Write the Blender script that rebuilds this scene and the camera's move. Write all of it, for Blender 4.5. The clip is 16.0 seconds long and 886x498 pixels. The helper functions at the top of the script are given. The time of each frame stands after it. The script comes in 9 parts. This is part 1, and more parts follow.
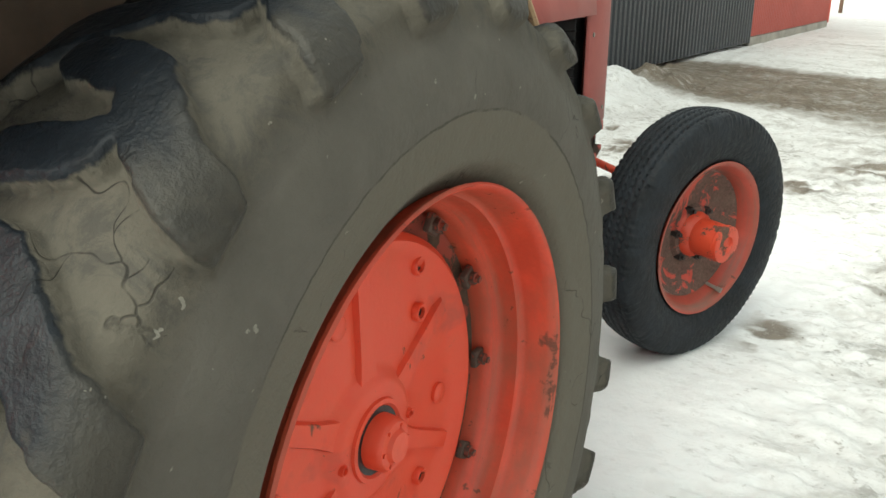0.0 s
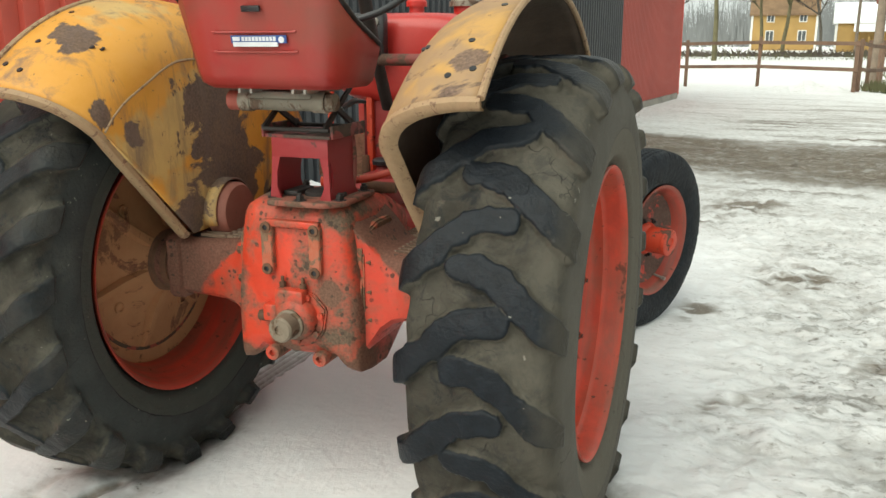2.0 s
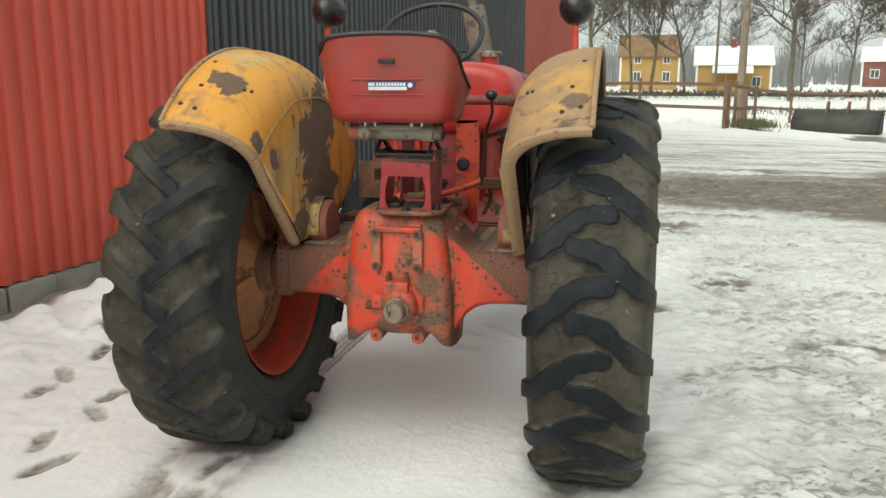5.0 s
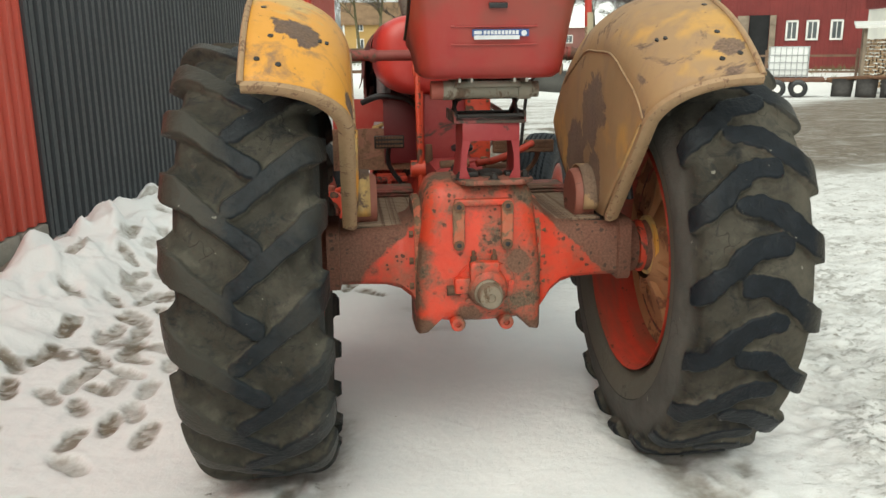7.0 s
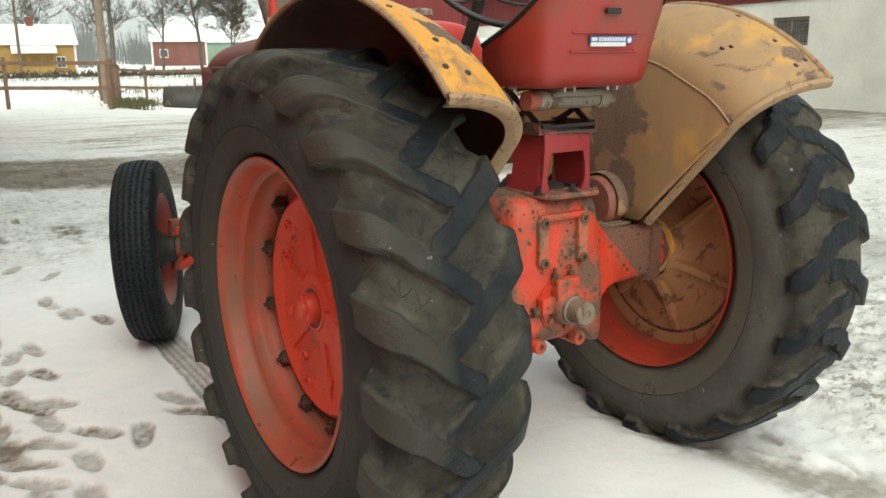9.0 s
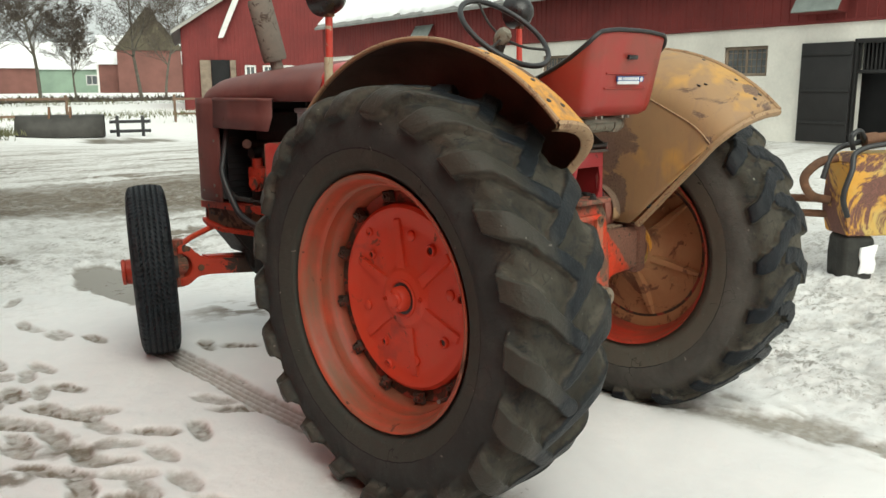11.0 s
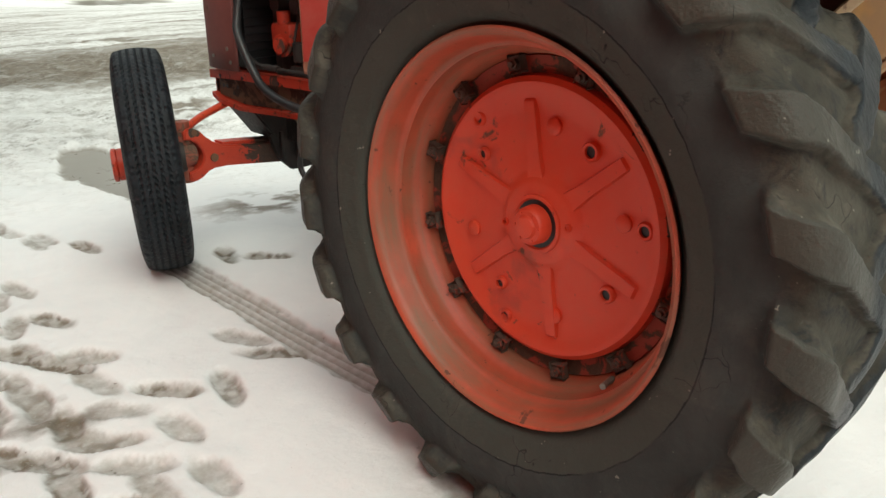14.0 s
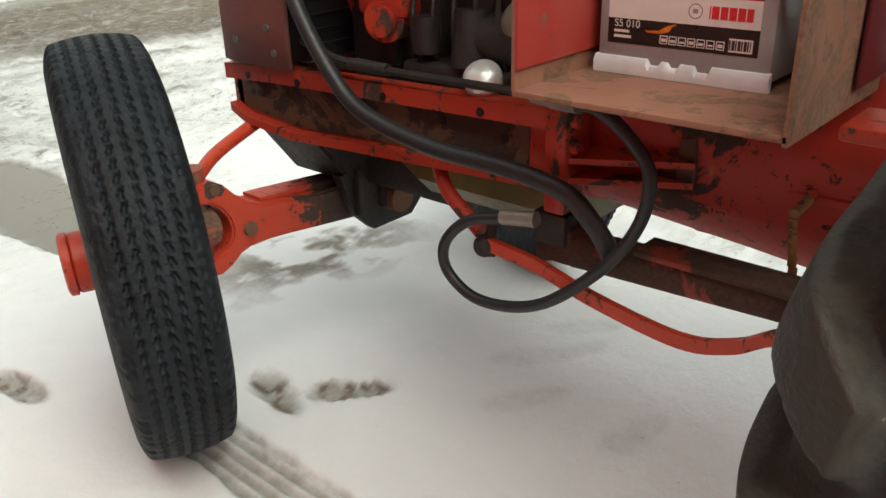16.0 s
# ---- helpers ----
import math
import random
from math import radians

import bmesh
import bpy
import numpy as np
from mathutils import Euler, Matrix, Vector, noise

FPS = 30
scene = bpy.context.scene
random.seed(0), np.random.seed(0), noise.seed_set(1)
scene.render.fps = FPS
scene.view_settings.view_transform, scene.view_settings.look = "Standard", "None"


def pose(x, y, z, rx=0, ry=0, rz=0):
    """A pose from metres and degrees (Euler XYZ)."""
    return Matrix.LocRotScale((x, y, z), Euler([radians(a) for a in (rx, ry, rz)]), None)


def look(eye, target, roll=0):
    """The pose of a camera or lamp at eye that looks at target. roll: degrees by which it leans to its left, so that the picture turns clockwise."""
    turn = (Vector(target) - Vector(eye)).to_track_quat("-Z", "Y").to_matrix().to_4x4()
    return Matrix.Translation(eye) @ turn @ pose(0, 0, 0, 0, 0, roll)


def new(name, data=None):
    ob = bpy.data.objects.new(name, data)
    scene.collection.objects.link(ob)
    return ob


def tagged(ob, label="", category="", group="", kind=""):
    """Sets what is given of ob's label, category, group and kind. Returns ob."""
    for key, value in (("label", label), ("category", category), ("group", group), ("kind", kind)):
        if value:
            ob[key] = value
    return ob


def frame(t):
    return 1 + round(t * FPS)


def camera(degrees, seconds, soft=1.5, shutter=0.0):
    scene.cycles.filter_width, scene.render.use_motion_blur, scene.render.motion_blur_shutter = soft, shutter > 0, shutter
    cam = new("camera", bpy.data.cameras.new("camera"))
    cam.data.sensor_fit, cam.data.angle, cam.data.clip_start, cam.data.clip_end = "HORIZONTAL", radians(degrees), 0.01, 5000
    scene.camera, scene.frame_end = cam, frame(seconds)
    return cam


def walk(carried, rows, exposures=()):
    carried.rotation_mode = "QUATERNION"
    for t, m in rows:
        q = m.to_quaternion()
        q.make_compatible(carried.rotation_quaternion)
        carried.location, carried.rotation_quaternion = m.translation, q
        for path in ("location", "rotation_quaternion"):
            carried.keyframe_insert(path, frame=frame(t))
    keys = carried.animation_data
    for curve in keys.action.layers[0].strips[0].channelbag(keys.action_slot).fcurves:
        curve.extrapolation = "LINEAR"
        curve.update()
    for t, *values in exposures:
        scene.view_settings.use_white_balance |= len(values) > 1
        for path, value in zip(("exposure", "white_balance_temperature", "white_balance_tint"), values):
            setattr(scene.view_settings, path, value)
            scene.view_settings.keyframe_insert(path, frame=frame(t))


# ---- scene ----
cam = camera(56.2, 16.0)
METRES, EYE, TILT, LEAN, TURN = 10.345, 1.5, 0.0, 0.0, 29.8
ROWS = [
    (0.0, 0.0, 0.0, 0.0, -0.0, -19.16, 0.0),
    (0.5, -0.0231, -0.0353, 0.0011, -3.54, -16.83, 0.21),
    (1.0, -0.0448, -0.065, 0.0035, -6.15, -15.45, 0.16),
    (1.5, -0.0688, -0.0875, 0.0058, -7.84, -15.0, 0.2),
    (2.0, -0.0858, -0.1155, 0.0052, -9.34, -14.11, 0.11),
    (2.5, -0.1052, -0.1384, 0.0066, -10.68, -12.53, -0.09),
    (3.0, -0.1238, -0.1586, 0.0092, -11.45, -10.83, -0.35),
    (5.5, -0.1922, -0.1569, 0.0068, -21.19, -12.08, -0.02),
    (6.0, -0.22, -0.1351, 0.0063, -25.96, -12.98, 0.13),
    (6.5, -0.2488, -0.1107, 0.0058, -31.01, -13.38, 0.31),
    (7.0, -0.2677, -0.0763, 0.0016, -36.47, -13.69, 0.62),
    (7.5, -0.2939, -0.04, 0.0015, -42.9, -13.5, 0.93),
    (8.0, -0.3067, -0.0001, -0.0009, -49.56, -13.4, 1.17),
    (8.5, -0.3205, 0.0388, 0.0002, -57.28, -13.23, 0.87),
    (11.0, -0.4267, 0.1014, 0.0039, -73.59, -11.2, 0.34),
    (11.5, -0.4404, 0.1056, 0.0073, -75.01, -9.73, 0.42),
    (12.0, -0.4518, 0.1151, 0.0093, -75.39, -9.29, 0.53),
    (12.5, -0.4489, 0.1228, 0.0086, -75.37, -10.17, 0.58),
    (13.0, -0.419, 0.1308, 0.0035, -74.87, -12.67, 0.6),
    (13.5, -0.379, 0.1452, -0.0017, -74.03, -16.06, 0.56),
    (14.0, -0.3345, 0.1664, -0.0096, -73.42, -20.31, 0.62),
    (14.5, -0.2954, 0.1924, -0.0164, -72.76, -21.96, 0.91),
    (15.0, -0.261, 0.2277, -0.0174, -73.63, -23.1, 1.24),
    (15.5, -0.2238, 0.258, -0.0191, -75.54, -23.36, 1.53),
    (16.0, -0.1888, 0.2859, -0.0211, -78.81, -24.32, 1.41),
]
walk(cam, [(t, pose(1.533, -1.0165, EYE, TILT, LEAN, TURN) @ pose(METRES * x, METRES * y, METRES * z, 90 + pitch, roll, yaw)) for t, x, y, z, yaw, pitch, roll in ROWS],
     [(t, e, 6700, -1) for t, e in ((0.0, 1.02), (0.5, 0.90), (1.5, 0.72), (3.0, 0.58), (6.0, 0.46), (8.5, 0.60), (11.0, 0.50), (12.5, 0.46), (13.5, 0.62), (14.5, 0.84), (16.0, 0.92))])

# ---------------------------------------------------------------- light
SUN_AZ, SUN_EL = 205.0, 27.0
world = bpy.data.worlds.new("overcast_sky")
scene.world = world
world.use_nodes = True
wn, wl = world.node_tree.nodes, world.node_tree.links
wn.clear()
sky = wn.new("ShaderNodeTexSky")
sky.sky_type = "NISHITA"
sky.sun_disc = False
sky.sun_elevation, sky.sun_rotation = radians(SUN_EL), radians(SUN_AZ)
sky.air_density, sky.dust_density, sky.ozone_density = 1.0, 4.0, 1.0
grey = wn.new("ShaderNodeHueSaturation")
grey.inputs["Saturation"].default_value = 0.10
cloud = wn.new("ShaderNodeMix")
cloud.data_type = "RGBA"
cloud.inputs[0].default_value = 0.75
cloud.inputs[7].default_value = (7.6, 7.9, 8.1, 1)
back = wn.new("ShaderNodeBackground")
back.inputs["Strength"].default_value = 0.083
wout = wn.new("ShaderNodeOutputWorld")
wl.new(sky.outputs[0], grey.inputs["Color"])
wl.new(grey.outputs[0], cloud.inputs[6])
wl.new(cloud.outputs[2], back.inputs["Color"])
wl.new(back.outputs[0], wout.inputs["Surface"])
sun = new("sun", bpy.data.lights.new("sun", "SUN"))
sun.data.energy, sun.data.angle, sun.data.color = 2.0, radians(60), (1.0, 0.97, 0.92)
sun.matrix_world = look((0, 0, 30), (30 * math.sin(radians(SUN_AZ)) * -1.0, 30 * math.cos(radians(SUN_AZ)) * -1.0, 0))


# ---------------------------------------------------------------- materials
def node_material(name):
    m = bpy.data.materials.new(name)
    m.use_nodes = True
    return m, m.node_tree.nodes, m.node_tree.links, m.node_tree.nodes["Principled BSDF"]


def rgba(c):
    return (c[0], c[1], c[2], 1.0)


def tex_noise(n, l, scale, detail=6, rough=0.6, vec=None, distort=0.0):
    t = n.new("ShaderNodeTexNoise")
    t.inputs["Scale"].default_value, t.inputs["Detail"].default_value = scale, detail
    t.inputs["Roughness"].default_value, t.inputs["Distortion"].default_value = rough, distort
    if vec is not None:
        l.new(vec, t.inputs["Vector"])
    return t.outputs["Fac"]


def ramp(n, l, fac, lo, hi):
    r = n.new("ShaderNodeMapRange")
    r.inputs["From Min"].default_value, r.inputs["From Max"].default_value = lo, hi
    l.new(fac, r.inputs["Value"])
    return r.outputs["Result"]


def mixc(n, l, fac, a, b, blend="MIX"):
    m = n.new("ShaderNodeMix")
    m.data_type, m.blend_type = "RGBA", blend
    for sock, v in ((m.inputs[0], fac), (m.inputs[6], a), (m.inputs[7], b)):
        if isinstance(v, (int, float)):
            sock.default_value = v
        elif isinstance(v, (tuple, list)):
            sock.default_value = rgba(v)
        else:
            l.new(v, sock)
    return m.outputs[2]


def mathn(n, l, op, a, b):
    m = n.new("ShaderNodeMath")
    m.operation = op
    for sock, v in ((m.inputs[0], a), (m.inputs[1], b)):
        if isinstance(v, (int, float)):
            sock.default_value = v
        else:
            l.new(v, sock)
    return m.outputs[0]


def coords(n, kind="Object"):
    return n.new("ShaderNodeTexCoord").outputs[kind]


def bumped(n, l, p, height, strength, distance):
    b = n.new("ShaderNodeBump")
    b.inputs["Strength"].default_value, b.inputs["Distance"].default_value = strength, distance
    l.new(height, b.inputs["Height"])
    l.new(b.outputs["Normal"], p.inputs["Normal"])


def plain(name, base, vary=0.25, scale=6.0, rough=0.6, metal=0.0, bump=0.15, grain=60.0, dist=0.004, world_space=False):
    """A surface with a slow and a fine variation."""
    m, n, l, p = node_material(name)
    v = coords(n)
    if world_space:
        v = n.new("ShaderNodeNewGeometry").outputs["Position"]
    big, fine = tex_noise(n, l, scale, 5, 0.6, v), tex_noise(n, l, grain, 4, 0.6, v)
    dark = tuple(c * (1 - vary) for c in base)
    light = tuple(min(1, c * (1 + vary)) for c in base)
    c1 = mixc(n, l, ramp(n, l, big, 0.3, 0.7), dark, light)
    c2 = mixc(n, l, ramp(n, l, fine, 0.3, 0.7), tuple(1 - vary * 0.5 for _ in range(3)), (1, 1, 1))
    l.new(mixc(n, l, 1.0, c1, c2, "MULTIPLY"), p.inputs["Base Color"])
    p.inputs["Roughness"].default_value, p.inputs["Metallic"].default_value = rough, metal
    l.new(ramp_to(n, l, fine, max(0, rough - 0.1), min(1, rough + 0.12)), p.inputs["Roughness"])
    if bump:
        bumped(n, l, p, fine, bump, dist)
    return m


def ramp_to(n, l, fac, a, b):
    r = n.new("ShaderNodeMapRange")
    r.inputs["From Min"].default_value, r.inputs["From Max"].default_value = 0.3, 0.7
    r.inputs["To Min"].default_value, r.inputs["To Max"].default_value = a, b
    l.new(fac, r.inputs["Value"])
    return r.outputs["Result"]


def worn(name, paint, under, amount, scale=5.0, rough=0.45, third=None, third_amount=0.0, chips=0.10, dust=0.15, dust_col=(0.20, 0.15, 0.11), stains=(), runs=0.0):
    """Old paint: large bare patches, small chips, a film of dust and a fine relief. amount is the share that is bare."""
    m, n, l, p = node_material(name)
    v = coords(n)
    big = tex_noise(n, l, scale, 10, 0.68, v, 0.9)
    mid = tex_noise(n, l, scale * 2.3, 7, 0.68, v, 0.4)
    fine = tex_noise(n, l, 110, 4, 0.6, v)
    chip = tex_noise(n, l, 30, 6, 0.70, v, 0.6)
    tone = mixc(n, l, ramp(n, l, mid, 0.3, 0.7), tuple(c * 0.82 for c in paint), tuple(min(1, c * 1.12) for c in paint))
    if third is not None:
        soft = tex_noise(n, l, scale * 0.7, 4, 0.6, v, 0.2)
        tone = mixc(n, l, ramp(n, l, soft, 0.60 - third_amount * 0.3, 0.68 - third_amount * 0.3), tone, third)
    lo = 0.70 - amount * 0.42
    bare = ramp(n, l, big, lo, lo + 0.035)
    chipm = ramp(n, l, chip, 0.72 - chips * 0.5, 0.75 - chips * 0.5)
    bare = mathn(n, l, "MAXIMUM", bare, chipm)
    for sx, sy, sz, sr in stains:           # rusted places: x, y, z, radius
        far = n.new("ShaderNodeVectorMath")
        far.operation = "DISTANCE"
        l.new(v, far.inputs[0])
        far.inputs[1].default_value = (sx, sy, sz)
        d = mathn(n, l, "ADD", mathn(n, l, "DIVIDE", far.outputs["Value"], sr), mathn(n, l, "MULTIPLY", mathn(n, l, "SUBTRACT", big, 0.5), 3.4))
        d = mathn(n, l, "ADD", d, mathn(n, l, "MULTIPLY", mathn(n, l, "SUBTRACT", mid, 0.5), 1.2))
        bare = mathn(n, l, "MAXIMUM", bare, ramp(n, l, d, 1.0, 0.86))
    rust = mixc(n, l, ramp(n, l, fine, 0.3, 0.7), tuple(c * 0.6 for c in under), tuple(c * 1.35 for c in under))
    col = mixc(n, l, bare, tone, rust)
    film = mathn(n, l, "MULTIPLY", ramp(n, l, mid, 0.35, 0.8), dust)
    col = mixc(n, l, film, col, dust_col)
    if runs > 0:                            # rust that has run down the sheet
        tall = n.new("ShaderNodeMapping")
        tall.inputs["Scale"].default_value = (11.0, 11.0, 2.2)
        l.new(v, tall.inputs["Vector"])
        run = tex_noise(n, l, 1.0, 8, 0.68, tall.outputs[0], 0.5)
        run = mathn(n, l, "MULTIPLY", ramp(n, l, run, 0.50, 0.66), runs)
        col = mixc(n, l, run, col, tuple(c * 1.35 for c in under))
    l.new(col, p.inputs["Base Color"])
    r = mathn(n, l, "ADD", mathn(n, l, "MULTIPLY", bare, 0.35), rough)
    l.new(mathn(n, l, "ADD", r, mathn(n, l, "MULTIPLY", film, 0.3)), p.inputs["Roughness"])
    h = mathn(n, l, "SUBTRACT", mathn(n, l, "MULTIPLY", fine, 0.35), mathn(n, l, "MULTIPLY", bare, 0.5))
    bumped(n, l, p, h, 0.35, 0.003)
    return m


def tyre_material(name, lug, dirt, wall, film=0.3, outer=0.0, crust=0.0):
    """Rubber: lug tops rubbed dark, dried mud on the carcass between them, greyed side walls, cracks and a fine relief."""
    m, n, l, p = node_material(name)
    v = coords(n)
    xyz = n.new("ShaderNodeSeparateXYZ")
    l.new(v, xyz.inputs[0])
    r2 = mathn(n, l, "ADD", mathn(n, l, "POWER", xyz.outputs[1], 2.0), mathn(n, l, "POWER", xyz.outputs[2], 2.0))
    r = mathn(n, l, "SQRT", r2, 0.0)
    att = n.new("ShaderNodeAttribute")
    att.attribute_name = "tread"
    big, fine = tex_noise(n, l, 6, 7, 0.65, v, 0.3), tex_noise(n, l, 90, 4, 0.6, v)
    mid = tex_noise(n, l, 24, 6, 0.65, v)
    edge = mathn(n, l, "ADD", att.outputs["Fac"], mathn(n, l, "MULTIPLY", mathn(n, l, "SUBTRACT", mid, 0.5), 0.9))
    top = ramp(n, l, edge, 0.58, 0.74)
    mud = mixc(n, l, ramp(n, l, big, 0.35, 0.68), tuple(c * 0.55 for c in dirt), tuple(c * 1.3 for c in dirt))
    mud = mixc(n, l, mathn(n, l, "MULTIPLY", ramp(n, l, mid, 0.60, 0.72), 0.5), mud, tuple(c * 1.9 for c in dirt))
    scuff = tex_noise(n, l, 13, 9, 0.75, v, 0.8)
    mud = mixc(n, l, mathn(n, l, "MULTIPLY", ramp(n, l, scuff, 0.50, 0.60), 0.65), mud, tuple(c * 1.1 for c in lug))
    side = mixc(n, l, ramp(n, l, big, 0.3, 0.7), tuple(c * 0.75 for c in wall), tuple(c * 1.25 for c in wall))
    rim_side = ramp(n, l, mathn(n, l, "ADD", r, mathn(n, l, "MULTIPLY", mathn(n, l, "SUBTRACT", mid, 0.5), 0.012)), 0.578, 0.572)
    side = mixc(n, l, mathn(n, l, "MULTIPLY", rim_side, 0.7), side, tuple(c * w for c, w in zip(wall, (1.45, 1.38, 1.2))))
    seam = mathn(n, l, "MULTIPLY", ramp(n, l, mathn(n, l, "ABSOLUTE", mathn(n, l, "SUBTRACT", mathn(n, l, "ADD", r, mathn(n, l, "MULTIPLY", mathn(n, l, "SUBTRACT", mid, 0.5), 0.012)), 0.576), 0.0), 0.0026, 0.0012), ramp(n, l, big, 0.40, 0.52))
    side = mixc(n, l, mathn(n, l, "MULTIPLY", seam, 0.85), side, (0.010, 0.010, 0.010))
    body = mixc(n, l, ramp(n, l, mathn(n, l, "ADD", r, mathn(n, l, "MULTIPLY", mathn(n, l, "SUBTRACT", big, 0.5), 0.08)), 0.715, 0.675), mud, side)
    # outer half made paler: dust, and its brighter light painted in
    dusty = mathn(n, l, "MULTIPLY", ramp(n, l, mathn(n, l, "ADD", xyz.outputs[0], mathn(n, l, "MULTIPLY", mathn(n, l, "SUBTRACT", big, 0.5), 0.5)), -0.06, 0.14), outer)
    body = mixc(n, l, dusty, body, tuple(min(1.0, c * 2.6) for c in dirt))
    # pale lug flanks: dust together with a painted edge highlight
    ledge = mathn(n, l, "MULTIPLY", ramp(n, l, edge, 0.10, 0.40), ramp(n, l, edge, 0.85, 0.55))
    body = mixc(n, l, mathn(n, l, "MULTIPLY", mathn(n, l, "MULTIPLY", ledge, ramp(n, l, big, 0.40, 0.62)), 0.5), body, tuple(c * 2.0 for c in dirt))
    black = mixc(n, l, ramp(n, l, mid, 0.3, 0.75), tuple(c * 0.6 for c in lug), tuple(c * 1.5 for c in lug))
    away = ramp(n, l, mathn(n, l, "ABSOLUTE", xyz.outputs[0], 0.0), 0.03, 0.16)
    black = mixc(n, l, mathn(n, l, "MULTIPLY", mathn(n, l, "MULTIPLY", ramp(n, l, big, 0.34, 0.64), film), away), black, tuple(c * 1.25 for c in dirt))
    caked = mathn(n, l, "ADD", mathn(n, l, "MULTIPLY", xyz.outputs[0], -1.0 if crust >= 0 else 1.0), mathn(n, l, "MULTIPLY", mathn(n, l, "SUBTRACT", big, 0.5), 0.22))
    caked = mathn(n, l, "MULTIPLY", ramp(n, l, caked, *((0.035, 0.10) if crust >= 0 else (0.13, 0.20))), abs(crust))      # dust stays on one shoulder
    black = mixc(n, l, caked, black, tuple(c * 0.95 for c in dirt))
    col = mixc(n, l, top, body, black)
    net = n.new("ShaderNodeTexVoronoi")
    net.feature = "DISTANCE_TO_EDGE"
    net.inputs["Scale"].default_value = 6.0
    bent = n.new("ShaderNodeVectorMath")
    bent.operation = "ADD"
    l.new(v, bent.inputs[0])
    wobble = n.new("ShaderNodeTexNoise")
    wobble.inputs["Scale"].default_value = 11.0
    l.new(v, wobble.inputs["Vector"])
    shrink = n.new("ShaderNodeVectorMath")
    shrink.operation = "SCALE"
    shrink.inputs["Scale"].default_value = 0.16
    l.new(wobble.outputs["Color"], shrink.inputs[0])
    l.new(shrink.outputs[0], bent.inputs[1])
    l.new(bent.outputs[0], net.inputs["Vector"])
    crack = mathn(n, l, "MULTIPLY", ramp(n, l, net.outputs["Distance"], 0.010, 0.003), ramp(n, l, big, 0.55, 0.62))
    col = mixc(n, l, mathn(n, l, "MULTIPLY", crack, 0.7), col, (0.006, 0.006, 0.006))
    smear = ramp(n, l, tex_noise(n, l, 4.2, 8, 0.7, v, 0.6), 0.56, 0.70)
    col = mixc(n, l, mathn(n, l, "MULTIPLY", mathn(n, l, "MULTIPLY", smear, mathn(n, l, "SUBTRACT", 1.0, top)), 0.22), col, tuple(min(1.0, c * 2.4) for c in dirt))
    spots = ramp(n, l, tex_noise(n, l, 34, 3, 0.6, v), 0.715, 0.735)
    col = mixc(n, l, mathn(n, l, "MULTIPLY", spots, 0.6), col, (0.26, 0.25, 0.21))
    l.new(col, p.inputs["Base Color"])
    rr = mathn(n, l, "SUBTRACT", 0.84, mathn(n, l, "MULTIPLY", top, 0.40))
    l.new(rr, p.inputs["Roughness"])
    p.inputs["Specular IOR Level"].default_value = 0.18
    h = mathn(n, l, "ADD", mathn(n, l, "MULTIPLY", fine, 0.4), mid)
    h = mathn(n, l, "SUBTRACT", h, mathn(n, l, "MULTIPLY", crack, 0.4))
    bumped(n, l, p, h, 0.50, 0.011)
    return m


def rim_material(name, paint, stain, share):
    """Wheel paint weathered in rings round the axle, with rust spots."""
    m, n, l, p = node_material(name)
    v = coords(n)
    xyz = n.new("ShaderNodeSeparateXYZ")
    l.new(v, xyz.inputs[0])
    r = mathn(n, l, "SQRT", mathn(n, l, "ADD", mathn(n, l, "POWER", xyz.outputs[1], 2.0), mathn(n, l, "POWER", xyz.outputs[2], 2.0)), 0.0)
    ringed = n.new("ShaderNodeCombineXYZ")
    l.new(mathn(n, l, "MULTIPLY", r, 34.0), ringed.inputs[0])
    l.new(mathn(n, l, "MULTIPLY", xyz.outputs[1], 1.6), ringed.inputs[1])
    l.new(mathn(n, l, "MULTIPLY", xyz.outputs[2], 1.6), ringed.inputs[2])
    rings, blot = tex_noise(n, l, 1.6, 6, 0.65, ringed.outputs[0]), tex_noise(n, l, 7.0, 7, 0.65, v, 0.4)
    fine, chip = tex_noise(n, l, 100, 4, 0.6, v), tex_noise(n, l, 30, 4, 0.6, v)
    tone = mixc(n, l, ramp(n, l, blot, 0.3, 0.7), tuple(c * 0.75 for c in paint), tuple(min(1, c * 1.15) for c in paint))
    col = mixc(n, l, mathn(n, l, "MULTIPLY", ramp(n, l, rings, 0.42, 0.66), share), tone, stain)
    spot = mathn(n, l, "MAXIMUM", ramp(n, l, chip, 0.66, 0.70), ramp(n, l, mathn(n, l, "ADD", blot, mathn(n, l, "MULTIPLY", mathn(n, l, "SUBTRACT", rings, 0.5), 0.5)), 0.66, 0.70))
    col = mixc(n, l, mathn(n, l, "MULTIPLY", spot, 0.8), col, (0.085, 0.042, 0.028))
    l.new(col, p.inputs["Base Color"])
    l.new(mathn(n, l, "ADD", 0.48, mathn(n, l, "MULTIPLY", spot, 0.3)), p.inputs["Roughness"])
    bumped(n, l, p, mathn(n, l, "ADD", mathn(n, l, "MULTIPLY", fine, 0.4), chip), 0.3, 0.003)
    return m


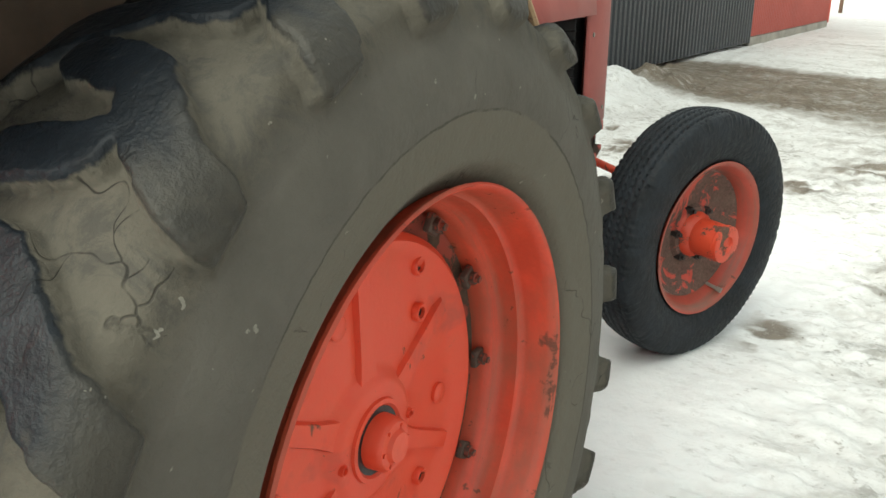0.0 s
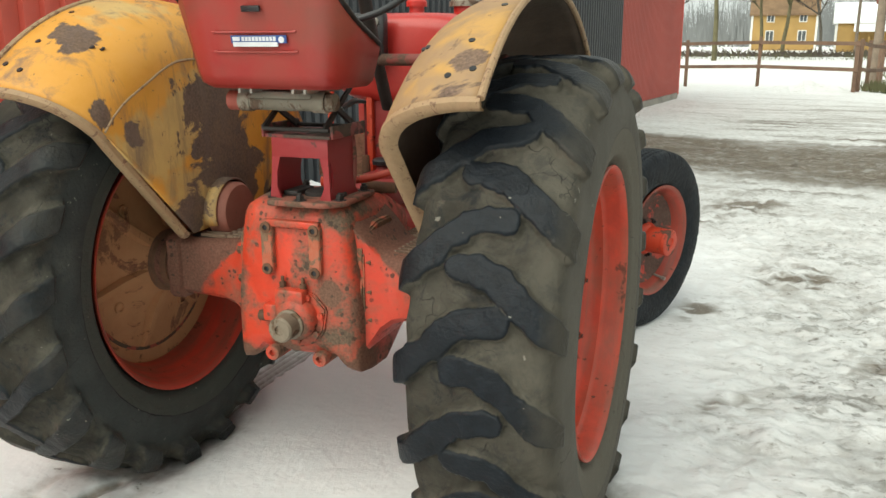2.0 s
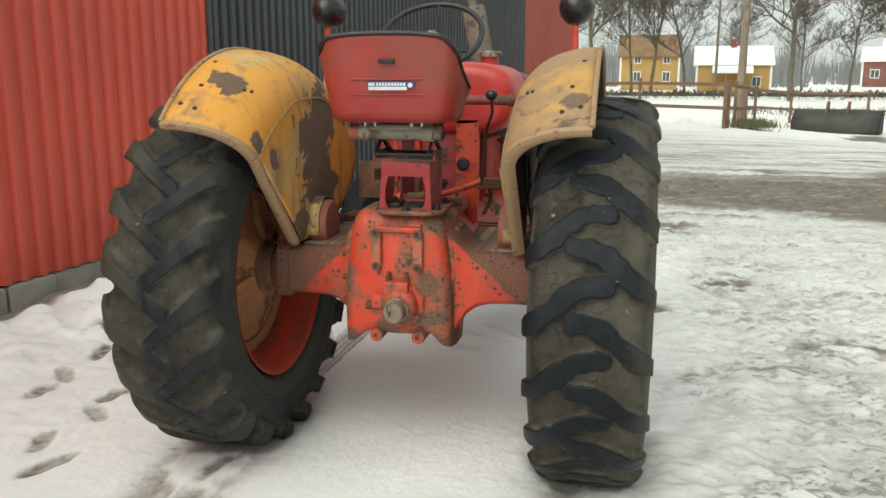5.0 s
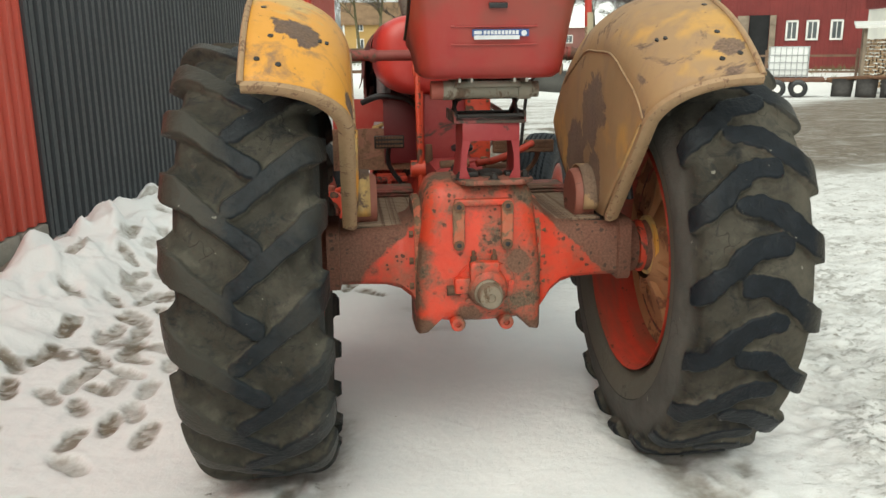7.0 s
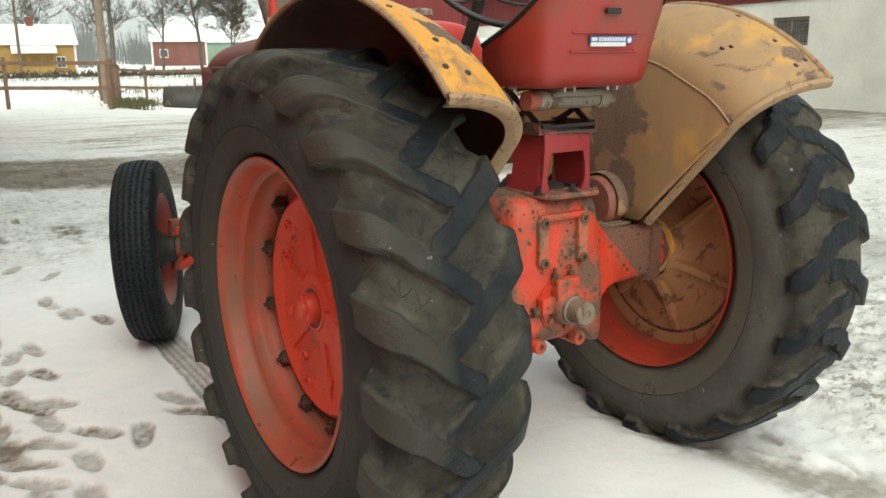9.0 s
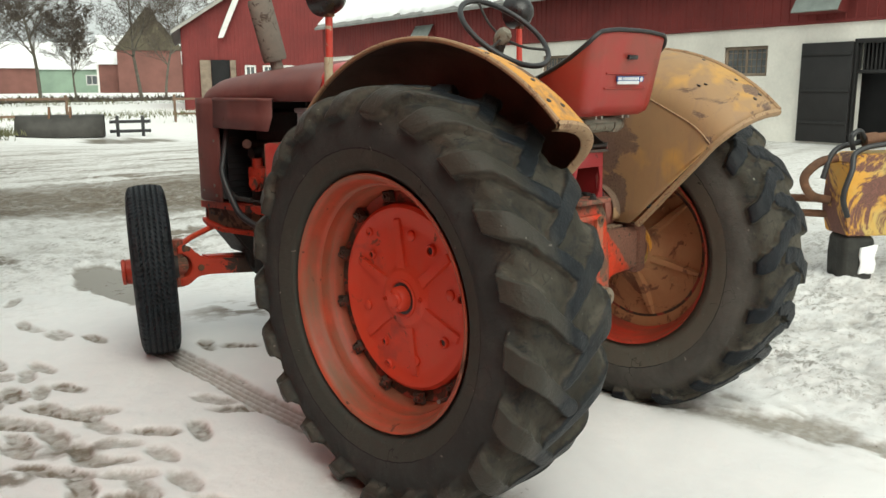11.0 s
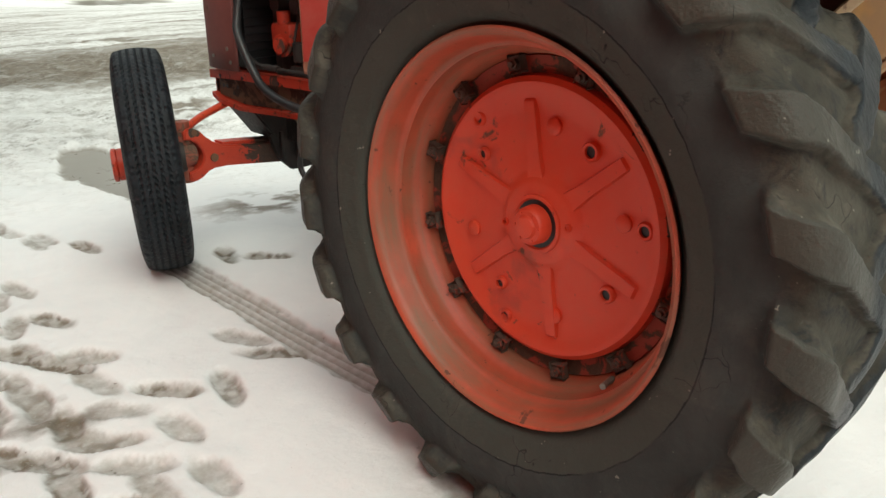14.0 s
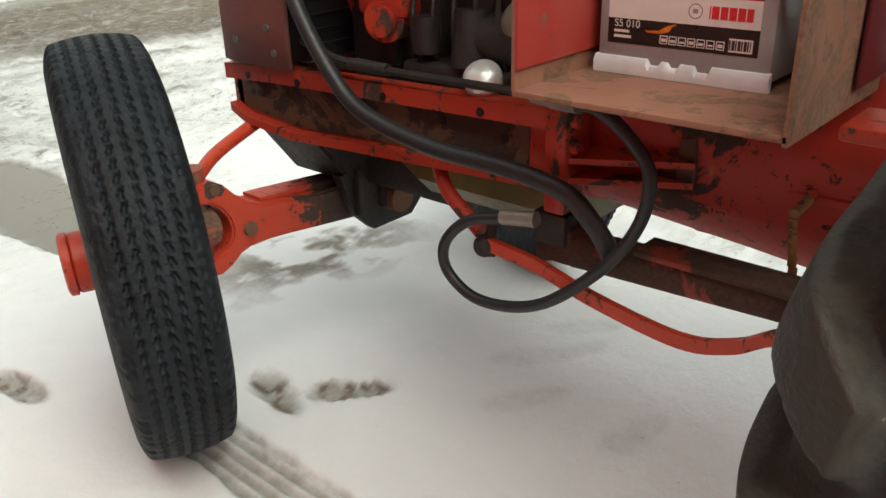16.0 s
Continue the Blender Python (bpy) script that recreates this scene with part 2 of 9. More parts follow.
def cast_paint(name, paint, faded, rust, stains=(), edge=None, pits=0.5, film=0.5):
    """Old paint on a casting: faded soft areas, clusters of round rust pits, a brown film and stains with places of their own.
    stains: x, y, z, radius; edge: the old overspray line, bare above z = edge[0] - edge[1] * |x|."""
    m, n, l, p = node_material(name)
    v = coords(n)
    xyz = n.new("ShaderNodeSeparateXYZ")
    l.new(v, xyz.inputs[0])
    big, mid = tex_noise(n, l, 5.5, 7, 0.62, v, 0.3), tex_noise(n, l, 16, 7, 0.68, v, 0.3)
    fine = tex_noise(n, l, 120, 4, 0.6, v)
    col = mixc(n, l, ramp(n, l, big, 0.38, 0.66), paint, faded)
    col = mixc(n, l, ramp(n, l, mid, 0.30, 0.70), tuple(c * 0.80 for c in paint), col)
    rusty = mixc(n, l, ramp(n, l, fine, 0.3, 0.7), tuple(c * 0.55 for c in rust), tuple(c * 1.4 for c in rust))
    brown = mathn(n, l, "MULTIPLY", ramp(n, l, mathn(n, l, "ADD", big, mathn(n, l, "MULTIPLY", mathn(n, l, "SUBTRACT", mid, 0.5), 0.7)), 0.46, 0.66), film)
    for sx, sy, sz, sr in stains:
        far = n.new("ShaderNodeVectorMath")
        far.operation = "DISTANCE"
        l.new(v, far.inputs[0])
        far.inputs[1].default_value = (sx, sy, sz)
        d = mathn(n, l, "ADD", mathn(n, l, "DIVIDE", far.outputs["Value"], sr), mathn(n, l, "MULTIPLY", mathn(n, l, "SUBTRACT", mid, 0.5), 1.5))
        brown = mathn(n, l, "MAXIMUM", brown, mathn(n, l, "MULTIPLY", ramp(n, l, d, 1.05, 0.65), 0.92))
    if edge is not None:
        line = mathn(n, l, "ADD", xyz.outputs[2], mathn(n, l, "MULTIPLY", mathn(n, l, "ABSOLUTE", xyz.outputs[0], 0.0), edge[1]))
        line = mathn(n, l, "ADD", line, mathn(n, l, "MULTIPLY", mathn(n, l, "SUBTRACT", mid, 0.5), edge[2]))
        brown = mathn(n, l, "MAXIMUM", brown, mathn(n, l, "MULTIPLY", ramp(n, l, line, edge[0], edge[0] + 0.015), 0.9))
    col = mixc(n, l, brown, col, rusty)
    cell = n.new("ShaderNodeTexVoronoi")
    cell.inputs["Scale"].default_value = 55.0
    l.new(v, cell.inputs["Vector"])
    hue = n.new("ShaderNodeSeparateColor")
    l.new(cell.outputs["Color"], hue.inputs[0])
    size = ramp(n, l, mathn(n, l, "ADD", hue.outputs[0], mathn(n, l, "MULTIPLY", mathn(n, l, "SUBTRACT", mid, 0.5), 1.2)), 0.60, 1.15)
    ragged = mathn(n, l, "ADD", cell.outputs["Distance"], mathn(n, l, "MULTIPLY", mathn(n, l, "SUBTRACT", fine, 0.5), 0.55))
    pit = mathn(n, l, "MULTIPLY", ramp(n, l, mathn(n, l, "SUBTRACT", mathn(n, l, "MULTIPLY", size, 0.75), ragged), 0.0, 0.10), ramp(n, l, big, 0.56 - 0.12 * pits, 0.64 - 0.12 * pits))
    col = mixc(n, l, mathn(n, l, "MULTIPLY", pit, 0.85), col, tuple(c * 0.45 for c in rust))
    l.new(col, p.inputs["Base Color"])
    bare = mathn(n, l, "MAXIMUM", brown, pit)
    l.new(mathn(n, l, "ADD", 0.44, mathn(n, l, "MULTIPLY", bare, 0.38)), p.inputs["Roughness"])
    h = mathn(n, l, "ADD", mathn(n, l, "MULTIPLY", fine, 0.35), mathn(n, l, "SUBTRACT", mathn(n, l, "MULTIPLY", mid, 0.8), mathn(n, l, "MULTIPLY", pit, 0.7)))
    bumped(n, l, p, h, 0.4, 0.005)
    return m


AXLE_PAINT = worn("axle_orange_paint", (0.56, 0.046, 0.018), (0.050, 0.034, 0.026), 0.22, 9.0, 0.42, chips=0.20, dust=0.35, dust_col=(0.16, 0.07, 0.04),
                  stains=[(-0.12, 2.27, 0.44, 0.20), (0.12, 2.27, 0.44, 0.20), (-0.57, 2.26, 0.60, 0.03), (0.57, 2.26, 0.60, 0.03)])
ORANGE = worn("orange_red_paint", (0.58, 0.050, 0.019), (0.085, 0.045, 0.030), 0.30, 9.0, 0.42, chips=0.22, dust=0.35, dust_col=(0.16, 0.07, 0.04))
HOUSING = cast_paint("chipped_housing_paint", (0.64, 0.050, 0.020), (0.50, 0.125, 0.070), (0.118, 0.078, 0.050),
                     [(0.19, -0.16, 0.50, 0.13), (0.21, -0.10, 0.88, 0.12), (0.02, -0.08, 1.08, 0.16), (-0.23, -0.2, 0.50, 0.07), (0.0, -0.26, 0.66, 0.085), (-0.24, -0.18, 0.78, 0.07), (0.12, -0.22, 0.76, 0.06), (-0.05, -0.23, 0.55, 0.07), (0.23, -0.15, 0.70, 0.12), (-0.22, -0.08, 0.93, 0.10), (-0.24, -0.18, 0.62, 0.06), (0.0, -0.05, 1.02, 0.20)], None, 1.0, 1.0)
ARM_PAINT = cast_paint("rusting_arm_paint", (0.62, 0.045, 0.018), (0.48, 0.110, 0.055), (0.105, 0.064, 0.042), [(0.0, 0.15, 0.80, 0.16), (0.52, -0.14, 0.75, 0.10), (-0.50, -0.14, 0.78, 0.13)], (1.115, 0.93, 0.10), 1.3, 0.55)
WHEEL_RED = worn("wheel_red_paint", (0.72, 0.060, 0.024), (0.12, 0.055, 0.034), 0.16, 7.0, 0.42, (0.52, 0.050, 0.026), 0.0, chips=0.12, dust=0.50, dust_col=(0.22, 0.085, 0.05))
RIM_RED = rim_material("rim_red_paint", (0.45, 0.078, 0.038), (0.22, 0.115, 0.068), 0.95)
RIM_FRONT = rim_material("front_rim_paint", (0.36, 0.050, 0.030), (0.15, 0.072, 0.048), 0.9)
RIM_BRIGHT = rim_material("bright_rim_paint", (0.60, 0.064, 0.030), (0.23, 0.085, 0.050), 0.80)
# red for the rims' inside, with shade mixed into the colour
RIM_INNER = rim_material("inner_rim_shade", (0.48, 0.042, 0.022), (0.17, 0.065, 0.040), 0.75)
INNER_RUST = worn("dusty_rust", (0.36, 0.165, 0.070), (0.16, 0.065, 0.035), 0.35, 5.0, 0.75, chips=0.06, dust=0.45, dust_col=(0.30, 0.17, 0.085))
GEAR_RED = worn("gearbox_red_paint", (0.46, 0.024, 0.012), (0.042, 0.026, 0.019), 0.27, 8.0, 0.44, (0.42, 0.22, 0.04), -0.20, chips=0.22, dust=0.55, dust_col=(0.085, 0.034, 0.022),
                stains=[(-0.19, 1.18, 0.87, 0.075), (-0.17, 1.25, 0.72, 0.075), (-0.16, 0.78, 0.92, 0.05), (0.18, 1.2, 0.8, 0.10)])
FRAME_RED = worn("frame_red_paint", (0.48, 0.038, 0.017), (0.060, 0.040, 0.030), 0.34, 9.0, 0.44, chips=0.20, dust=0.35, dust_col=(0.09, 0.05, 0.03))
SEAT_RED = worn("seat_red_paint", (0.345, 0.026, 0.023), (0.12, 0.05, 0.035), 0.10, 3.0, 0.40, (0.26, 0.040, 0.030), 0.3, chips=0.05, dust=0.65, dust_col=(0.17, 0.065, 0.045))
TANK_RED = worn("tank_red_paint", (0.50, 0.030, 0.026), (0.13, 0.05, 0.035), 0.08, 3.0, 0.32, chips=0.03, dust=0.18)
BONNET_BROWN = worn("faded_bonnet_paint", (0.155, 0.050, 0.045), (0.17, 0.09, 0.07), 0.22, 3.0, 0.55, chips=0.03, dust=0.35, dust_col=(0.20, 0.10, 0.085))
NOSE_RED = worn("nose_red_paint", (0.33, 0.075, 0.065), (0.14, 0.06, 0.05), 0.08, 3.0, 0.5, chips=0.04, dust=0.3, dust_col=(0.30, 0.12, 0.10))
# darker copy of the red paint, shade included in its colour
DARK_RED = worn("shaded_red_paint", (0.30, 0.024, 0.028), (0.07, 0.035, 0.03), 0.20, 5.0, 0.5, chips=0.08, dust=0.25)
YELLOW_L = worn("bright_yellow_paint", (0.70, 0.320, 0.038), (0.105, 0.070, 0.055), 0.20, 4.5, 0.5, (0.56, 0.37, 0.13), 0.30, chips=0.14, dust=0.40, dust_col=(0.30, 0.17, 0.08),
                stains=[(-0.455, 0.12, 1.42, 0.20), (-0.455, 0.05, 1.22, 0.17), (-0.455, -0.14, 0.99, 0.085), (-0.47, -0.515, 1.345, 0.05), (-0.455, -0.40, 1.27, 0.05), (-0.455, 0.15, 1.05, 0.15), (-0.62, -0.45, 1.58, 0.07), (-0.455, -0.05, 1.34, 0.13), (-0.47, 0.02, 1.10, 0.12)], runs=0.75)
YELLOW_R = worn("dull_yellow_paint", (0.52, 0.29, 0.075), (0.150, 0.100, 0.075), 0.30, 3.4, 0.6, (0.33, 0.205, 0.100), 0.75, chips=0.09, dust=0.5, dust_col=(0.27, 0.17, 0.09),
                stains=[(0.455, 0.0, 1.26, 0.13), (0.455, -0.04, 1.04, 0.09), (0.455, 0.2, 1.1, 0.12), (0.70, -0.58, 1.52, 0.05)], runs=0.45)
MACHINE_YELLOW = worn("machine_yellow_paint", (0.62, 0.31, 0.035), (0.150, 0.066, 0.052), 0.55, 1.7, 0.5, (0.50, 0.38, 0.12), 0.35, chips=0.08, dust=0.2)
FENDER_UNDER = plain("rusty_underside", (0.100, 0.068, 0.048), 0.4, 5, 0.85, 0, 0.4, 70)
LIP_RUST = worn("bare_fender_lip", (0.33, 0.215, 0.115), (0.19, 0.110, 0.070), 0.32, 22, 0.6, chips=0.14, dust=0.5, dust_col=(0.30, 0.20, 0.12))
RUBBER_L = tyre_material("left_tyre_rubber", (0.0115, 0.0145, 0.0175), (0.054, 0.050, 0.040), (0.041, 0.045, 0.043), 0.45, crust=0.80)
RUBBER_R = tyre_material("right_tyre_rubber", (0.0075, 0.0100, 0.0135), (0.054, 0.049, 0.039), (0.078, 0.074, 0.066), 0.08, 0.30, crust=-0.75)
RUBBER_F = plain("front_tyre_rubber", (0.0095, 0.0125, 0.0165), 0.6, 14, 0.62, 0, 0.8, 55, 0.008)
RUBBER_F.node_tree.nodes["Principled BSDF"].inputs["Specular IOR Level"].default_value = 0.28
HOSE = plain("black_hose_rubber", (0.022, 0.023, 0.025), 0.25, 12, 0.45, 0, 0.15, 200, 0.002)
BLACK = plain("black_paint", (0.014, 0.014, 0.016), 0.35, 9, 0.4, 0, 0.1, 100, 0.002)
GRIME = plain("oily_cast_iron", (0.030, 0.026, 0.024), 0.5, 9, 0.62, 0.2, 0.5, 60, 0.006)
STEEL = plain("dull_steel", (0.30, 0.28, 0.25), 0.35, 10, 0.5, 0.7, 0.25, 90, 0.002)
BARE = worn("greenish_bare_metal", (0.185, 0.175, 0.135), (0.095, 0.065, 0.045), 0.42, 9, 0.5, (0.30, 0.28, 0.23), 0.2, chips=0.14, dust=0.5, dust_col=(0.16, 0.11, 0.075))
RUST = plain("rust", (0.15, 0.075, 0.042), 0.45, 9, 0.85, 0.0, 0.5, 90, 0.004)
MUFFLER = worn("flaking_muffler", (0.15, 0.125, 0.105), (0.05, 0.032, 0.025), 0.35, 7, 0.75, chips=0.25, dust=0.2)
WALL_RED = plain("red_sheet_metal", (0.58, 0.092, 0.060), 0.10, 0.6, 0.5, 0, 0.04, 30, 0.002)
WALL_BLACK = plain("black_sheet_metal", (0.046, 0.051, 0.058), 0.18, 0.6, 0.5, 0, 0.04, 30, 0.002)
CONCRETE = plain("weathered_concrete", (0.32, 0.30, 0.26), 0.3, 2.0, 0.85, 0, 0.5, 25, 0.01)


# ---------------------------------------------------------------- building helpers
def thing(name, label, category, at=None, group="", kind=""):
    ob = new(name)
    ob.matrix_world = at if at is not None else Matrix()
    ob.empty_display_size = 0.2
    return tagged(ob, label, category, group, kind)


def part(name, bm, material, parent=None, label="", smooth=38, m=None, solid=0.0, second=None):
    """Links a bmesh as one mesh object under a thing or part."""
    bmesh.ops.recalc_face_normals(bm, faces=bm.faces)
    me = bpy.data.meshes.new(name)
    bm.to_mesh(me)
    bm.free()
    me.materials.append(material)
    if second is not None:
        me.materials.append(second)
    ob = new(name, me)
    if smooth:
        me.polygons.foreach_set("use_smooth", [True] * len(me.polygons))
        me.set_sharp_from_angle(angle=radians(smooth))
    if parent is not None:
        ob.parent = parent
    if m is not None:
        ob.matrix_basis = m
    if solid:
        s = ob.modifiers.new("thickness", "SOLIDIFY")
        s.thickness, s.offset = solid, -1
        if second is not None:
            s.material_offset, s.material_offset_rim = 1, 0
    if label:
        ob["label"] = label
    return ob


def placed_copy(ob, parent, m):
    """Another object on the same mesh."""
    o = new(ob.name.split(".")[0], ob.data)
    o.parent = parent
    o.matrix_basis = m
    return o


def pieces(name, bm, material, parent, label="", smooth=38, m=None):
    """Every loose piece of the bmesh as a part of its own."""
    bm.verts.ensure_lookup_table()
    left, made = set(bm.verts), []
    groups = []
    while left:
        stack, seen_ = [left.pop()], set()
        while stack:
            v = stack.pop()
            seen_.add(v)
            for e in v.link_edges:
                o = e.other_vert(v)
                if o in left:
                    left.discard(o)
                    stack.append(o)
        groups.append(seen_)
    groups.sort(key=lambda g: min((round(v.co.x, 4), round(v.co.y, 4), round(v.co.z, 4)) for v in g))
    for g in groups:
        b = bmesh.new()
        table = {}
        for v in sorted(g, key=lambda v: v.index):
            table[v] = b.verts.new(v.co)
        for f in {f for v in g for f in v.link_faces}:
            b.faces.new([table[v] for v in f.verts])
        made.append(part(name, b, material, parent, label, smooth, m))
    bm.free()
    return made


def structure(name, bm, material, label, category="", smooth=30):
    return tagged(part(name, bm, material, None, "", smooth), label, category or name.split("_")[0], kind="structure")


def box(bm, lo, hi, bevel=0.0, m=None, seg=2):
    g = bmesh.ops.create_cube(bm, size=1.0)["verts"]
    lo, hi = Vector(lo), Vector(hi)
    mid, size = (lo + hi) / 2, hi - lo
    for v in g:
        v.co = Vector((v.co.x * size.x, v.co.y * size.y, v.co.z * size.z)) + mid
    if bevel:
        edges = {e for v in g for e in v.link_edges}
        g = bmesh.ops.bevel(bm, geom=list(edges), offset=bevel, segments=seg, affect="EDGES", profile=0.5)["verts"]
    if m is not None:
        bmesh.ops.transform(bm, matrix=m, verts=list(g))
    return g


def cyl(bm, a, b, ra, rb=None, seg=20, caps=True):
    """A cylinder or cone from point a to point b."""
    a, b = Vector(a), Vector(b)
    rb = ra if rb is None else rb
    q = (b - a).to_track_quat("Z", "Y").to_matrix()
    rings = []
    for c, r in ((a, ra), (b, rb)):
        rings.append([bm.verts.new(c + q @ Vector((r * math.cos(2 * math.pi * i / seg), r * math.sin(2 * math.pi * i / seg), 0))) for i in range(seg)])
    for i in range(seg):
        j = (i + 1) % seg
        bm.faces.new((rings[0][i], rings[0][j], rings[1][j], rings[1][i]))
    if caps:
        bm.faces.new(rings[0][::-1])
        bm.faces.new(rings[1])


def lathe(bm, prof, seg=64, m=None, closed=False):
    """Turns a profile of (x, r) about the x axis."""
    rings = []
    for x, r in prof:
        rings.append([bm.verts.new((x, r * math.sin(2 * math.pi * i / seg), r * math.cos(2 * math.pi * i / seg))) for i in range(seg)])
    pairs = list(zip(rings, rings[1:])) + ([(rings[-1], rings[0])] if closed else [])
    for a, b in pairs:
        for i in range(seg):
            j = (i + 1) % seg
            bm.faces.new((a[i], a[j], b[j], b[i]))
    if m is not None:
        bmesh.ops.transform(bm, matrix=m, verts=[v for r in rings for v in r])
    return rings


def spline(pts, steps=8):
    """A smooth curve through the points."""
    p = [Vector(q) for q in pts]
    p = [2 * p[0] - p[1]] + p + [2 * p[-1] - p[-2]]
    out = []
    for i in range(1, len(p) - 2):
        for k in range(steps):
            t = k / steps
            out.append(0.5 * (2 * p[i] + (p[i + 1] - p[i - 1]) * t + (2 * p[i - 1] - 5 * p[i] + 4 * p[i + 1] - p[i + 2]) * t * t
                              + (3 * p[i] - p[i - 1] - 3 * p[i + 1] + p[i + 2]) * t ** 3))
    return out + [p[-2]]


def tube(bm, pts, r, seg=10, steps=8, end=None, smooth_path=True):
    """A round bar or hose along a smooth path; end: the radius at its far end."""
    path = spline(pts, steps) if smooth_path else [Vector(q) for q in pts]
    rings, up = [], Vector((0.13, 0.21, 0.97))
    for i, c in enumerate(path):
        d = (path[min(i + 1, len(path) - 1)] - path[max(i - 1, 0)]).normalized()
        side = d.cross(up)
        side = side.normalized() if side.length > 1e-4 else Vector((1, 0, 0))
        up = side.cross(d).normalized()
        rr = r + ((end - r) * i / (len(path) - 1) if end is not None else 0)
        rings.append([bm.verts.new(c + rr * (math.cos(2 * math.pi * k / seg) * side + math.sin(2 * math.pi * k / seg) * up)) for k in range(seg)])
    for a, b in zip(rings, rings[1:]):
        for k in range(seg):
            j = (k + 1) % seg
            bm.faces.new((a[k], a[j], b[j], b[k]))
    bm.faces.new(rings[0][::-1])
    bm.faces.new(rings[-1])


def loft(bm, rows, close=False):
    """A skin over rows of points."""
    vs = [[bm.verts.new(p) for p in row] for row in rows]
    for a, b in zip(vs, vs[1:]):
        k = len(a)
        for i in range(k if close else k - 1):
            j = (i + 1) % k
            bm.faces.new((a[i], a[j], b[j], b[i]))
    return vs


def prism(bm, outline, axis, lo, hi):
    """A flat outline of 2D points pulled from lo to hi along an axis."""
    def at(p, h):
        return {"x": (h, p[0], p[1]), "y": (p[0], h, p[1]), "z": (p[0], p[1], h)}[axis]
    a, b = [bm.verts.new(at(p, lo)) for p in outline], [bm.verts.new(at(p, hi)) for p in outline]
    bm.faces.new(a[::-1])
    bm.faces.new(b)
    for i in range(len(outline)):
        j = (i + 1) % len(outline)
        bm.faces.new((a[i], a[j], b[j], b[i]))


def arc(cx, cy, r, a0, a1, k):
    return [(cx + r * math.cos(radians(a0 + (a1 - a0) * i / k)), cy + r * math.sin(radians(a0 + (a1 - a0) * i / k))) for i in range(k + 1)]


# ---------------------------------------------------------------- ground
def lattice(ix, iy, seed):
    h = np.sin(ix * 127.1 + iy * 311.7 + seed * 74.7) * 43758.5453
    return h - np.floor(h)


def value_noise(x, y, seed=0):
    ix, iy = np.floor(x), np.floor(y)
    fx, fy = x - ix, y - iy
    fx, fy = fx * fx * (3 - 2 * fx), fy * fy * (3 - 2 * fy)
    a, b = lattice(ix, iy, seed), lattice(ix + 1, iy, seed)
    c, d = lattice(ix, iy + 1, seed), lattice(ix + 1, iy + 1, seed)
    return (a * (1 - fx) + b * fx) * (1 - fy) + (c * (1 - fx) + d * fx) * fy


def fractal(x, y, octaves, seed=0):
    s, amp, tot = 0, 1.0, 0
    for o in range(octaves):
        s = s + amp * value_noise(x * 2 ** o, y * 2 ** o, seed + o * 7)
        tot += amp
        amp *= 0.55
    return s / tot


WALL_A, WALL_DIR = Vector((-3.36, 0.0)), Vector((0.121, 0.9926))     # foot of the shed's front, and its direction


def wall_distance(x, y):
    return (x - WALL_A.x) * WALL_DIR.y - (y - WALL_A.y) * WALL_DIR.x


def smoothstep(a, b, v):
    t = np.clip((v - a) / (b - a), 0, 1)
    return t * t * (3 - 2 * t)


def footprints():
    """Trodden places: x, y, heading, depth, dirt."""
    rnd = random.Random(5)
    trail = ((-0.95, 2.80), (-0.50, 2.22), (-0.36, 2.07), (-1.38, 2.46), (-1.39, 2.03), (-1.55, 1.80), (-1.50, 1.64), (-1.40, 1.63), (-1.46, 1.42), (-1.67, 1.57), (-1.66, 1.41),
             (-1.64, 1.21), (-1.30, 1.20), (-1.15, 1.07), (-0.92, 1.37), (-0.90, 1.18), (-1.60, 1.04), (-1.75, 1.03), (-1.83, 1.14), (-1.58, 0.85), (-1.44, 0.65), (-1.76, 0.88),
             (-1.65, 2.42), (-1.64, 2.12), (-1.75, 2.06), (-1.60, 1.82), (-1.76, 1.67), (-2.04, 1.50), (-2.16, 1.95), (-2.05, 1.11), (-1.84, 1.40), (-1.74, 1.74), (-1.80, 0.74),
             (-1.65, 0.66), (-1.70, 0.48), (-1.63, 0.17), (-1.58, -0.05), (-1.45, 0.42), (-1.52, 0.30), (-1.34, 0.18), (-2.16, 0.97), (-2.08, 0.72), (-2.10, 3.22), (-2.0, 0.1), (-1.61, -0.41), (-1.43, -0.6))
    out = []
    for x, y in trail:
        out.append((x, y, rnd.uniform(-0.9, 0.3), rnd.uniform(0.018, 0.034), rnd.uniform(0.35, 1.0)))
    out += [(x, y, rnd.uniform(-1.4, -0.6), 0.009, 0.06) for x, y in ((0.12, 1.81), (-0.08, 1.68), (-0.03, 1.37), (0.23, 1.73), (0.41, 1.79))]
    out += [(rnd.gauss(-1.66, 0.16), rnd.uniform(0.6, 3.2), rnd.uniform(-0.8, 0.4), rnd.uniform(0.010, 0.026), rnd.uniform(0.1, 0.7)) for _ in range(22)]
    out += [(rnd.uniform(-2.7, -0.9), rnd.uniform(2.4, 7.0), rnd.uniform(-0.7, 0.7), rnd.uniform(0.010, 0.028), rnd.uniform(0.1, 0.7)) for _ in range(46)]
    out += [(rnd.uniform(-2.6, -1.3), rnd.uniform(-2.4, 0.4), rnd.uniform(-0.7, 0.7), rnd.uniform(0.010, 0.024), rnd.uniform(0.1, 0.5)) for _ in range(9)]
    return out


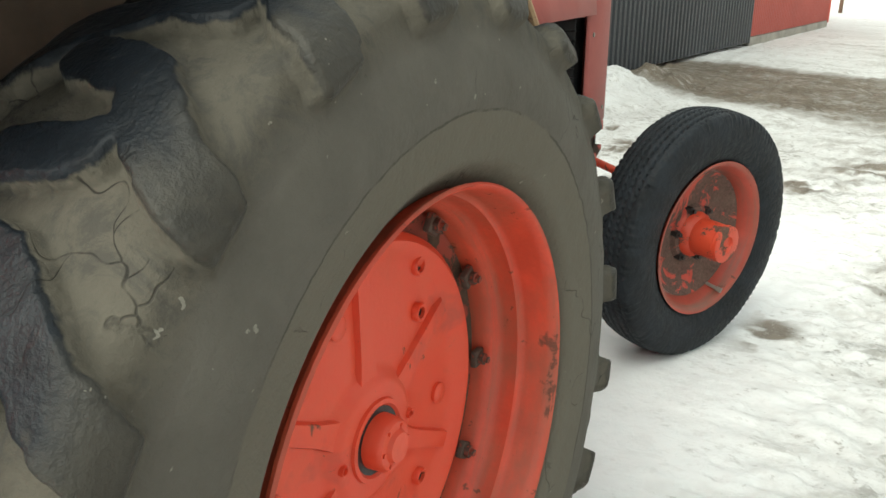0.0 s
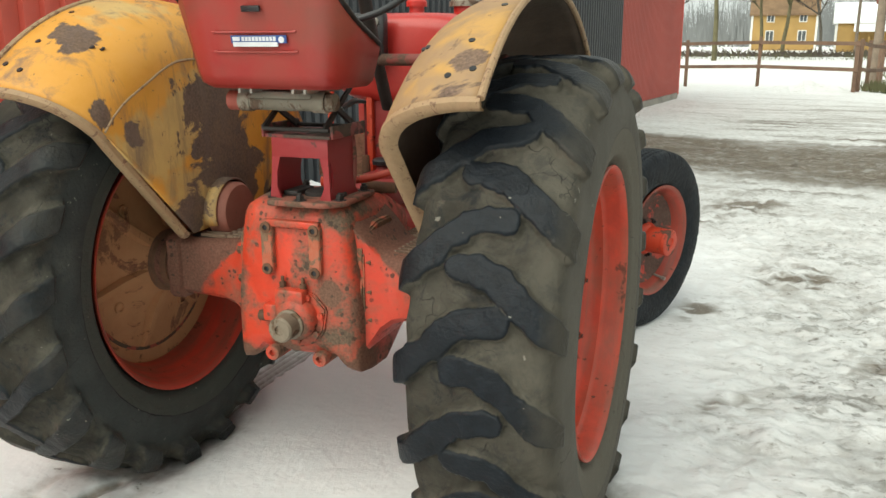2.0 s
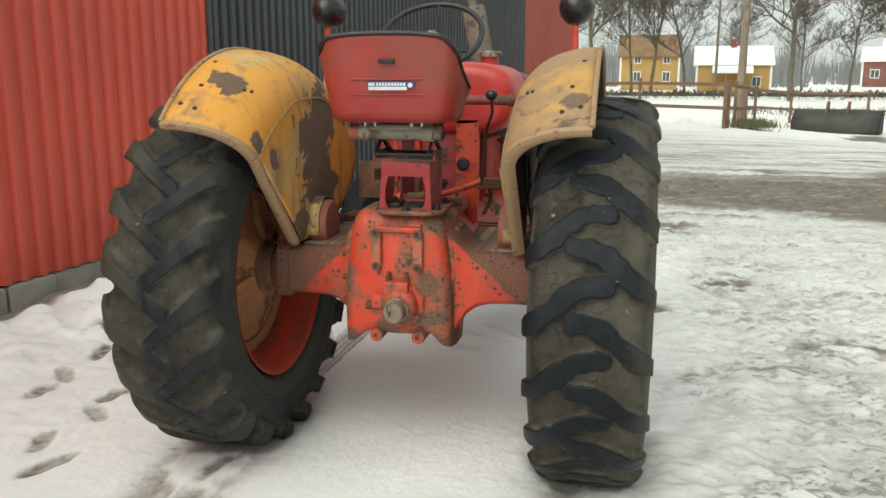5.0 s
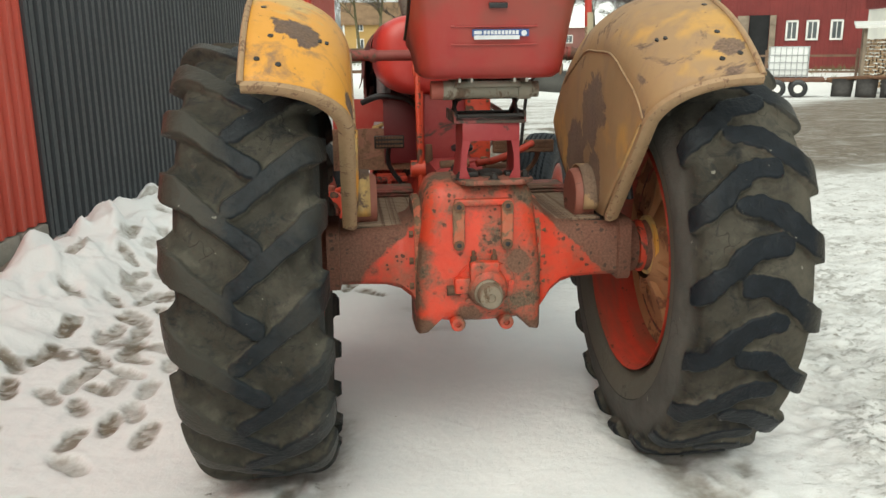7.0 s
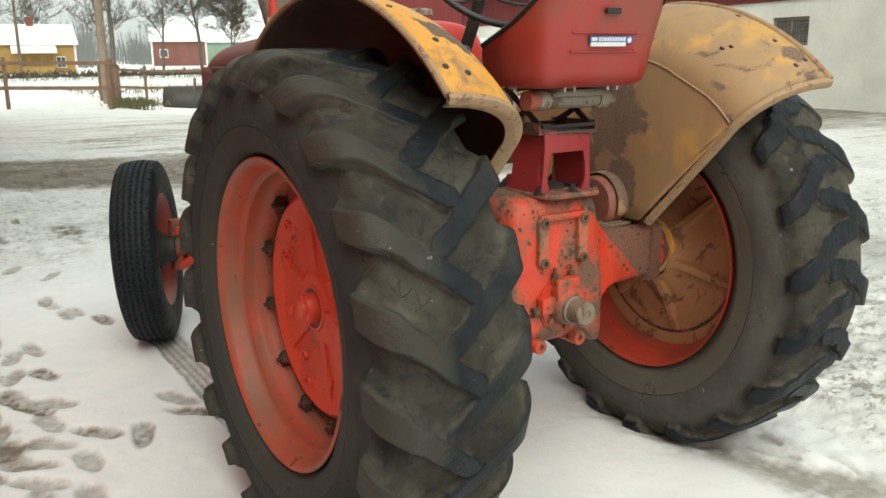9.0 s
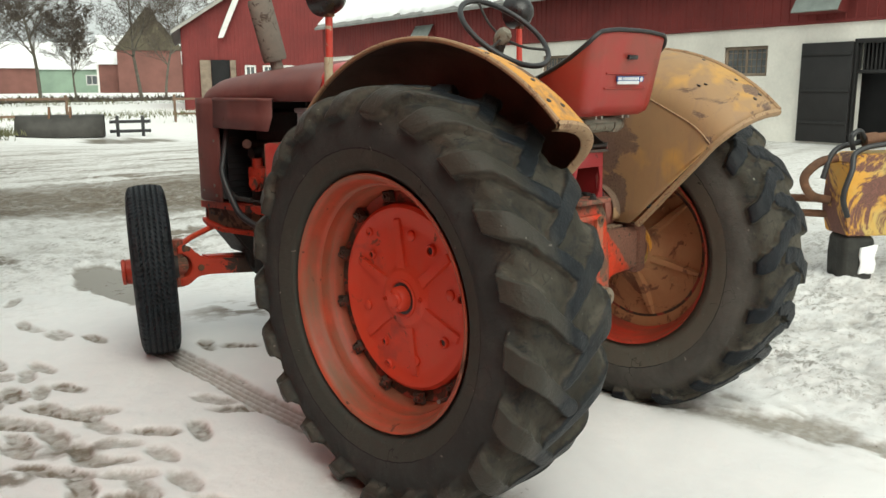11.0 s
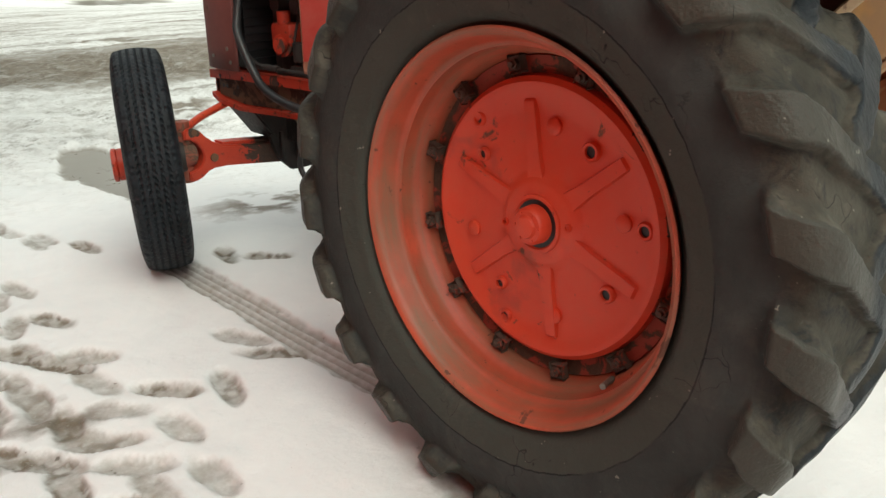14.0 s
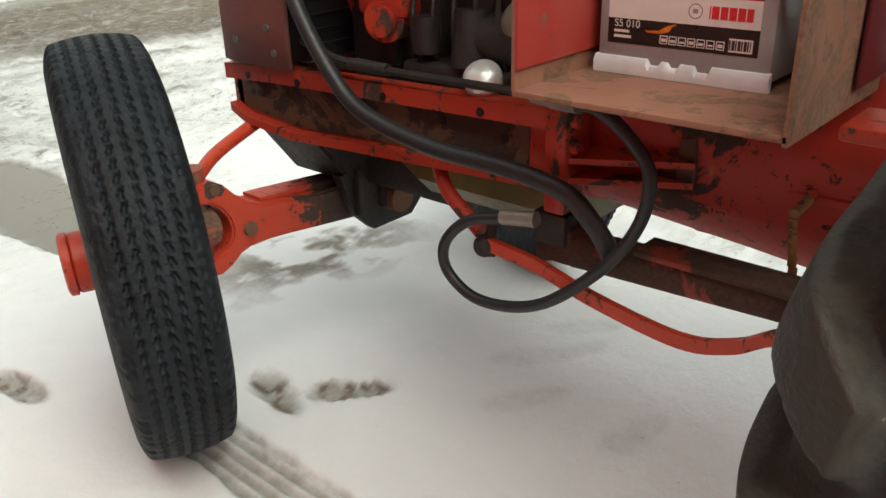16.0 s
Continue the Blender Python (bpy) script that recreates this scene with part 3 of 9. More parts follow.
def print_shape(x, y, fx, fy, a):
    """Distance from a boot print's edge (1 at the edge) and place along it."""
    u = (x - fx) * math.cos(a) - (y - fy) * math.sin(a)
    w = (x - fx) * math.sin(a) + (y - fy) * math.cos(a)
    ragged = 0.30 * (value_noise(x * 13, y * 13, 17) - 0.5)
    waist = 0.054 * (1 - 0.16 * np.exp(-((w + 0.02) / 0.035) ** 2))
    return np.sqrt((u / waist) ** 2 + (w / 0.138) ** 2) + ragged, w


def tracks(x, y):
    """Where the left front wheel has rolled, 0 to 1."""
    ragged = 0.02 * (value_noise(x * 25, y * 25, 61) - 0.5)
    c = -0.742 - 0.02 * np.exp(-((y - 0.9) / 0.5) ** 2)
    return np.exp(-(np.maximum(np.abs(x - c) + ragged - 0.070, 0) / 0.012) ** 2) * smoothstep(-0.4, 0.3, y) * (1 - smoothstep(2.28, 2.40, y))


def rut(x, y, cx, lo, hi):
    """Broken wheel mark behind a rear tyre."""
    keep = smoothstep(0.36, 0.56, fractal(x * 6, y * 2.2, 4, 71))
    return keep * np.exp(-(np.abs(x - cx) / 0.19) ** 4) * smoothstep(lo, lo + 0.8, y) * (1 - smoothstep(hi - 0.1, hi, y))


def puddle(x, y):
    ragged = 1.1 * (fractal(x * 4.5, y * 3.0, 4, 81) - 0.5)
    a = np.sqrt(((x + 0.24 - 0.10 * (y - 4.3)) / 0.27) ** 2 + ((y - 4.25) / 0.85) ** 2)
    b = np.sqrt(((x - 9.6) / 1.9) ** 2 + ((y - 26.8) / 2.0) ** 2)
    return 1 - smoothstep(0.85, 1.0, np.minimum(a, b) + ragged)


def soil_patch(x, y):
    """Small bare, brown places."""
    out = 0
    for cx, cy, rx, ry in ((1.3, 6.15, 0.40, 0.55), (0.9, 5.45, 0.25, 0.3), (1.12, 2.63, 0.13, 0.2), (1.30, 1.13, 0.10, 0.10), (1.46, 1.24, 0.08, 0.13), (-0.63, 5.7, 0.12, 0.45), (1.75, 3.6, 0.3, 0.3), (2.3, 2.0, 0.4, 0.25),
                           (-1.95, 1.12, 0.12, 0.10), (-2.2, 0.95, 0.12, 0.12), (-1.66, 1.28, 0.16, 0.12), (0.25, 2.9, 0.5, 0.25)):
        out = np.maximum(out, np.exp(-(((x - cx) / rx) ** 2 + ((y - cy) / ry) ** 2)))
    d = wall_distance(x, y)
    foot = smoothstep(0.50, 0.22, d + 0.3 * (fractal(x * 3, y * 3, 3, 92) - 0.5)) * (1 - smoothstep(2.6, 4.2, y)) * smoothstep(-0.6, -0.1, d)
    return np.maximum(out * smoothstep(0.35, 0.62, fractal(x * 6, y * 9, 4, 91)), foot * 0.9)


def wet_zone(x, y):
    """Where the snow is churned and half melted: the open side and the front of the yard."""
    right = smoothstep(0.75, 1.5, x + 0.3 * (fractal(x * 1.3, y * 1.3, 2, 15) - 0.5))
    front = smoothstep(3.4, 5.6, y + 0.8 * (fractal(x * 1.1, y * 1.1, 2, 16) - 0.5)) * smoothstep(-2.6, -1.4, x)
    return np.maximum(right, front) * np.exp(-(np.maximum(0, y - 8) / 16) ** 2)


def churn(x, y):
    return 0.55 * fractal(x * 9.0 + 1.5 * y, y * 11.0 - 1.0 * x, 3, 11) + 0.45 * fractal(x * 2.6, y * 3.4, 3, 13)


def trodden(x, y):
    """Share of wet grey snow with painted tyre shade, and of brown dirt."""
    c = churn(x, y)
    streak = fractal(x * 1.5 + 0.3 * y, y * 3.6, 5, 51)
    grey = wet_zone(x, y) * np.clip(0.08 + 0.70 * smoothstep(0.53, 0.40, c) + 0.25 * smoothstep(0.50, 0.64, streak), 0, 1) * 0.26
    dirt = wet_zone(x, y) * smoothstep(0.58, 0.72, streak) * 0.26 + soil_patch(x, y)
    t = tracks(x, y)
    grey = np.maximum(grey, t * (0.66 + 0.24 * np.sin((x + 0.742) * 170)) )
    for cx, lo in ((-0.78, -2.4), (0.80, -3.0)):
        grey = np.maximum(grey, rut(x, y, cx, lo, 0.2) * 0.95)
        dirt = np.maximum(dirt, rut(x, y, cx, -1.0, 0.1) * 0.35)
        # contact shade painted into the slush at the rear tyre's foot
        grey = np.maximum(grey, 0.9 * np.exp(-(((x - cx) / 0.26) ** 4 + ((y + 0.03) / 0.33) ** 4)))
    for fx, fy, a, depth, soil in footprints():
        near = (np.abs(x - fx) < 0.3) & (np.abs(y - fy) < 0.3)
        if not near.any():
            continue
        q, w = print_shape(x[near], y[near], fx, fy, a)
        inside = 1 - smoothstep(0.66, 1.12, q)
        lugs = 0.80 + 0.20 * value_noise(x[near] * 22, y[near] * 22, 19)
        grey[near] = np.maximum(grey[near], inside * (0.58 * smoothstep(0.0, 0.2, soil) + 0.42 * soil) * lugs)
        dirt[near] = np.maximum(dirt[near], inside * soil * 0.95 * smoothstep(0.36, 0.66, value_noise(x[near] * 34, y[near] * 34, 23)) * smoothstep(0.10, 0.6, soil))
    return np.clip(grey, 0, 1), np.clip(dirt, 0, 1)


def ground_height(x, y):
    near = np.exp(-((x / 14) ** 2 + ((y - 3) / 18) ** 2))
    z = 0.050 * (fractal(x * 0.8 + 9, y * 0.8, 3, 3) - 0.5) * near
    z = z + wet_zone(x, y) * near * 0.120 * (churn(x, y) - 0.5)
    z = z + wet_zone(x, y) * near * 0.040 * (fractal(x * 17 + 3 * y, y * 19, 2, 33) - 0.5)
    z = z + 0.25 * near * 0.035 * (fractal(x * 4.2, y * 4.2, 4, 12) - 0.5)
    z = z + 0.014 * near * (fractal(x * 14, y * 14, 2, 31) - 0.5) * smoothstep(0.9, 1.8, np.abs(x) + 0.15 * y)
    d = wall_distance(x, y)
    heap = np.exp(-(np.abs(d - 0.62) / 0.46) ** 2.4) * smoothstep(-0.2, 2.2, y) * (1 - smoothstep(9.5, 12.0, y))
    clod = np.maximum(0, value_noise(x * 4.1 + 2.2 * y, y * 3.9 - 2.4 * x, 27) - 0.5) + 0.5 * np.maximum(0, fractal(x * 8 + 3 * y, y * 8 - 3 * x, 2, 28) - 0.5)
    z = z + heap * (0.02 + 0.30 * fractal(x * 1.9 + 0.5 * y, y * 1.7 - 0.4 * x, 4, 21) + 0.26 * clod)
    z = z + smoothstep(1.5, 0.7, d) * smoothstep(0.1, 0.4, d) * 0.12 * clod * smoothstep(-2.0, 0.0, y) * (1 - smoothstep(3.0, 5.0, y))
    pile = np.exp(-(((x - 2.6) / 1.6) ** 2 + ((y - 26.3) / 0.9) ** 2)) + 0.7 * np.exp(-(((x - 1.0) / 0.9) ** 2 + ((y - 24.0) / 0.6) ** 2)) * 0.4
    z = z + pile * 0.55 * fractal(x * 2.2, y * 2.2, 4, 41)
    far_bank = np.exp(-((y - 30 - 0.15 * x) / 2.0) ** 2) * smoothstep(4, 9, x)
    z = z + far_bank * 0.12 * fractal(x * 1.5, y * 1.5, 3, 5)
    z = z - 0.38 * smoothstep(15, 29, y) * smoothstep(3, 9, x) * (1 - smoothstep(42, 62, y))     # the yard dips towards the barn
    z = z - 0.034 * (1 + np.tanh(x / 0.6)) * smoothstep(0.2, 1.8, y) * near      # the yard falls away a little
    for off in (9.4, 10.4, 11.3):           # wheel ruts on the yard track
        z = z - 0.04 * np.exp(-((y - off + 0.3 * x - 0.25 * np.sin(x * 0.8)) / 0.20) ** 2) * smoothstep(-2, -1, x) * (1 - smoothstep(5, 8, x))
    z = z - tracks(x, y) * (0.022 + 0.006 * np.sin((x + 0.742) * 170))
    for cx, lo in ((-0.78, -2.4), (0.80, -3.0)):
        z = z - 0.018 * rut(x, y, cx, lo, 0.2)
    dent = np.zeros_like(z)
    for fx, fy, a, depth, soil in footprints():
        near_ = (np.abs(x - fx) < 0.35) & (np.abs(y - fy) < 0.35)
        if not near_.any():
            continue
        q, w = print_shape(x[near_], y[near_], fx, fy, a)
        dent[near_] = np.maximum(dent[near_], 0.72 * depth * (1 - smoothstep(0.60, 1.15, q)))
    z = z - dent
    flat = puddle(x, y)
    z = np.where(flat > 0.02, z * (1 - flat) + flat * (np.where(y > 12, -0.36, -0.045)), z)
    for cx in (-0.78, 0.78):       # the tyres press into the snow
        z = z - 0.035 * np.exp(-(((x - cx) / 0.30) ** 4 + (y / 0.40) ** 4)) + 0.016 * np.exp(-((np.sqrt(((x - cx) / 0.30) ** 2 + (y / 0.36) ** 2) - 1.0) / 0.14) ** 2) * value_noise(x * 16, y * 16, 37)
    return z


def graded(lo, hi, step, far_lo, far_hi, growth=1.05):
    mid = list(np.arange(lo, hi + step / 2, step))
    out, s, v = [], step, hi
    while v < far_hi:
        s *= growth
        v += s
        out.append(min(v, far_hi))
    pre, s, v = [], step, lo
    while v > far_lo:
        s *= growth
        v -= s
        pre.append(max(v, far_lo))
    return np.array(pre[::-1] + mid + out)


def refined(line, lo, hi, step):
    return np.concatenate([line[line < lo - step / 2], np.arange(lo, hi, step), line[line > hi + step / 2]])


gx = refined(refined(graded(-3.5, 2.6, 0.027, -700, 700), -2.3, -0.86, 0.0145), -0.86, -0.62, 0.0075)
gy = refined(graded(-2.6, 5.2, 0.029, -400, 900), -0.4, 3.2, 0.0155)
GX, GY = np.meshgrid(gx, gy)
GZ = ground_height(GX, GY)
me = bpy.data.meshes.new("ground")
nx, ny = len(gx), len(gy)
idx = np.arange(nx * ny).reshape(ny, nx)
quads = np.stack([idx[:-1, :-1], idx[:-1, 1:], idx[1:, 1:], idx[1:, :-1]], -1).reshape(-1, 4)
me.from_pydata(np.stack([GX, GY, GZ], -1).reshape(-1, 3).tolist(), [], quads.tolist())
me.polygons.foreach_set("use_smooth", [True] * len(me.polygons))
GREY, DIRT = trodden(GX, GY)
for label_, field in (("water", puddle(GX, GY)), ("dirt", DIRT), ("wet_shade", GREY)):
    me.attributes.new(label_, "FLOAT", "POINT").data.foreach_set("value", field.reshape(-1).astype(np.float32))


def ground_material():
    """Trodden wet snow; slush and bare wet gravel where vehicles drive."""
    m, n, l, p = node_material("snow_and_slush")
    v = n.new("ShaderNodeNewGeometry").outputs["Position"]
    xyz = n.new("ShaderNodeSeparateXYZ")
    l.new(v, xyz.inputs[0])
    X, Y, Z = xyz.outputs

    def mul(a, b):
        return mathn(n, l, "MULTIPLY", a, b)

    def add(a, b):
        return mathn(n, l, "ADD", a, b)

    def top(a, b):
        return mathn(n, l, "MAXIMUM", a, b)

    def swing(a, k):
        return mul(mathn(n, l, "SUBTRACT", a, 0.5), k)

    big, mid = tex_noise(n, l, 0.45, 5, 0.6, v), tex_noise(n, l, 1.7, 8, 0.68, v, 0.5)
    fine, grit = tex_noise(n, l, 9.0, 8, 0.7, v), tex_noise(n, l, 62.0, 4, 0.65, v)
    pebble = tex_noise(n, l, 26.0, 3, 0.55, v)
    stretch = n.new("ShaderNodeMapping")
    stretch.inputs["Scale"].default_value = (0.24, 1.3, 1.0)
    stretch.inputs["Rotation"].default_value = (0, 0, radians(14))
    l.new(v, stretch.inputs["Vector"])
    streak = tex_noise(n, l, 1.5, 8, 0.66, stretch.outputs[0], 0.4)
    # the track that crosses the yard beyond the tractor and widens on the open side
    centre = add(mathn(n, l, "SUBTRACT", 10.4, mul(X, 0.30)), mul(top(mathn(n, l, "SUBTRACT", X, 4.0), 0.0), 0.80))
    half = add(1.75, mul(top(mathn(n, l, "SUBTRACT", X, 2.0), 0.0), 0.36))
    off = mathn(n, l, "ABSOLUTE", mathn(n, l, "SUBTRACT", Y, centre), 0.0)
    edge = add(mathn(n, l, "DIVIDE", off, half), add(swing(big, 0.9), swing(mid, 0.5)))
    road = mul(ramp(n, l, edge, 1.25, 0.70), ramp(n, l, X, -3.3, -2.3))
    road = mul(road, ramp(n, l, X, 40.0, 22.0))
    # churned snow between the track, the fence and the barn
    yard = mul(mul(ramp(n, l, X, -1.5, 2.0), ramp(n, l, Y, 27.0, 18.0)), ramp(n, l, Y, 4.0, 8.0))
    near = n.new("ShaderNodeAttribute")
    near.attribute_name = "wet_shade"
    soilat = n.new("ShaderNodeAttribute")
    soilat.attribute_name = "dirt"
    pool = n.new("ShaderNodeAttribute")
    pool.attribute_name = "water"
    water = pool.outputs["Fac"]
    grey = add(near.outputs["Fac"], mul(add(swing(fine, 1.0), swing(pebble, 0.9)), ramp(n, l, near.outputs["Fac"], 0.03, 0.3)))
    open_side = top(mul(ramp(n, l, add(X, swing(big, 1.6)), 0.7, 1.7), ramp(n, l, Y, -3.5, -1.5)), mul(ramp(n, l, add(Y, swing(big, 2.0)), 3.2, 5.2), ramp(n, l, X, -2.4, -1.2)))
    open_side = mul(open_side, ramp(n, l, Y, 34.0, 20.0))
    drag = n.new("ShaderNodeMapping")
    drag.inputs["Scale"].default_value = (0.75, 1.25, 1.0)
    l.new(v, drag.inputs["Vector"])
    lumps = tex_noise(n, l, 9.0, 10, 0.74, drag.outputs[0], 0.35)
    crumbs = tex_noise(n, l, 22.0, 9, 0.72, drag.outputs[0], 0.2)
    grey = top(grey, mul(open_side, mul(mul(ramp(n, l, lumps, 0.51, 0.58), 0.75), ramp(n, l, mid, 0.36, 0.60))))
    grey = top(grey, mul(open_side, mul(mul(ramp(n, l, crumbs, 0.54, 0.59), 0.72), add(0.25, mul(ramp(n, l, mid, 0.38, 0.58), 0.65)))))
    grey = top(grey, mul(yard, ramp(n, l, add(add(streak, swing(fine, 0.6)), swing(pebble, 0.3)), 0.43, 0.66)))
    grey = top(grey, mul(road, 0.9))
    soil = top(soilat.outputs["Fac"], mul(yard, mul(ramp(n, l, add(streak, swing(mid, 0.3)), 0.50, 0.66), 0.65)))
    soil = add(soil, mul(swing(fine, 0.7), ramp(n, l, soil, 0.02, 0.25)))
    soil = top(soil, mul(road, ramp(n, l, add(add(streak, swing(fine, 0.75)), swing(mid, 0.55)), 0.29, 0.47)))
    speck = mul(ramp(n, l, pebble, 0.70, 0.735), ramp(n, l, top(grey, mul(yard, 0.6)), 0.05, 0.5))
    snow = mixc(n, l, ramp(n, l, mid, 0.35, 0.7), (0.80, 0.81, 0.82), (0.88, 0.88, 0.88))
    snow = mixc(n, l, mul(top(open_side, ramp(n, l, Y, 14.0, 30.0)), 0.60), snow, (0.76, 0.75, 0.73))
    snow = mixc(n, l, mul(ramp(n, l, grit, 0.70, 0.74), ramp(n, l, mid, 0.48, 0.62)), snow, (0.34, 0.30, 0.25))
    wet = mixc(n, l, ramp(n, l, fine, 0.3, 0.7), (0.20, 0.178, 0.145), (0.37, 0.340, 0.295))
    earth = mixc(n, l, ramp(n, l, fine, 0.3, 0.7), (0.090, 0.064, 0.040), (0.200, 0.155, 0.105))
    earth = mixc(n, l, mul(ramp(n, l, grit, 0.58, 0.66), 0.6), earth, (0.40, 0.38, 0.35))
    col = mixc(n, l, mul(ramp(n, l, grey, 0.0, 1.0), 0.92), snow, wet)
    col = mixc(n, l, mul(ramp(n, l, soil, 0.15, 0.75), 0.85), col, earth)
    col = mixc(n, l, mul(mul(top(open_side, yard), ramp(n, l, crumbs, 0.62, 0.655)), 0.7), col, (0.115, 0.088, 0.060))
    col = mixc(n, l, mul(mul(road, ramp(n, l, lumps, 0.53, 0.60)), 0.6), col, (0.47, 0.45, 0.42))
    col = mixc(n, l, mul(speck, 0.75), col, (0.13, 0.11, 0.085))
    col = mixc(n, l, mul(water, 0.92), col, (0.150, 0.122, 0.086))
    l.new(col, p.inputs["Base Color"])
    damp = mul(ramp(n, l, soil, 0.2, 0.8), ramp(n, l, mid, 0.62, 0.45))
    rough = mathn(n, l, "SUBTRACT", 0.72, mul(damp, 0.24))
    rough = mathn(n, l, "SUBTRACT", rough, mul(ramp(n, l, grey, 0.2, 0.9), 0.12))
    l.new(mathn(n, l, "SUBTRACT", rough, mul(water, 0.42)), p.inputs["Roughness"])
    l.new(mathn(n, l, "SUBTRACT", 0.5, mul(ramp(n, l, soil, 0.1, 0.6), 0.36)), p.inputs["Specular IOR Level"])
    h = add(mul(grit, 0.05), add(mul(fine, 0.9), mul(pebble, 0.22)))
    h = add(h, mul(open_side, add(mul(lumps, 1.1), mul(crumbs, 0.8))))
    h = mathn(n, l, "SUBTRACT", h, add(mul(grey, 0.35), mul(soil, 0.3)))
    keep = mathn(n, l, "SUBTRACT", 1.0, water)
    b = n.new("ShaderNodeBump")
    l.new(mul(keep, add(0.38, add(mul(ramp(n, l, grey, 0.0, 0.5), 0.35), mul(open_side, 0.30)))), b.inputs["Strength"])
    b.inputs["Distance"].default_value = 0.035
    l.new(h, b.inputs["Height"])
    l.new(b.outputs["Normal"], p.inputs["Normal"])
    return m


me.materials.append(ground_material())
ground = tagged(new("ground", me), "trodden wet snow with slush and bare gravel", "ground", kind="structure")


def ground_at(x, y):
    return float(ground_height(np.array([[x]]), np.array([[y]]))[0, 0])


# ---------------------------------------------------------------- tractor
tractor = thing("tractor", "old red farm tractor with rusty yellow mudguards, parked in snow", "tractor")
AXLE_Z, REAR_X, FRONT_Y, FRONT_X = 0.748, 0.78, 2.32, 0.80


CROWN = {"bar": 0.772, "hook": 0.766}
SCALE_X = {"bar": 0.99, "hook": 0.97}
BEAD = {"bar": 0.08, "hook": 0.24}       # how far the bead closes over the rim
SUNK = {"bar": 0.030, "hook": 0.012}      # how far the tyre stands below the yard's level


def tyre_profile(crown, bead):
    """Half section from the middle of the tread to the bead: points, distance along the skin and outward direction."""
    ctrl = [(0.0, crown), (0.05, crown - 0.002), (0.10, crown - 0.007), (0.15, crown - 0.016), (0.178, crown - 0.028), (0.193, crown - 0.048), (0.208, crown - 0.088),
            (0.220, 0.635), (0.222, 0.595), (0.213, 0.556), (0.206, 0.538), (0.204, 0.526), (0.197, 0.514), (0.184, 0.507), (0.174, 0.500), (0.150, 0.478)]
    fine = [Vector((x, r - max(0.0, 0.60 - r) * bead)) for x, r in ctrl]
    path = [Vector((p.x, p.y)) for p in spline([(q.x, q.y, 0) for q in fine], 12)]
    length = [0.0]
    for p, q in zip(path, path[1:]):
        length.append(length[-1] + (q - p).length)
    total, out, u = length[-1], [], 0.0
    while u < total:
        k = max(i for i, v in enumerate(length) if v <= u)
        k = min(k, len(path) - 2)
        t = (u - length[k]) / max(1e-9, length[k + 1] - length[k])
        p, d = path[k].lerp(path[k + 1], t), (path[k + 1] - path[k]).normalized()
        out.append((p.x, p.y, u, -d.y, d.x))
        u += 0.0045 if u < 0.27 else 0.012
    out.append((path[-1].x, path[-1].y, total, 0.0, -1.0))
    return np.array([(x, r, u_, nx_, nr) for x, r, u_, nx_, nr in out])


BAR_PATH = [(-0.030, -0.016), (0.03, 0.030), (0.09, 0.080), (0.145, 0.130), (0.195, 0.180), (0.255, 0.226)]
HOOK_PATH = [(-0.050, 0.012), (0.0, 0.008), (0.045, -0.004), (0.085, -0.040), (0.145, -0.092), (0.185, -0.124), (0.215, -0.142)]


def tread_height(style, U, S, crown):
    """Height of the worn lugs, 0 to 1, over distance across the tread and along it."""
    turn, n = 2 * math.pi * crown, 21 if style == "bar" else 20
    pitch = turn / n
    path = BAR_PATH if style == "bar" else HOOK_PATH
    half, flank = (0.0255, 0.009) if style == "bar" else (0.032, 0.010)
    rough_ = 0.40 if style == "bar" else 0.8
    ripple = rough_ * (0.016 * (value_noise((U + 1.0) * 28, S * 28, 3) - 0.5) + 0.009 * (value_noise((U + 1.0) * 60, S * 60, 9) - 0.5))
    best = np.zeros_like(U)
    for s in (-1, 1):
        u = U * s
        for k in (-1, 0, 1):
            local = np.mod(S - s * pitch * 0.25, pitch) + k * pitch
            number = np.round((S - s * pitch * 0.25 - local) / pitch)
            worn_ = 0.82 + 0.18 * lattice(np.mod(number, n), s * 3.0 + 5, 2)
            d = np.full_like(U, 9.0)
            for (x0, y0), (x1, y1) in zip(path, path[1:]):
                ex, ey = x1 - x0, y1 - y0
                t = np.clip(((u - x0) * ex + (local - y0) * ey) / (ex * ex + ey * ey), 0, 1)
                d = np.minimum(d, np.hypot(u - x0 - t * ex, local - y0 - t * ey))
            wide = half + ripple + (0.004 if style == "bar" else 0.003) * (lattice(np.mod(number, n), s * 1.0 + 9, 4) - 0.5)
            wide = wide + (0.010 * smoothstep(0.12, 0.22, u) if style == "bar" else 0)
            h = (1 - smoothstep(wide, wide + flank, d)) * worn_
            if style == "bar":          # the trailing flank is worn to a slope
                h = np.maximum(h, 0.55 * worn_ * (1 - smoothstep(wide, wide + 0.042, d)) * (local > np.interp(u, [q[0] for q in path], [q[1] for q in path])) * smoothstep(0.02, 0.07, u))
            best = np.maximum(best, h)
    fade = 1 - smoothstep(0.243, 0.262, np.abs(U)) if style == "bar" else 1 - smoothstep(0.215, 0.240, np.abs(U))
    return best * fade


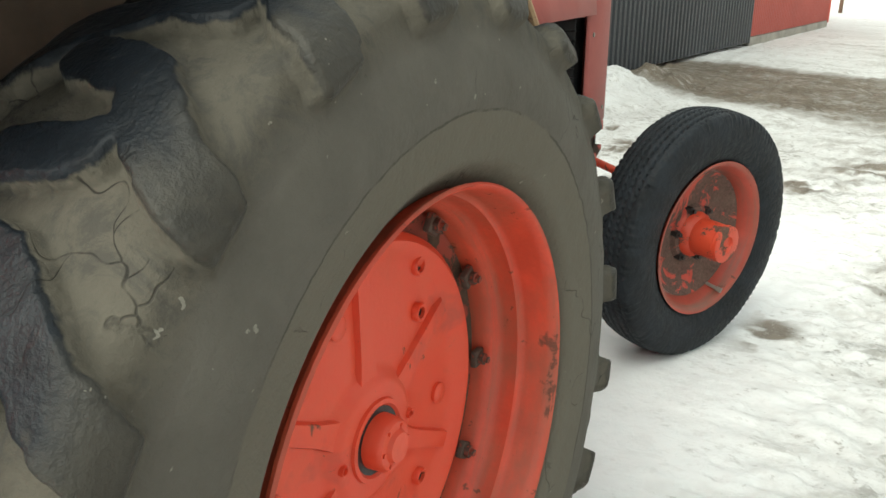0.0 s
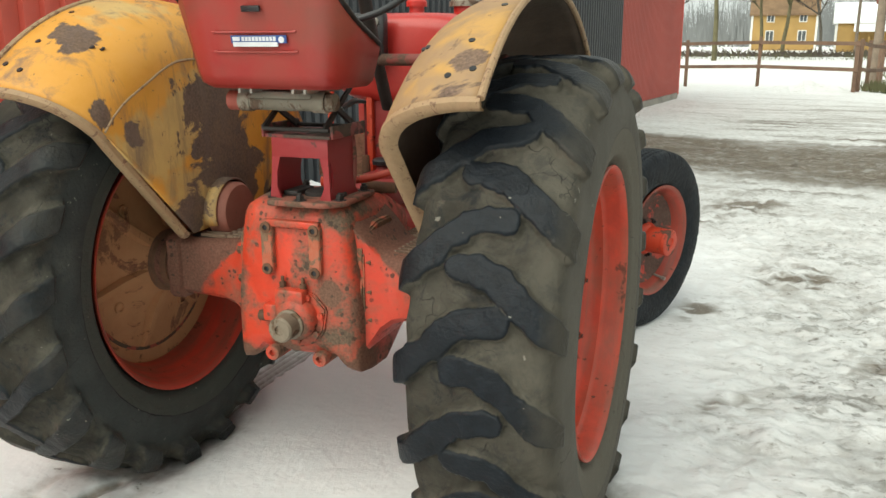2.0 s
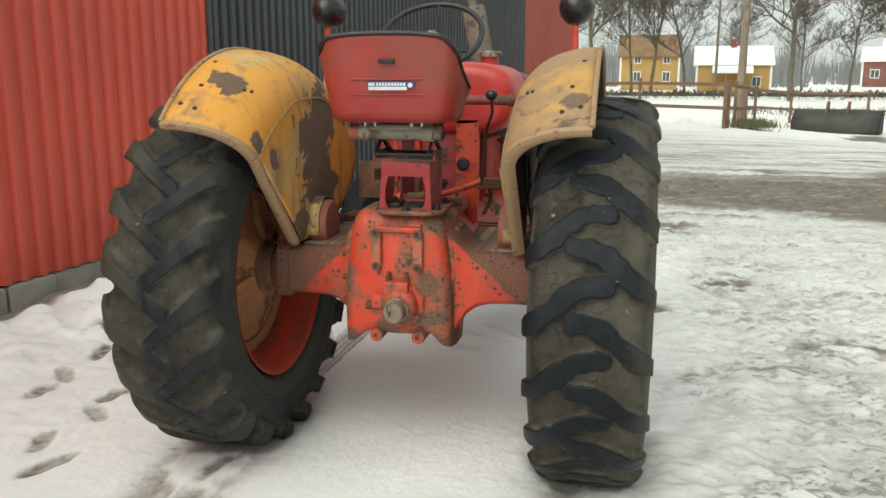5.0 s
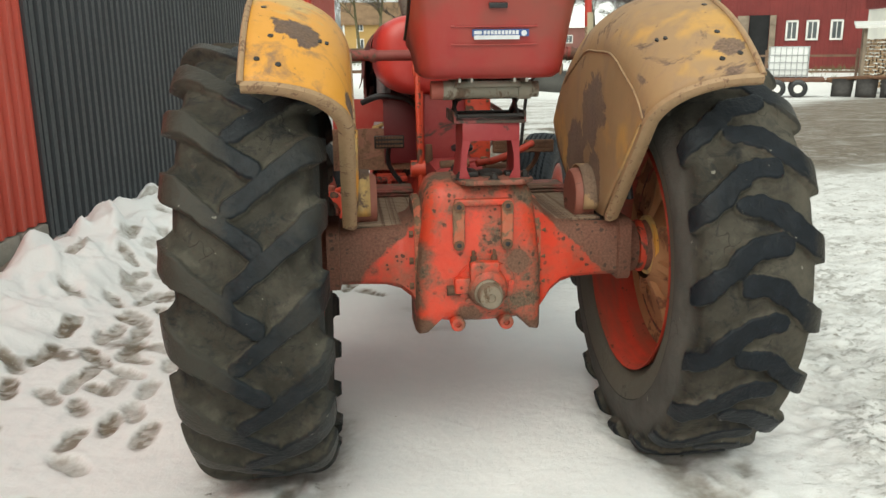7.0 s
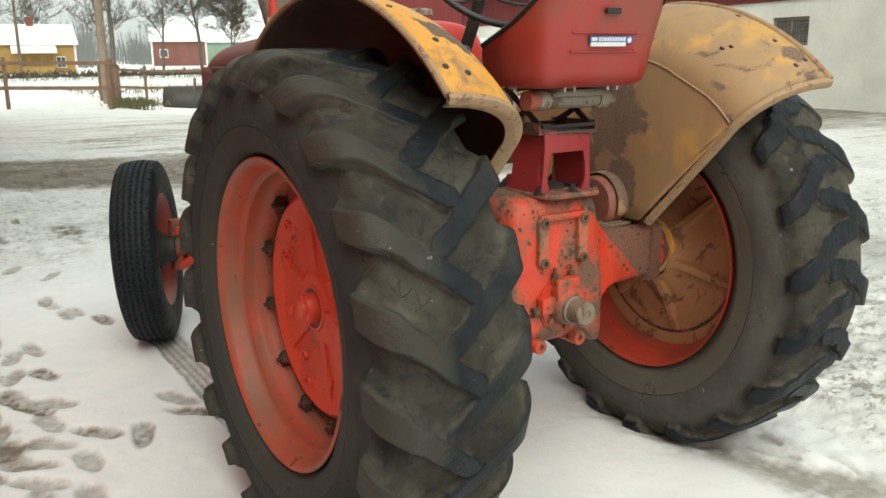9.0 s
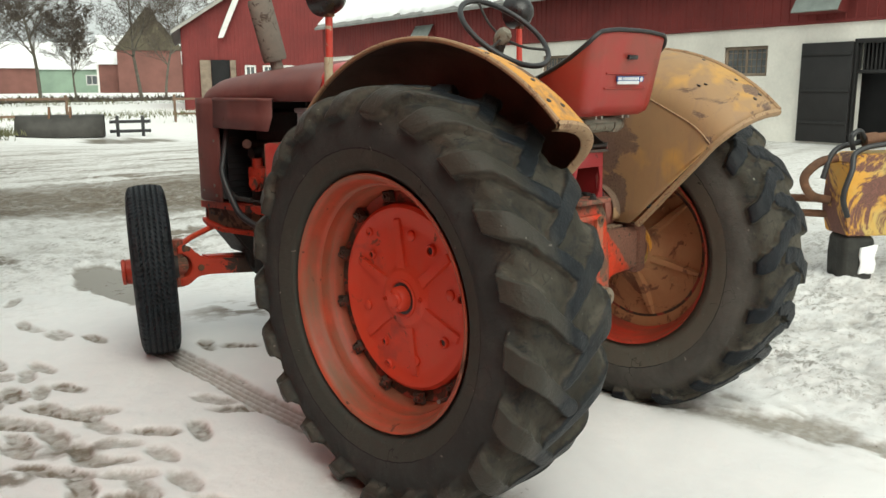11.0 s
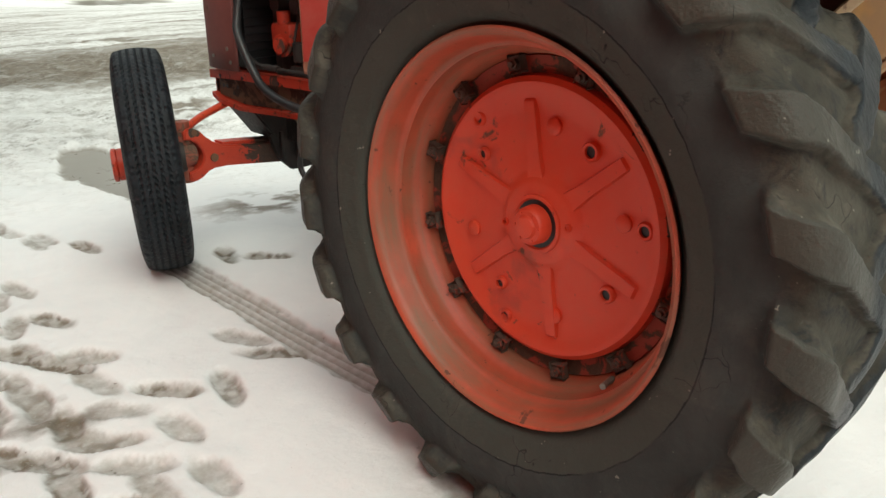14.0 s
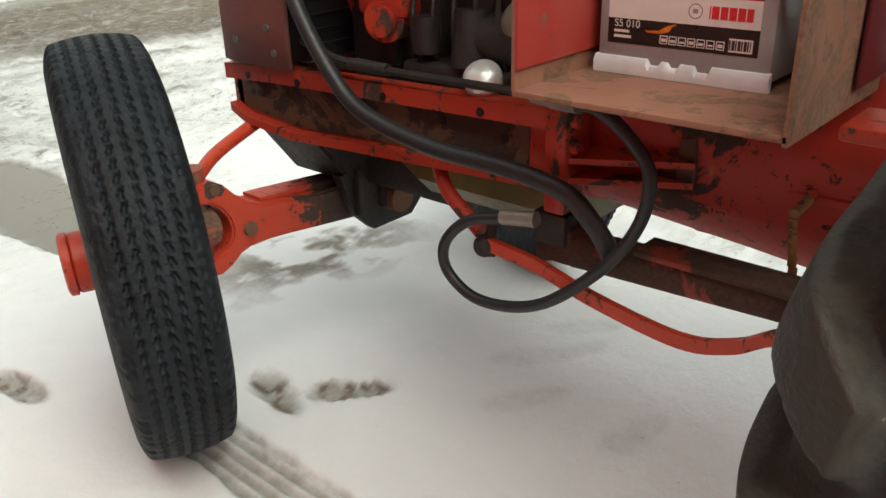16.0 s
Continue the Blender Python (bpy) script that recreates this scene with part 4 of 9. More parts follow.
def rear_tyre(style, parent, material, label):
    seg, crown = 900, CROWN[style]
    half = tyre_profile(crown, BEAD[style])
    left = half[1:][::-1].copy()
    left[:, 0] *= -1
    left[:, 2] *= -1
    left[:, 3] *= -1
    prof = np.vstack([left, half])
    wide = SCALE_X[style]
    ang = np.arange(seg) * 2 * math.pi / seg
    A, U = np.meshgrid(ang, prof[:, 2])
    sweep = BAR_PATH if style == "bar" else HOOK_PATH       # the mesh runs along the lugs
    A = A + np.interp(np.abs(U), [q[0] for q in sweep], [q[1] for q in sweep]) * smoothstep(0.42, 0.27, np.abs(U)) / crown
    H = tread_height(style, U, A * crown, crown)
    tall = (0.036 + 0.014 * smoothstep(0.08, 0.22, np.abs(U))) if style == "bar" else 0.034
    H_top = H
    H = H * (0.72 + 0.28 * smoothstep(0.02, 0.16, np.abs(U)))        # worn lower along the middle
    lump = 0.006 * (value_noise((U + 1.0) * 18, A * 14, 5) - 0.5) * (np.abs(U) < 0.25)
    X = (prof[:, 0][:, None] + prof[:, 3][:, None] * (H * tall + lump)) * wide
    R = prof[:, 1][:, None] + np.abs(prof[:, 4])[:, None] * (H * tall + lump) * np.where(np.abs(U) < 0.34, 1, 0)
    X = np.where(np.abs(U) < 0.001, 0, X)
    Y, Z = R * np.sin(A), R * np.cos(A)
    floor = -AXLE_Z - SUNK[style]                 # the tyre stands flat on the ground
    low = np.clip(floor + 0.06 - Z, 0, 1)
    X = X + np.sign(X) * np.where(np.abs(X) > 0.12, low * 0.30, 0)
    Z = np.where(Z < floor, floor + (Z - floor) * 0.15, Z)
    rows = len(prof)
    inner = np.array([[(x, 0.466 * math.sin(a), 0.466 * math.cos(a)) for a in ang] for x in (0.10, -0.10)])
    pts = np.concatenate([np.stack([X, Y, Z], -1), inner]).reshape(-1, 3)
    idx_ = np.arange((rows + 2) * seg).reshape(rows + 2, seg)
    nxt, up = np.roll(idx_, -1, 1), np.roll(idx_, -1, 0)
    faces_ = np.stack([idx_, nxt, np.roll(up, -1, 1), up], -1).reshape(-1, 4)
    me_ = bpy.data.meshes.new("tyre")
    me_.from_pydata(pts.tolist(), [], faces_.tolist())
    me_.polygons.foreach_set("use_smooth", [True] * len(me_.polygons))
    values = np.concatenate([H_top, np.zeros((2, seg))]).reshape(-1).astype(np.float32)
    me_.attributes.new("tread", "FLOAT", "POINT").data.foreach_set("value", values)
    me_.materials.append(material)
    ob = new("tyre", me_)
    ob.parent = parent
    return tagged(ob, label)


def rear_wheel(side, style, rubber, label):
    """Rim, tyre, pressed disc, hub and clamp bolts. side: 1 for the wheel on the +x side."""
    s = side
    bm = bmesh.new()
    prof = [(0.165, 0.462), (0.172, 0.470), (0.175, 0.481), (0.182, 0.484), (0.187, 0.478), (0.180, 0.466), (0.160, 0.458), (0.120, 0.449), (0.108, 0.444), (0.103, 0.434), (0.088, 0.433), (0.075, 0.431),
            (0.062, 0.428), (0.050, 0.416), (0.030, 0.412), (0.0, 0.406), (-0.06, 0.406), (-0.10, 0.43), (-0.160, 0.455), (-0.180, 0.470), (-0.187, 0.484), (-0.182, 0.484), (-0.175, 0.481),
            (-0.160, 0.464), (-0.10, 0.45), (-0.06, 0.424), (0.0, 0.424), (0.06, 0.440), (0.12, 0.458)]
    if s > 0:                               # the bead of this tyre stands over the flange
        prof = [(x, r if r < 0.436 else 0.436 + (r - 0.436) * 0.55) for x, r in prof]
    turned = 0 if s < 0 else 10
    lathe(bm, [(s * x, r) for x, r in prof], 96, closed=True)
    wheel = part("rear_wheel", bm, RIM_BRIGHT if s > 0 else RIM_RED, tractor, label, 45, m=Matrix.Translation((s * REAR_X if s > 0 else -0.787, 0.0 if s > 0 else 0.006, AXLE_Z - (0.024 if s > 0 else 0.0))))
    # the barrel's inner side takes the red with shade painted in
    wheel.data.materials.append(RIM_INNER)
    for poly in wheel.data.polygons:
        if poly.center.x * s < -0.012:
            poly.material_index = 1
    rear_tyre(style, wheel, rubber, "worn tractor tyre with mud between its lugs")
    # pressed steel disc
    bm = bmesh.new()
    x0 = 0.020
    prof = [(x0 + 0.020, 0.0), (x0 + 0.020, 0.098), (x0 + 0.016, 0.110), (x0 + 0.004, 0.122), (x0, 0.135), (x0 - 0.004, 0.27), (x0 + 0.002, 0.315), (x0 + 0.012, 0.330),
            (x0 + 0.014, 0.345), (x0 + 0.004, 0.358), (x0 - 0.018, 0.362), (x0 - 0.03, 0.356), (x0 - 0.02, 0.30), (x0 - 0.02, 0.1), (x0 - 0.02, 0.0)]
    lathe(bm, [(s * x, r) for x, r in prof], 72)
    bmesh.ops.remove_doubles(bm, verts=bm.verts, dist=0.0005)
    for a in (21 + turned, 81 + turned, 141 + turned, 201 + turned, 261 + turned, 321 + turned):        # raised ribs from the boss to the edge
        ca, sa = math.cos(radians(a)), math.sin(radians(a))
        rows = []
        for r, w, h in ((0.085, 0.044, 0.020), (0.115, 0.030, 0.013), (0.16, 0.023, 0.011), (0.24, 0.021, 0.010), (0.298, 0.020, 0.009), (0.306, 0.018, 0.001)):
            rows.append([(s * (x0 - 0.006 + hh), r * ca - o * sa, r * sa + o * ca) for o, hh in ((-w, 0), (-w * 0.78, h + 0.004), (w * 0.78, h + 0.004), (w, 0))])
        loft(bm, rows)
    HOLES = [(47, 0.312, 0.020), (-69, 0.312, 0.020), (171, 0.302, 0.022), (125, 0.245, 0.024), (35, 0.241, 0.018), (213, 0.245, 0.022), (303, 0.241, 0.018)]
    for a, r, rad in [(a + turned, r, rad) for a, r, rad in HOLES + [(-10, 0.104, 0.010), (173, 0.098, 0.010)]]:
        y, z = r * math.cos(radians(a)), r * math.sin(radians(a))
        off = 0.016 if r < 0.11 else 0.0
        lathe(bm, [(s * (x0 - 0.012), rad), (s * (x0 + off + 0.006), rad), (s * (x0 + off + 0.010), rad * 0.86), (s * (x0 + off + 0.009), rad * 0.62), (s * (x0 + off - 0.004), rad * 0.58)], 20, Matrix.Translation((0, y, z)))
    for a in (97, 168, 258, 343):
        y, z = 0.244 * math.cos(radians(a + turned)), 0.244 * math.sin(radians(a + turned))
        lathe(bm, [(s * (x0 - 0.01), 0.021), (s * (x0 + 0.004), 0.021), (s * (x0 + 0.007), 0.017), (s * (x0 + 0.007), 0.0)], 16, Matrix.Translation((0, y, z)))
    disc = part("wheel_disc", bm, WHEEL_RED, wheel, "pressed red steel disc with ribs and bolt holes", 40, second=INNER_RUST)
    for poly in disc.data.polygons:
        if poly.normal.x * s < -0.5:
            poly.material_index = 1
    # back of the disc: dusty inner face with radial ribs
    bm = bmesh.new()
    prof = [(x0 - 0.040, 0.411), (x0 - 0.036, 0.372), (x0 - 0.030, 0.358), (x0 - 0.034, 0.30), (x0 - 0.05, 0.20), (x0 - 0.09, 0.13), (x0 - 0.13, 0.11)]
    lathe(bm, [(s * x, r) for x, r in prof], 64)
    for k in range(4):
        a = radians(90 * k + 34)
        lathe(bm, [(s * (x0 - 0.03), 0.022), (s * (x0 - 0.048), 0.022), (s * (x0 - 0.050), 0.014), (s * (x0 - 0.04), 0.012)], 14, Matrix.Translation((0, 0.25 * math.cos(a), 0.25 * math.sin(a))))
    part("disc_back", bm, INNER_RUST, wheel, "brown dusty inner face of the disc")
    bm = bmesh.new()
    for k in range(6):
        a = radians(60 * k + 15)
        ca, sa = math.cos(a), math.sin(a)
        loft(bm, [[(s * (x0 - 0.03 - hh), r * ca - o * sa, r * sa + o * ca) for o, hh in ((-w, h0), (-w * 0.6, h), (w * 0.6, h), (w, h0))]
                  for r, w, h, h0 in ((0.12, 0.026, 0.085, 0.05), (0.2, 0.022, 0.05, 0.018), (0.30, 0.018, 0.028, 0.0), (0.345, 0.014, 0.010, 0.0))])
    pieces("disc_rib", bm, INNER_RUST, wheel)
    # black plugs paint the shade inside the bolt holes
    bm = bmesh.new()
    for a, r, rad in [(a + turned, r, rad * 0.62) for a, r, rad in HOLES]:
        y, z = r * math.cos(radians(a)), r * math.sin(radians(a))
        cyl(bm, (s * (x0 - 0.01), y, z), (s * (x0 + 0.0015), y, z), rad, seg=16)
    pieces("bolt_hole_shade", bm, BLACK, wheel)
    # hub with its recessed ring and stub
    bm = bmesh.new()
    lathe(bm, [(s * (x0 + 0.018), 0.076), (s * (x0 + 0.026), 0.074), (s * (x0 + 0.027), 0.066), (s * (x0 + 0.020), 0.060), (s * (x0 + 0.020), 0.050), (s * (x0 + 0.050), 0.048), (s * (x0 + 0.058), 0.042), (s * (x0 + 0.060), 0.030), (s * (x0 + 0.068), 0.026), (s * (x0 + 0.070), 0.0)], 36)
    for k in range(6):
        a = radians(60 * k)
        cyl(bm, (s * (x0 + 0.055), 0.036 * math.cos(a), 0.036 * math.sin(a)), (s * (x0 + 0.062), 0.036 * math.cos(a), 0.036 * math.sin(a)), 0.004, seg=8)
    part("hub", bm, WHEEL_RED, wheel, "red hub cap")
    # black disc painted as the shade in the hub's recess
    bm = bmesh.new()
    cyl(bm, (s * (x0 + 0.019), 0, 0), (s * (x0 + 0.0222), 0, 0), 0.061, seg=36)
    part("hub_gap_shade", bm, BLACK, wheel)
    # dark clamp ring with bolts between disc and rim
    bm = bmesh.new()
    lathe(bm, [(s * 0.000, 0.345), (s * 0.004, 0.376), (s * 0.010, 0.404), (s * -0.004, 0.409), (s * -0.012, 0.345)], 72, closed=True)
    part("clamp_ring", bm, worn("crusted_ring", (0.30, 0.040, 0.024), (0.060, 0.040, 0.028), 0.55, 12, 0.7, chips=0.2, dust=0.6, dust_col=(0.10, 0.065, 0.04)), wheel)
    bm = bmesh.new()
    box(bm, (s * 0.018, -0.020, -0.019), (s * 0.034, 0.020, 0.020), 0.005)
    cyl(bm, (s * 0.03, 0, 0), (s * 0.046, 0, 0), 0.0145, seg=6)
    cyl(bm, (s * 0.045, 0, 0), (s * 0.056, 0, 0), 0.008, seg=8)
    first = None
    for k in range(12):
        a = radians(30 * k + 18 + turned)
        m = Matrix.Translation((s * 0.006, 0.388 * math.cos(a), 0.388 * math.sin(a))) @ Matrix.Rotation(a - radians(90), 4, "X") @ Matrix.Scale(0.95, 4)
        if first is None:
            first = part("clamp_bolt", bm, worn("bolt_rust", (0.060, 0.040, 0.030), (0.22, 0.045, 0.028), 0.35, 30, 0.7), wheel, m=m)
        else:
            placed_copy(first, wheel, m)
    bm = bmesh.new()
    cyl(bm, (s * 0.05, -0.255, -0.328), (s * 0.105, -0.27, -0.318), 0.009, 0.006, 10)
    cyl(bm, (s * 0.098, -0.268, -0.319), (s * 0.112, -0.272, -0.317), 0.008, seg=8)
    part("valve", bm, STEEL, wheel, "tyre valve stem")
    return wheel


rear_wheel(1, "hook", RUBBER_R, "rear wheel with red rim and worn hooked lugs")
rear_wheel(-1, "bar", RUBBER_L, "rear wheel with red rim and long diagonal lugs")


def front_wheel(side, steer=23.5):
    s = side
    m = Matrix.Translation((0.80 if s > 0 else -0.757, FRONT_Y, 0.487 if s < 0 else 0.440)) @ Matrix.Rotation(radians(-steer), 4, "Z") @ Matrix.Rotation(radians(s * 2.0), 4, "Y") @ Matrix.Scale(1.125 if s > 0 else 1.085, 4)
    bm = bmesh.new()
    prof = [(0.075, 0.268), (0.086, 0.284), (0.091, 0.286), (0.091, 0.278), (0.080, 0.266), (0.062, 0.256), (0.020, 0.232), (-0.03, 0.232), (-0.07, 0.262), (-0.090, 0.284), (-0.086, 0.288), (-0.075, 0.276), (0.0, 0.245)]
    lathe(bm, [(s * x, r) for x, r in prof], 64, closed=True)
    wheel = part("front_wheel", bm, RIM_FRONT, tractor, "front wheel with ribbed black tyre and red rim", 45, m=m)
    bm = bmesh.new()
    half = [(0.070, 0.276), (0.084, 0.290), (0.098, 0.325), (0.104, 0.365), (0.101, 0.400), (0.096, 0.422), (0.090, 0.438), (0.085, 0.445)]
    crown = [(0.081 - 0.0027 * k, 0.459 - 1.6 * (0.081 - 0.0027 * k) ** 2) for k in range(61)]
    prof = half + crown + [(-x, r) for x, r in half[::-1]] + [(-0.04, 0.262), (0.04, 0.262)]
    seg = 540
    rings = lathe(bm, prof, seg, closed=True)
    wear = random.Random(40 + s)
    rough_edge = [wear.uniform(0.2, 1.0) if wear.random() < 0.7 else 0.0 for _ in range(216)]
    for ring in rings[len(half) - 3:len(half) + 64]:
        for k, v in enumerate(ring):
            step, depth = (k % 5) / 5, 0.0
            for row, g in enumerate((-0.054, -0.027, 0.0, 0.027, 0.054)):
                lean = 1 if row < 2 else -1
                line = abs(v.co.x - g - 0.0085 * lean * (step - 0.4))
                slit = 1 - (line / (0.0052 if step < 0.7 else 0.0026)) ** 4
                depth = max(depth, slit * (1.0 if 0.1 < step < 0.7 else 0.45))
            if abs(v.co.x) > 0.071:         # torn shoulder blocks
                if step < 0.45:
                    depth = max(depth, 0.85 * rough_edge[(k // 5 + (108 if v.co.x > 0 else 0)) % 216])
            if depth > 0:
                r = math.hypot(v.co.y, v.co.z)
                f = (r - 0.0085 * depth) / r
                v.co.y *= f
                v.co.z *= f
    for v in bm.verts:
        if v.co.z < -0.444:
            v.co.z = -0.444
    part("tyre", bm, RUBBER_F, wheel, "black ribbed front tyre", 50)
    bm = bmesh.new()
    lathe(bm, [(s * 0.03, 0.235), (s * 0.012, 0.215), (s * -0.004, 0.17), (s * -0.004, 0.11), (s * 0.012, 0.10), (s * 0.018, 0.072), (s * 0.012, 0.0)], 48)
    disc = part("wheel_disc", bm, worn("front_disc_paint", (0.50, 0.045, 0.025), (0.10, 0.055, 0.045), 0.62, 7, 0.6, chips=0.12, dust=0.4), wheel, "red disc flaking to brown rust")
    bm = bmesh.new()
    lathe(bm, [(s * 0.0, 0.088), (s * 0.03, 0.082), (s * 0.045, 0.068), (s * 0.135, 0.066), (s * 0.139, 0.061), (s * 0.141, 0.069), (s * 0.156, 0.068), (s * 0.160, 0.060), (s * 0.160, 0.030), (s * 0.152, 0.026), (s * 0.152, 0.0)], 32)
    part("hub", bm, ORANGE, wheel, "orange-red hub with grease cap")
    bm = bmesh.new()
    cyl(bm, (s * -0.005, 0, 0.10), (s * 0.022, 0, 0.10), 0.014, seg=6)
    cyl(bm, (s * 0.02, 0, 0.10), (s * 0.034, 0, 0.10), 0.008, seg=8)
    nut = None
    for k in range(6):
        mm = Matrix.Rotation(radians(60 * k + 20), 4, "X")
        if nut is None:
            nut = part("wheel_nut", bm, GRIME, wheel, m=mm)
        else:
            placed_copy(nut, wheel, mm)
    bm = bmesh.new()
    cyl(bm, (s * 0.03, 0.10, -0.215), (s * 0.085, 0.105, -0.225), 0.007, seg=8)
    cyl(bm, (s * 0.075, 0.104, -0.223), (s * 0.092, 0.106, -0.226), 0.010, seg=8)
    part("valve", bm, STEEL, wheel)
    # brake-drum like hub behind the wheel
    bm = bmesh.new()
    lathe(bm, [(s * -0.01, 0.10), (s * -0.06, 0.10), (s * -0.09, 0.07), (s * -0.13, 0.06), (s * -0.13, 0.0)], 28)
    part("inner_hub", bm, GRIME, wheel)
    return wheel


front_wheel(1)
front_wheel(-1)


# mudguards -------------------------------------------------------
def mudguard(side, paint, label):
    s = side
    R, OUT, IN = 0.955, 0.768, 0.455
    a0, a1, steps = 45.2, 146.0, 44
    foot_y, foot_z = -0.17, 0.900
    tip_y, tip_z = -0.523, 1.272
    rows = []

    def shell(x):
        c = max(0.0, 1 - ((OUT - x) / (OUT - IN)) ** 2.3)
        return R - 0.215 * (1 - c ** (1 / 2.0))

    for i in range(steps + 1):
        th = radians(a0 + (a1 - a0) * i / steps)
        dy, dz = -math.cos(th), math.sin(th)
        row = []
        K = 12
        for k in range(K + 1):
            u = k / K * math.pi / 2
            x = OUT - (OUT - IN) * math.sin(u)
            r = shell(x)
            row.append((s * x, dy * r, AXLE_Z + dz * r))
        r_in = R - 0.215
        # inner plate, down to the footboard, cut off by the slanting rear edge
        low = (foot_z - AXLE_Z) / max(dz, 0.05)
        ex, ez = foot_y - tip_y, foot_z - tip_z
        den = dy * ez - dz * ex
        t = (tip_y * ez - (tip_z - AXLE_Z) * ex) / den if abs(den) > 1e-6 else low
        if dy < 0 and t > 0:
            low = max(low, min(t, r_in))
        if dy > 0:
            low = max(low, min(r_in, (0.30 / dy) * 0.0 + low))
        low = min(low, r_in - 0.004)
        for k in range(1, 7):
            r = r_in + (low - r_in) * k / 6
            row.append((s * (IN - 0.012 * math.sin(math.pi * k / 6)), dy * r, AXLE_Z + dz * r))
        rows.append(row)
    bm = bmesh.new()
    loft(bm, rows)
    guard = part("mudguard", bm, paint, tractor, label, 60, solid=0.006, second=FENDER_UNDER)
    # turned lip along the rear edge and a bead along the outer rim
    lip = [Vector(p) for p in rows[0][:13]] + [Vector((s * IN, tip_y + (foot_y - tip_y) * k / 6, tip_z + (foot_z - tip_z) * k / 6)) for k in range(1, 7)]
    lip = [lip[0]] + [Vector(q) for q in spline(lip, 2)[1:]]
    hub_ = Vector((s * 0.82, -0.16, 0.93))
    bm = bmesh.new()
    rws = []
    for i, p in enumerate(lip):
        d = (lip[min(i + 2, len(lip) - 1)] - lip[max(i - 2, 0)]).normalized()
        inward = hub_ - p
        inward = (inward - d * inward.dot(d)).normalized()
        back = d.cross(inward).normalized()
        back = back if back.y < 0 else -back
        w = 0.036 + 0.012 * min(1.0, i / 20)
        rws.append([p - back * 0.004 - inward * 0.003, p + back * 0.012 - inward * 0.002, p + back * 0.019 + inward * 0.012, p + back * 0.017 + inward * 0.6 * w, p + back * 0.008 + inward * w, p + back * 0.004 + inward * w, p + back * 0.010 + inward * 0.5 * w, p + inward * 0.008])
    loft(bm, rws, close=True)
    part("rear_lip", bm, LIP_RUST, guard, "rolled rear lip with bare rusty metal")
    bm = bmesh.new()
    tube(bm, [rows[i][0] for i in range(0, steps + 1, 2)], 0.010, 8, 2)
    part("outer_bead", bm, LIP_RUST, guard)
    # pressed half-moon panel outline on the inner side
    bm = bmesh.new()
    arcpts = []
    for k in range(17):
        a = radians(46 + 80 * k / 16)
        arcpts.append((s * (IN - 0.0005), -0.752 * math.cos(a), AXLE_Z + (0.752 + 0.006 * math.sin(k * 1.3)) * math.sin(a)))
    tube(bm, arcpts, 0.0040, 6, 3)
    part("pressed_bead", bm, LIP_RUST, guard)
    # stud holes: black discs on the sheet stand for their shade
    bm = bmesh.new()
    for th, x in ((51, 0.725), (50, 0.665), (58, 0.69), (61, 0.55), (62, 0.53), (70, 0.72)):
        t = radians(th)
        rr = shell(x) + 0.0005
        nrm = Vector((0, -math.cos(t), math.sin(t)))
        c = Vector((s * x, 0, AXLE_Z)) + nrm * rr
        cyl(bm, c - nrm * 0.003, c + nrm * 0.0015, 0.009, seg=12)
    pieces("stud_hole_shade", bm, BLACK, guard)
    # drum cover at the foot of the guard
    bm = bmesh.new()
    lathe(bm, [(0.0, 0.0), (0.0, 0.092), (0.012, 0.102), (0.07, 0.104), (0.075, 0.10)], 36, Matrix.Translation((s * 0.375, 0.03, 0.955)) @ Matrix.Diagonal((s, 1, 1, 1)))
    part("drum_cover", bm, worn("drum_paint", (0.26, 0.075, 0.05), (0.13, 0.06, 0.04), 0.3, 6, 0.6, dust=0.4), guard, "round reddish brake drum cover")
    bm = bmesh.new()
    loft(bm, [[(s * x, 0.03 - 0.118 * math.cos(radians(a)), 0.955 + 0.118 * math.sin(radians(a))) for x in (0.40, 0.47)] for a in range(-20, 171, 10)])
    part("drum_strap", bm, paint, guard, solid=0.006)
    return guard


mudguard(1, YELLOW_R, "dull ochre mudguard with worn paint")
mudguard(-1, YELLOW_L, "yellow mudguard with peeling paint and rust")


# rear axle and gearbox --------------------------------------------
bm = bmesh.new()
secs = []
MID = -0.016                        # the casting sits a little off the middle
for y, w0, w1, ztop, zbot, r in ((-0.224, 0.150, 0.185, 0.985, 0.585, 0.03), (-0.212, 0.182, 0.214, 1.022, 0.556, 0.03), (-0.188, 0.196, 0.226, 1.046, 0.536, 0.03), (-0.12, 0.202, 0.234, 1.056, 0.526, 0.035), (0.0, 0.202, 0.234, 1.060, 0.52, 0.04),
                                 (0.20, 0.185, 0.205, 1.02, 0.53, 0.05), (0.36, 0.165, 0.185, 0.95, 0.54, 0.05)):
    foot = 0.042 if -0.215 < y < 0.1 else 0.0
    half_ = [(0, zbot - 0.002), (w1 * 0.50, zbot + 0.002), (w1 * 0.62, zbot + 0.006), (w1 * 0.84, zbot - foot), (w1 * 0.98, zbot - foot - 0.004), (w1, zbot - foot + 0.012), (w1 * 1.01, 0.63), (w1 * 0.99, 0.74),
             (w0 * 1.08, 0.86), (w0 * 1.02, ztop - 0.10), (w0 * 0.97, ztop - 0.045), (w0 * 0.88, ztop - 0.014), (w0 * 0.74, ztop), (0, ztop + 0.004)]
    secs.append([(MID + x, y, z) for x, z in half_] + [(MID - x, y, z) for x, z in half_[-2:0:-1]])
vs = loft(bm, secs, close=True)
bm.faces.new(vs[0][::-1])
bm.faces.new(vs[-1])
part("axle_housing", bm, HOUSING, tractor, "chipped orange cast-iron rear axle housing", 50)
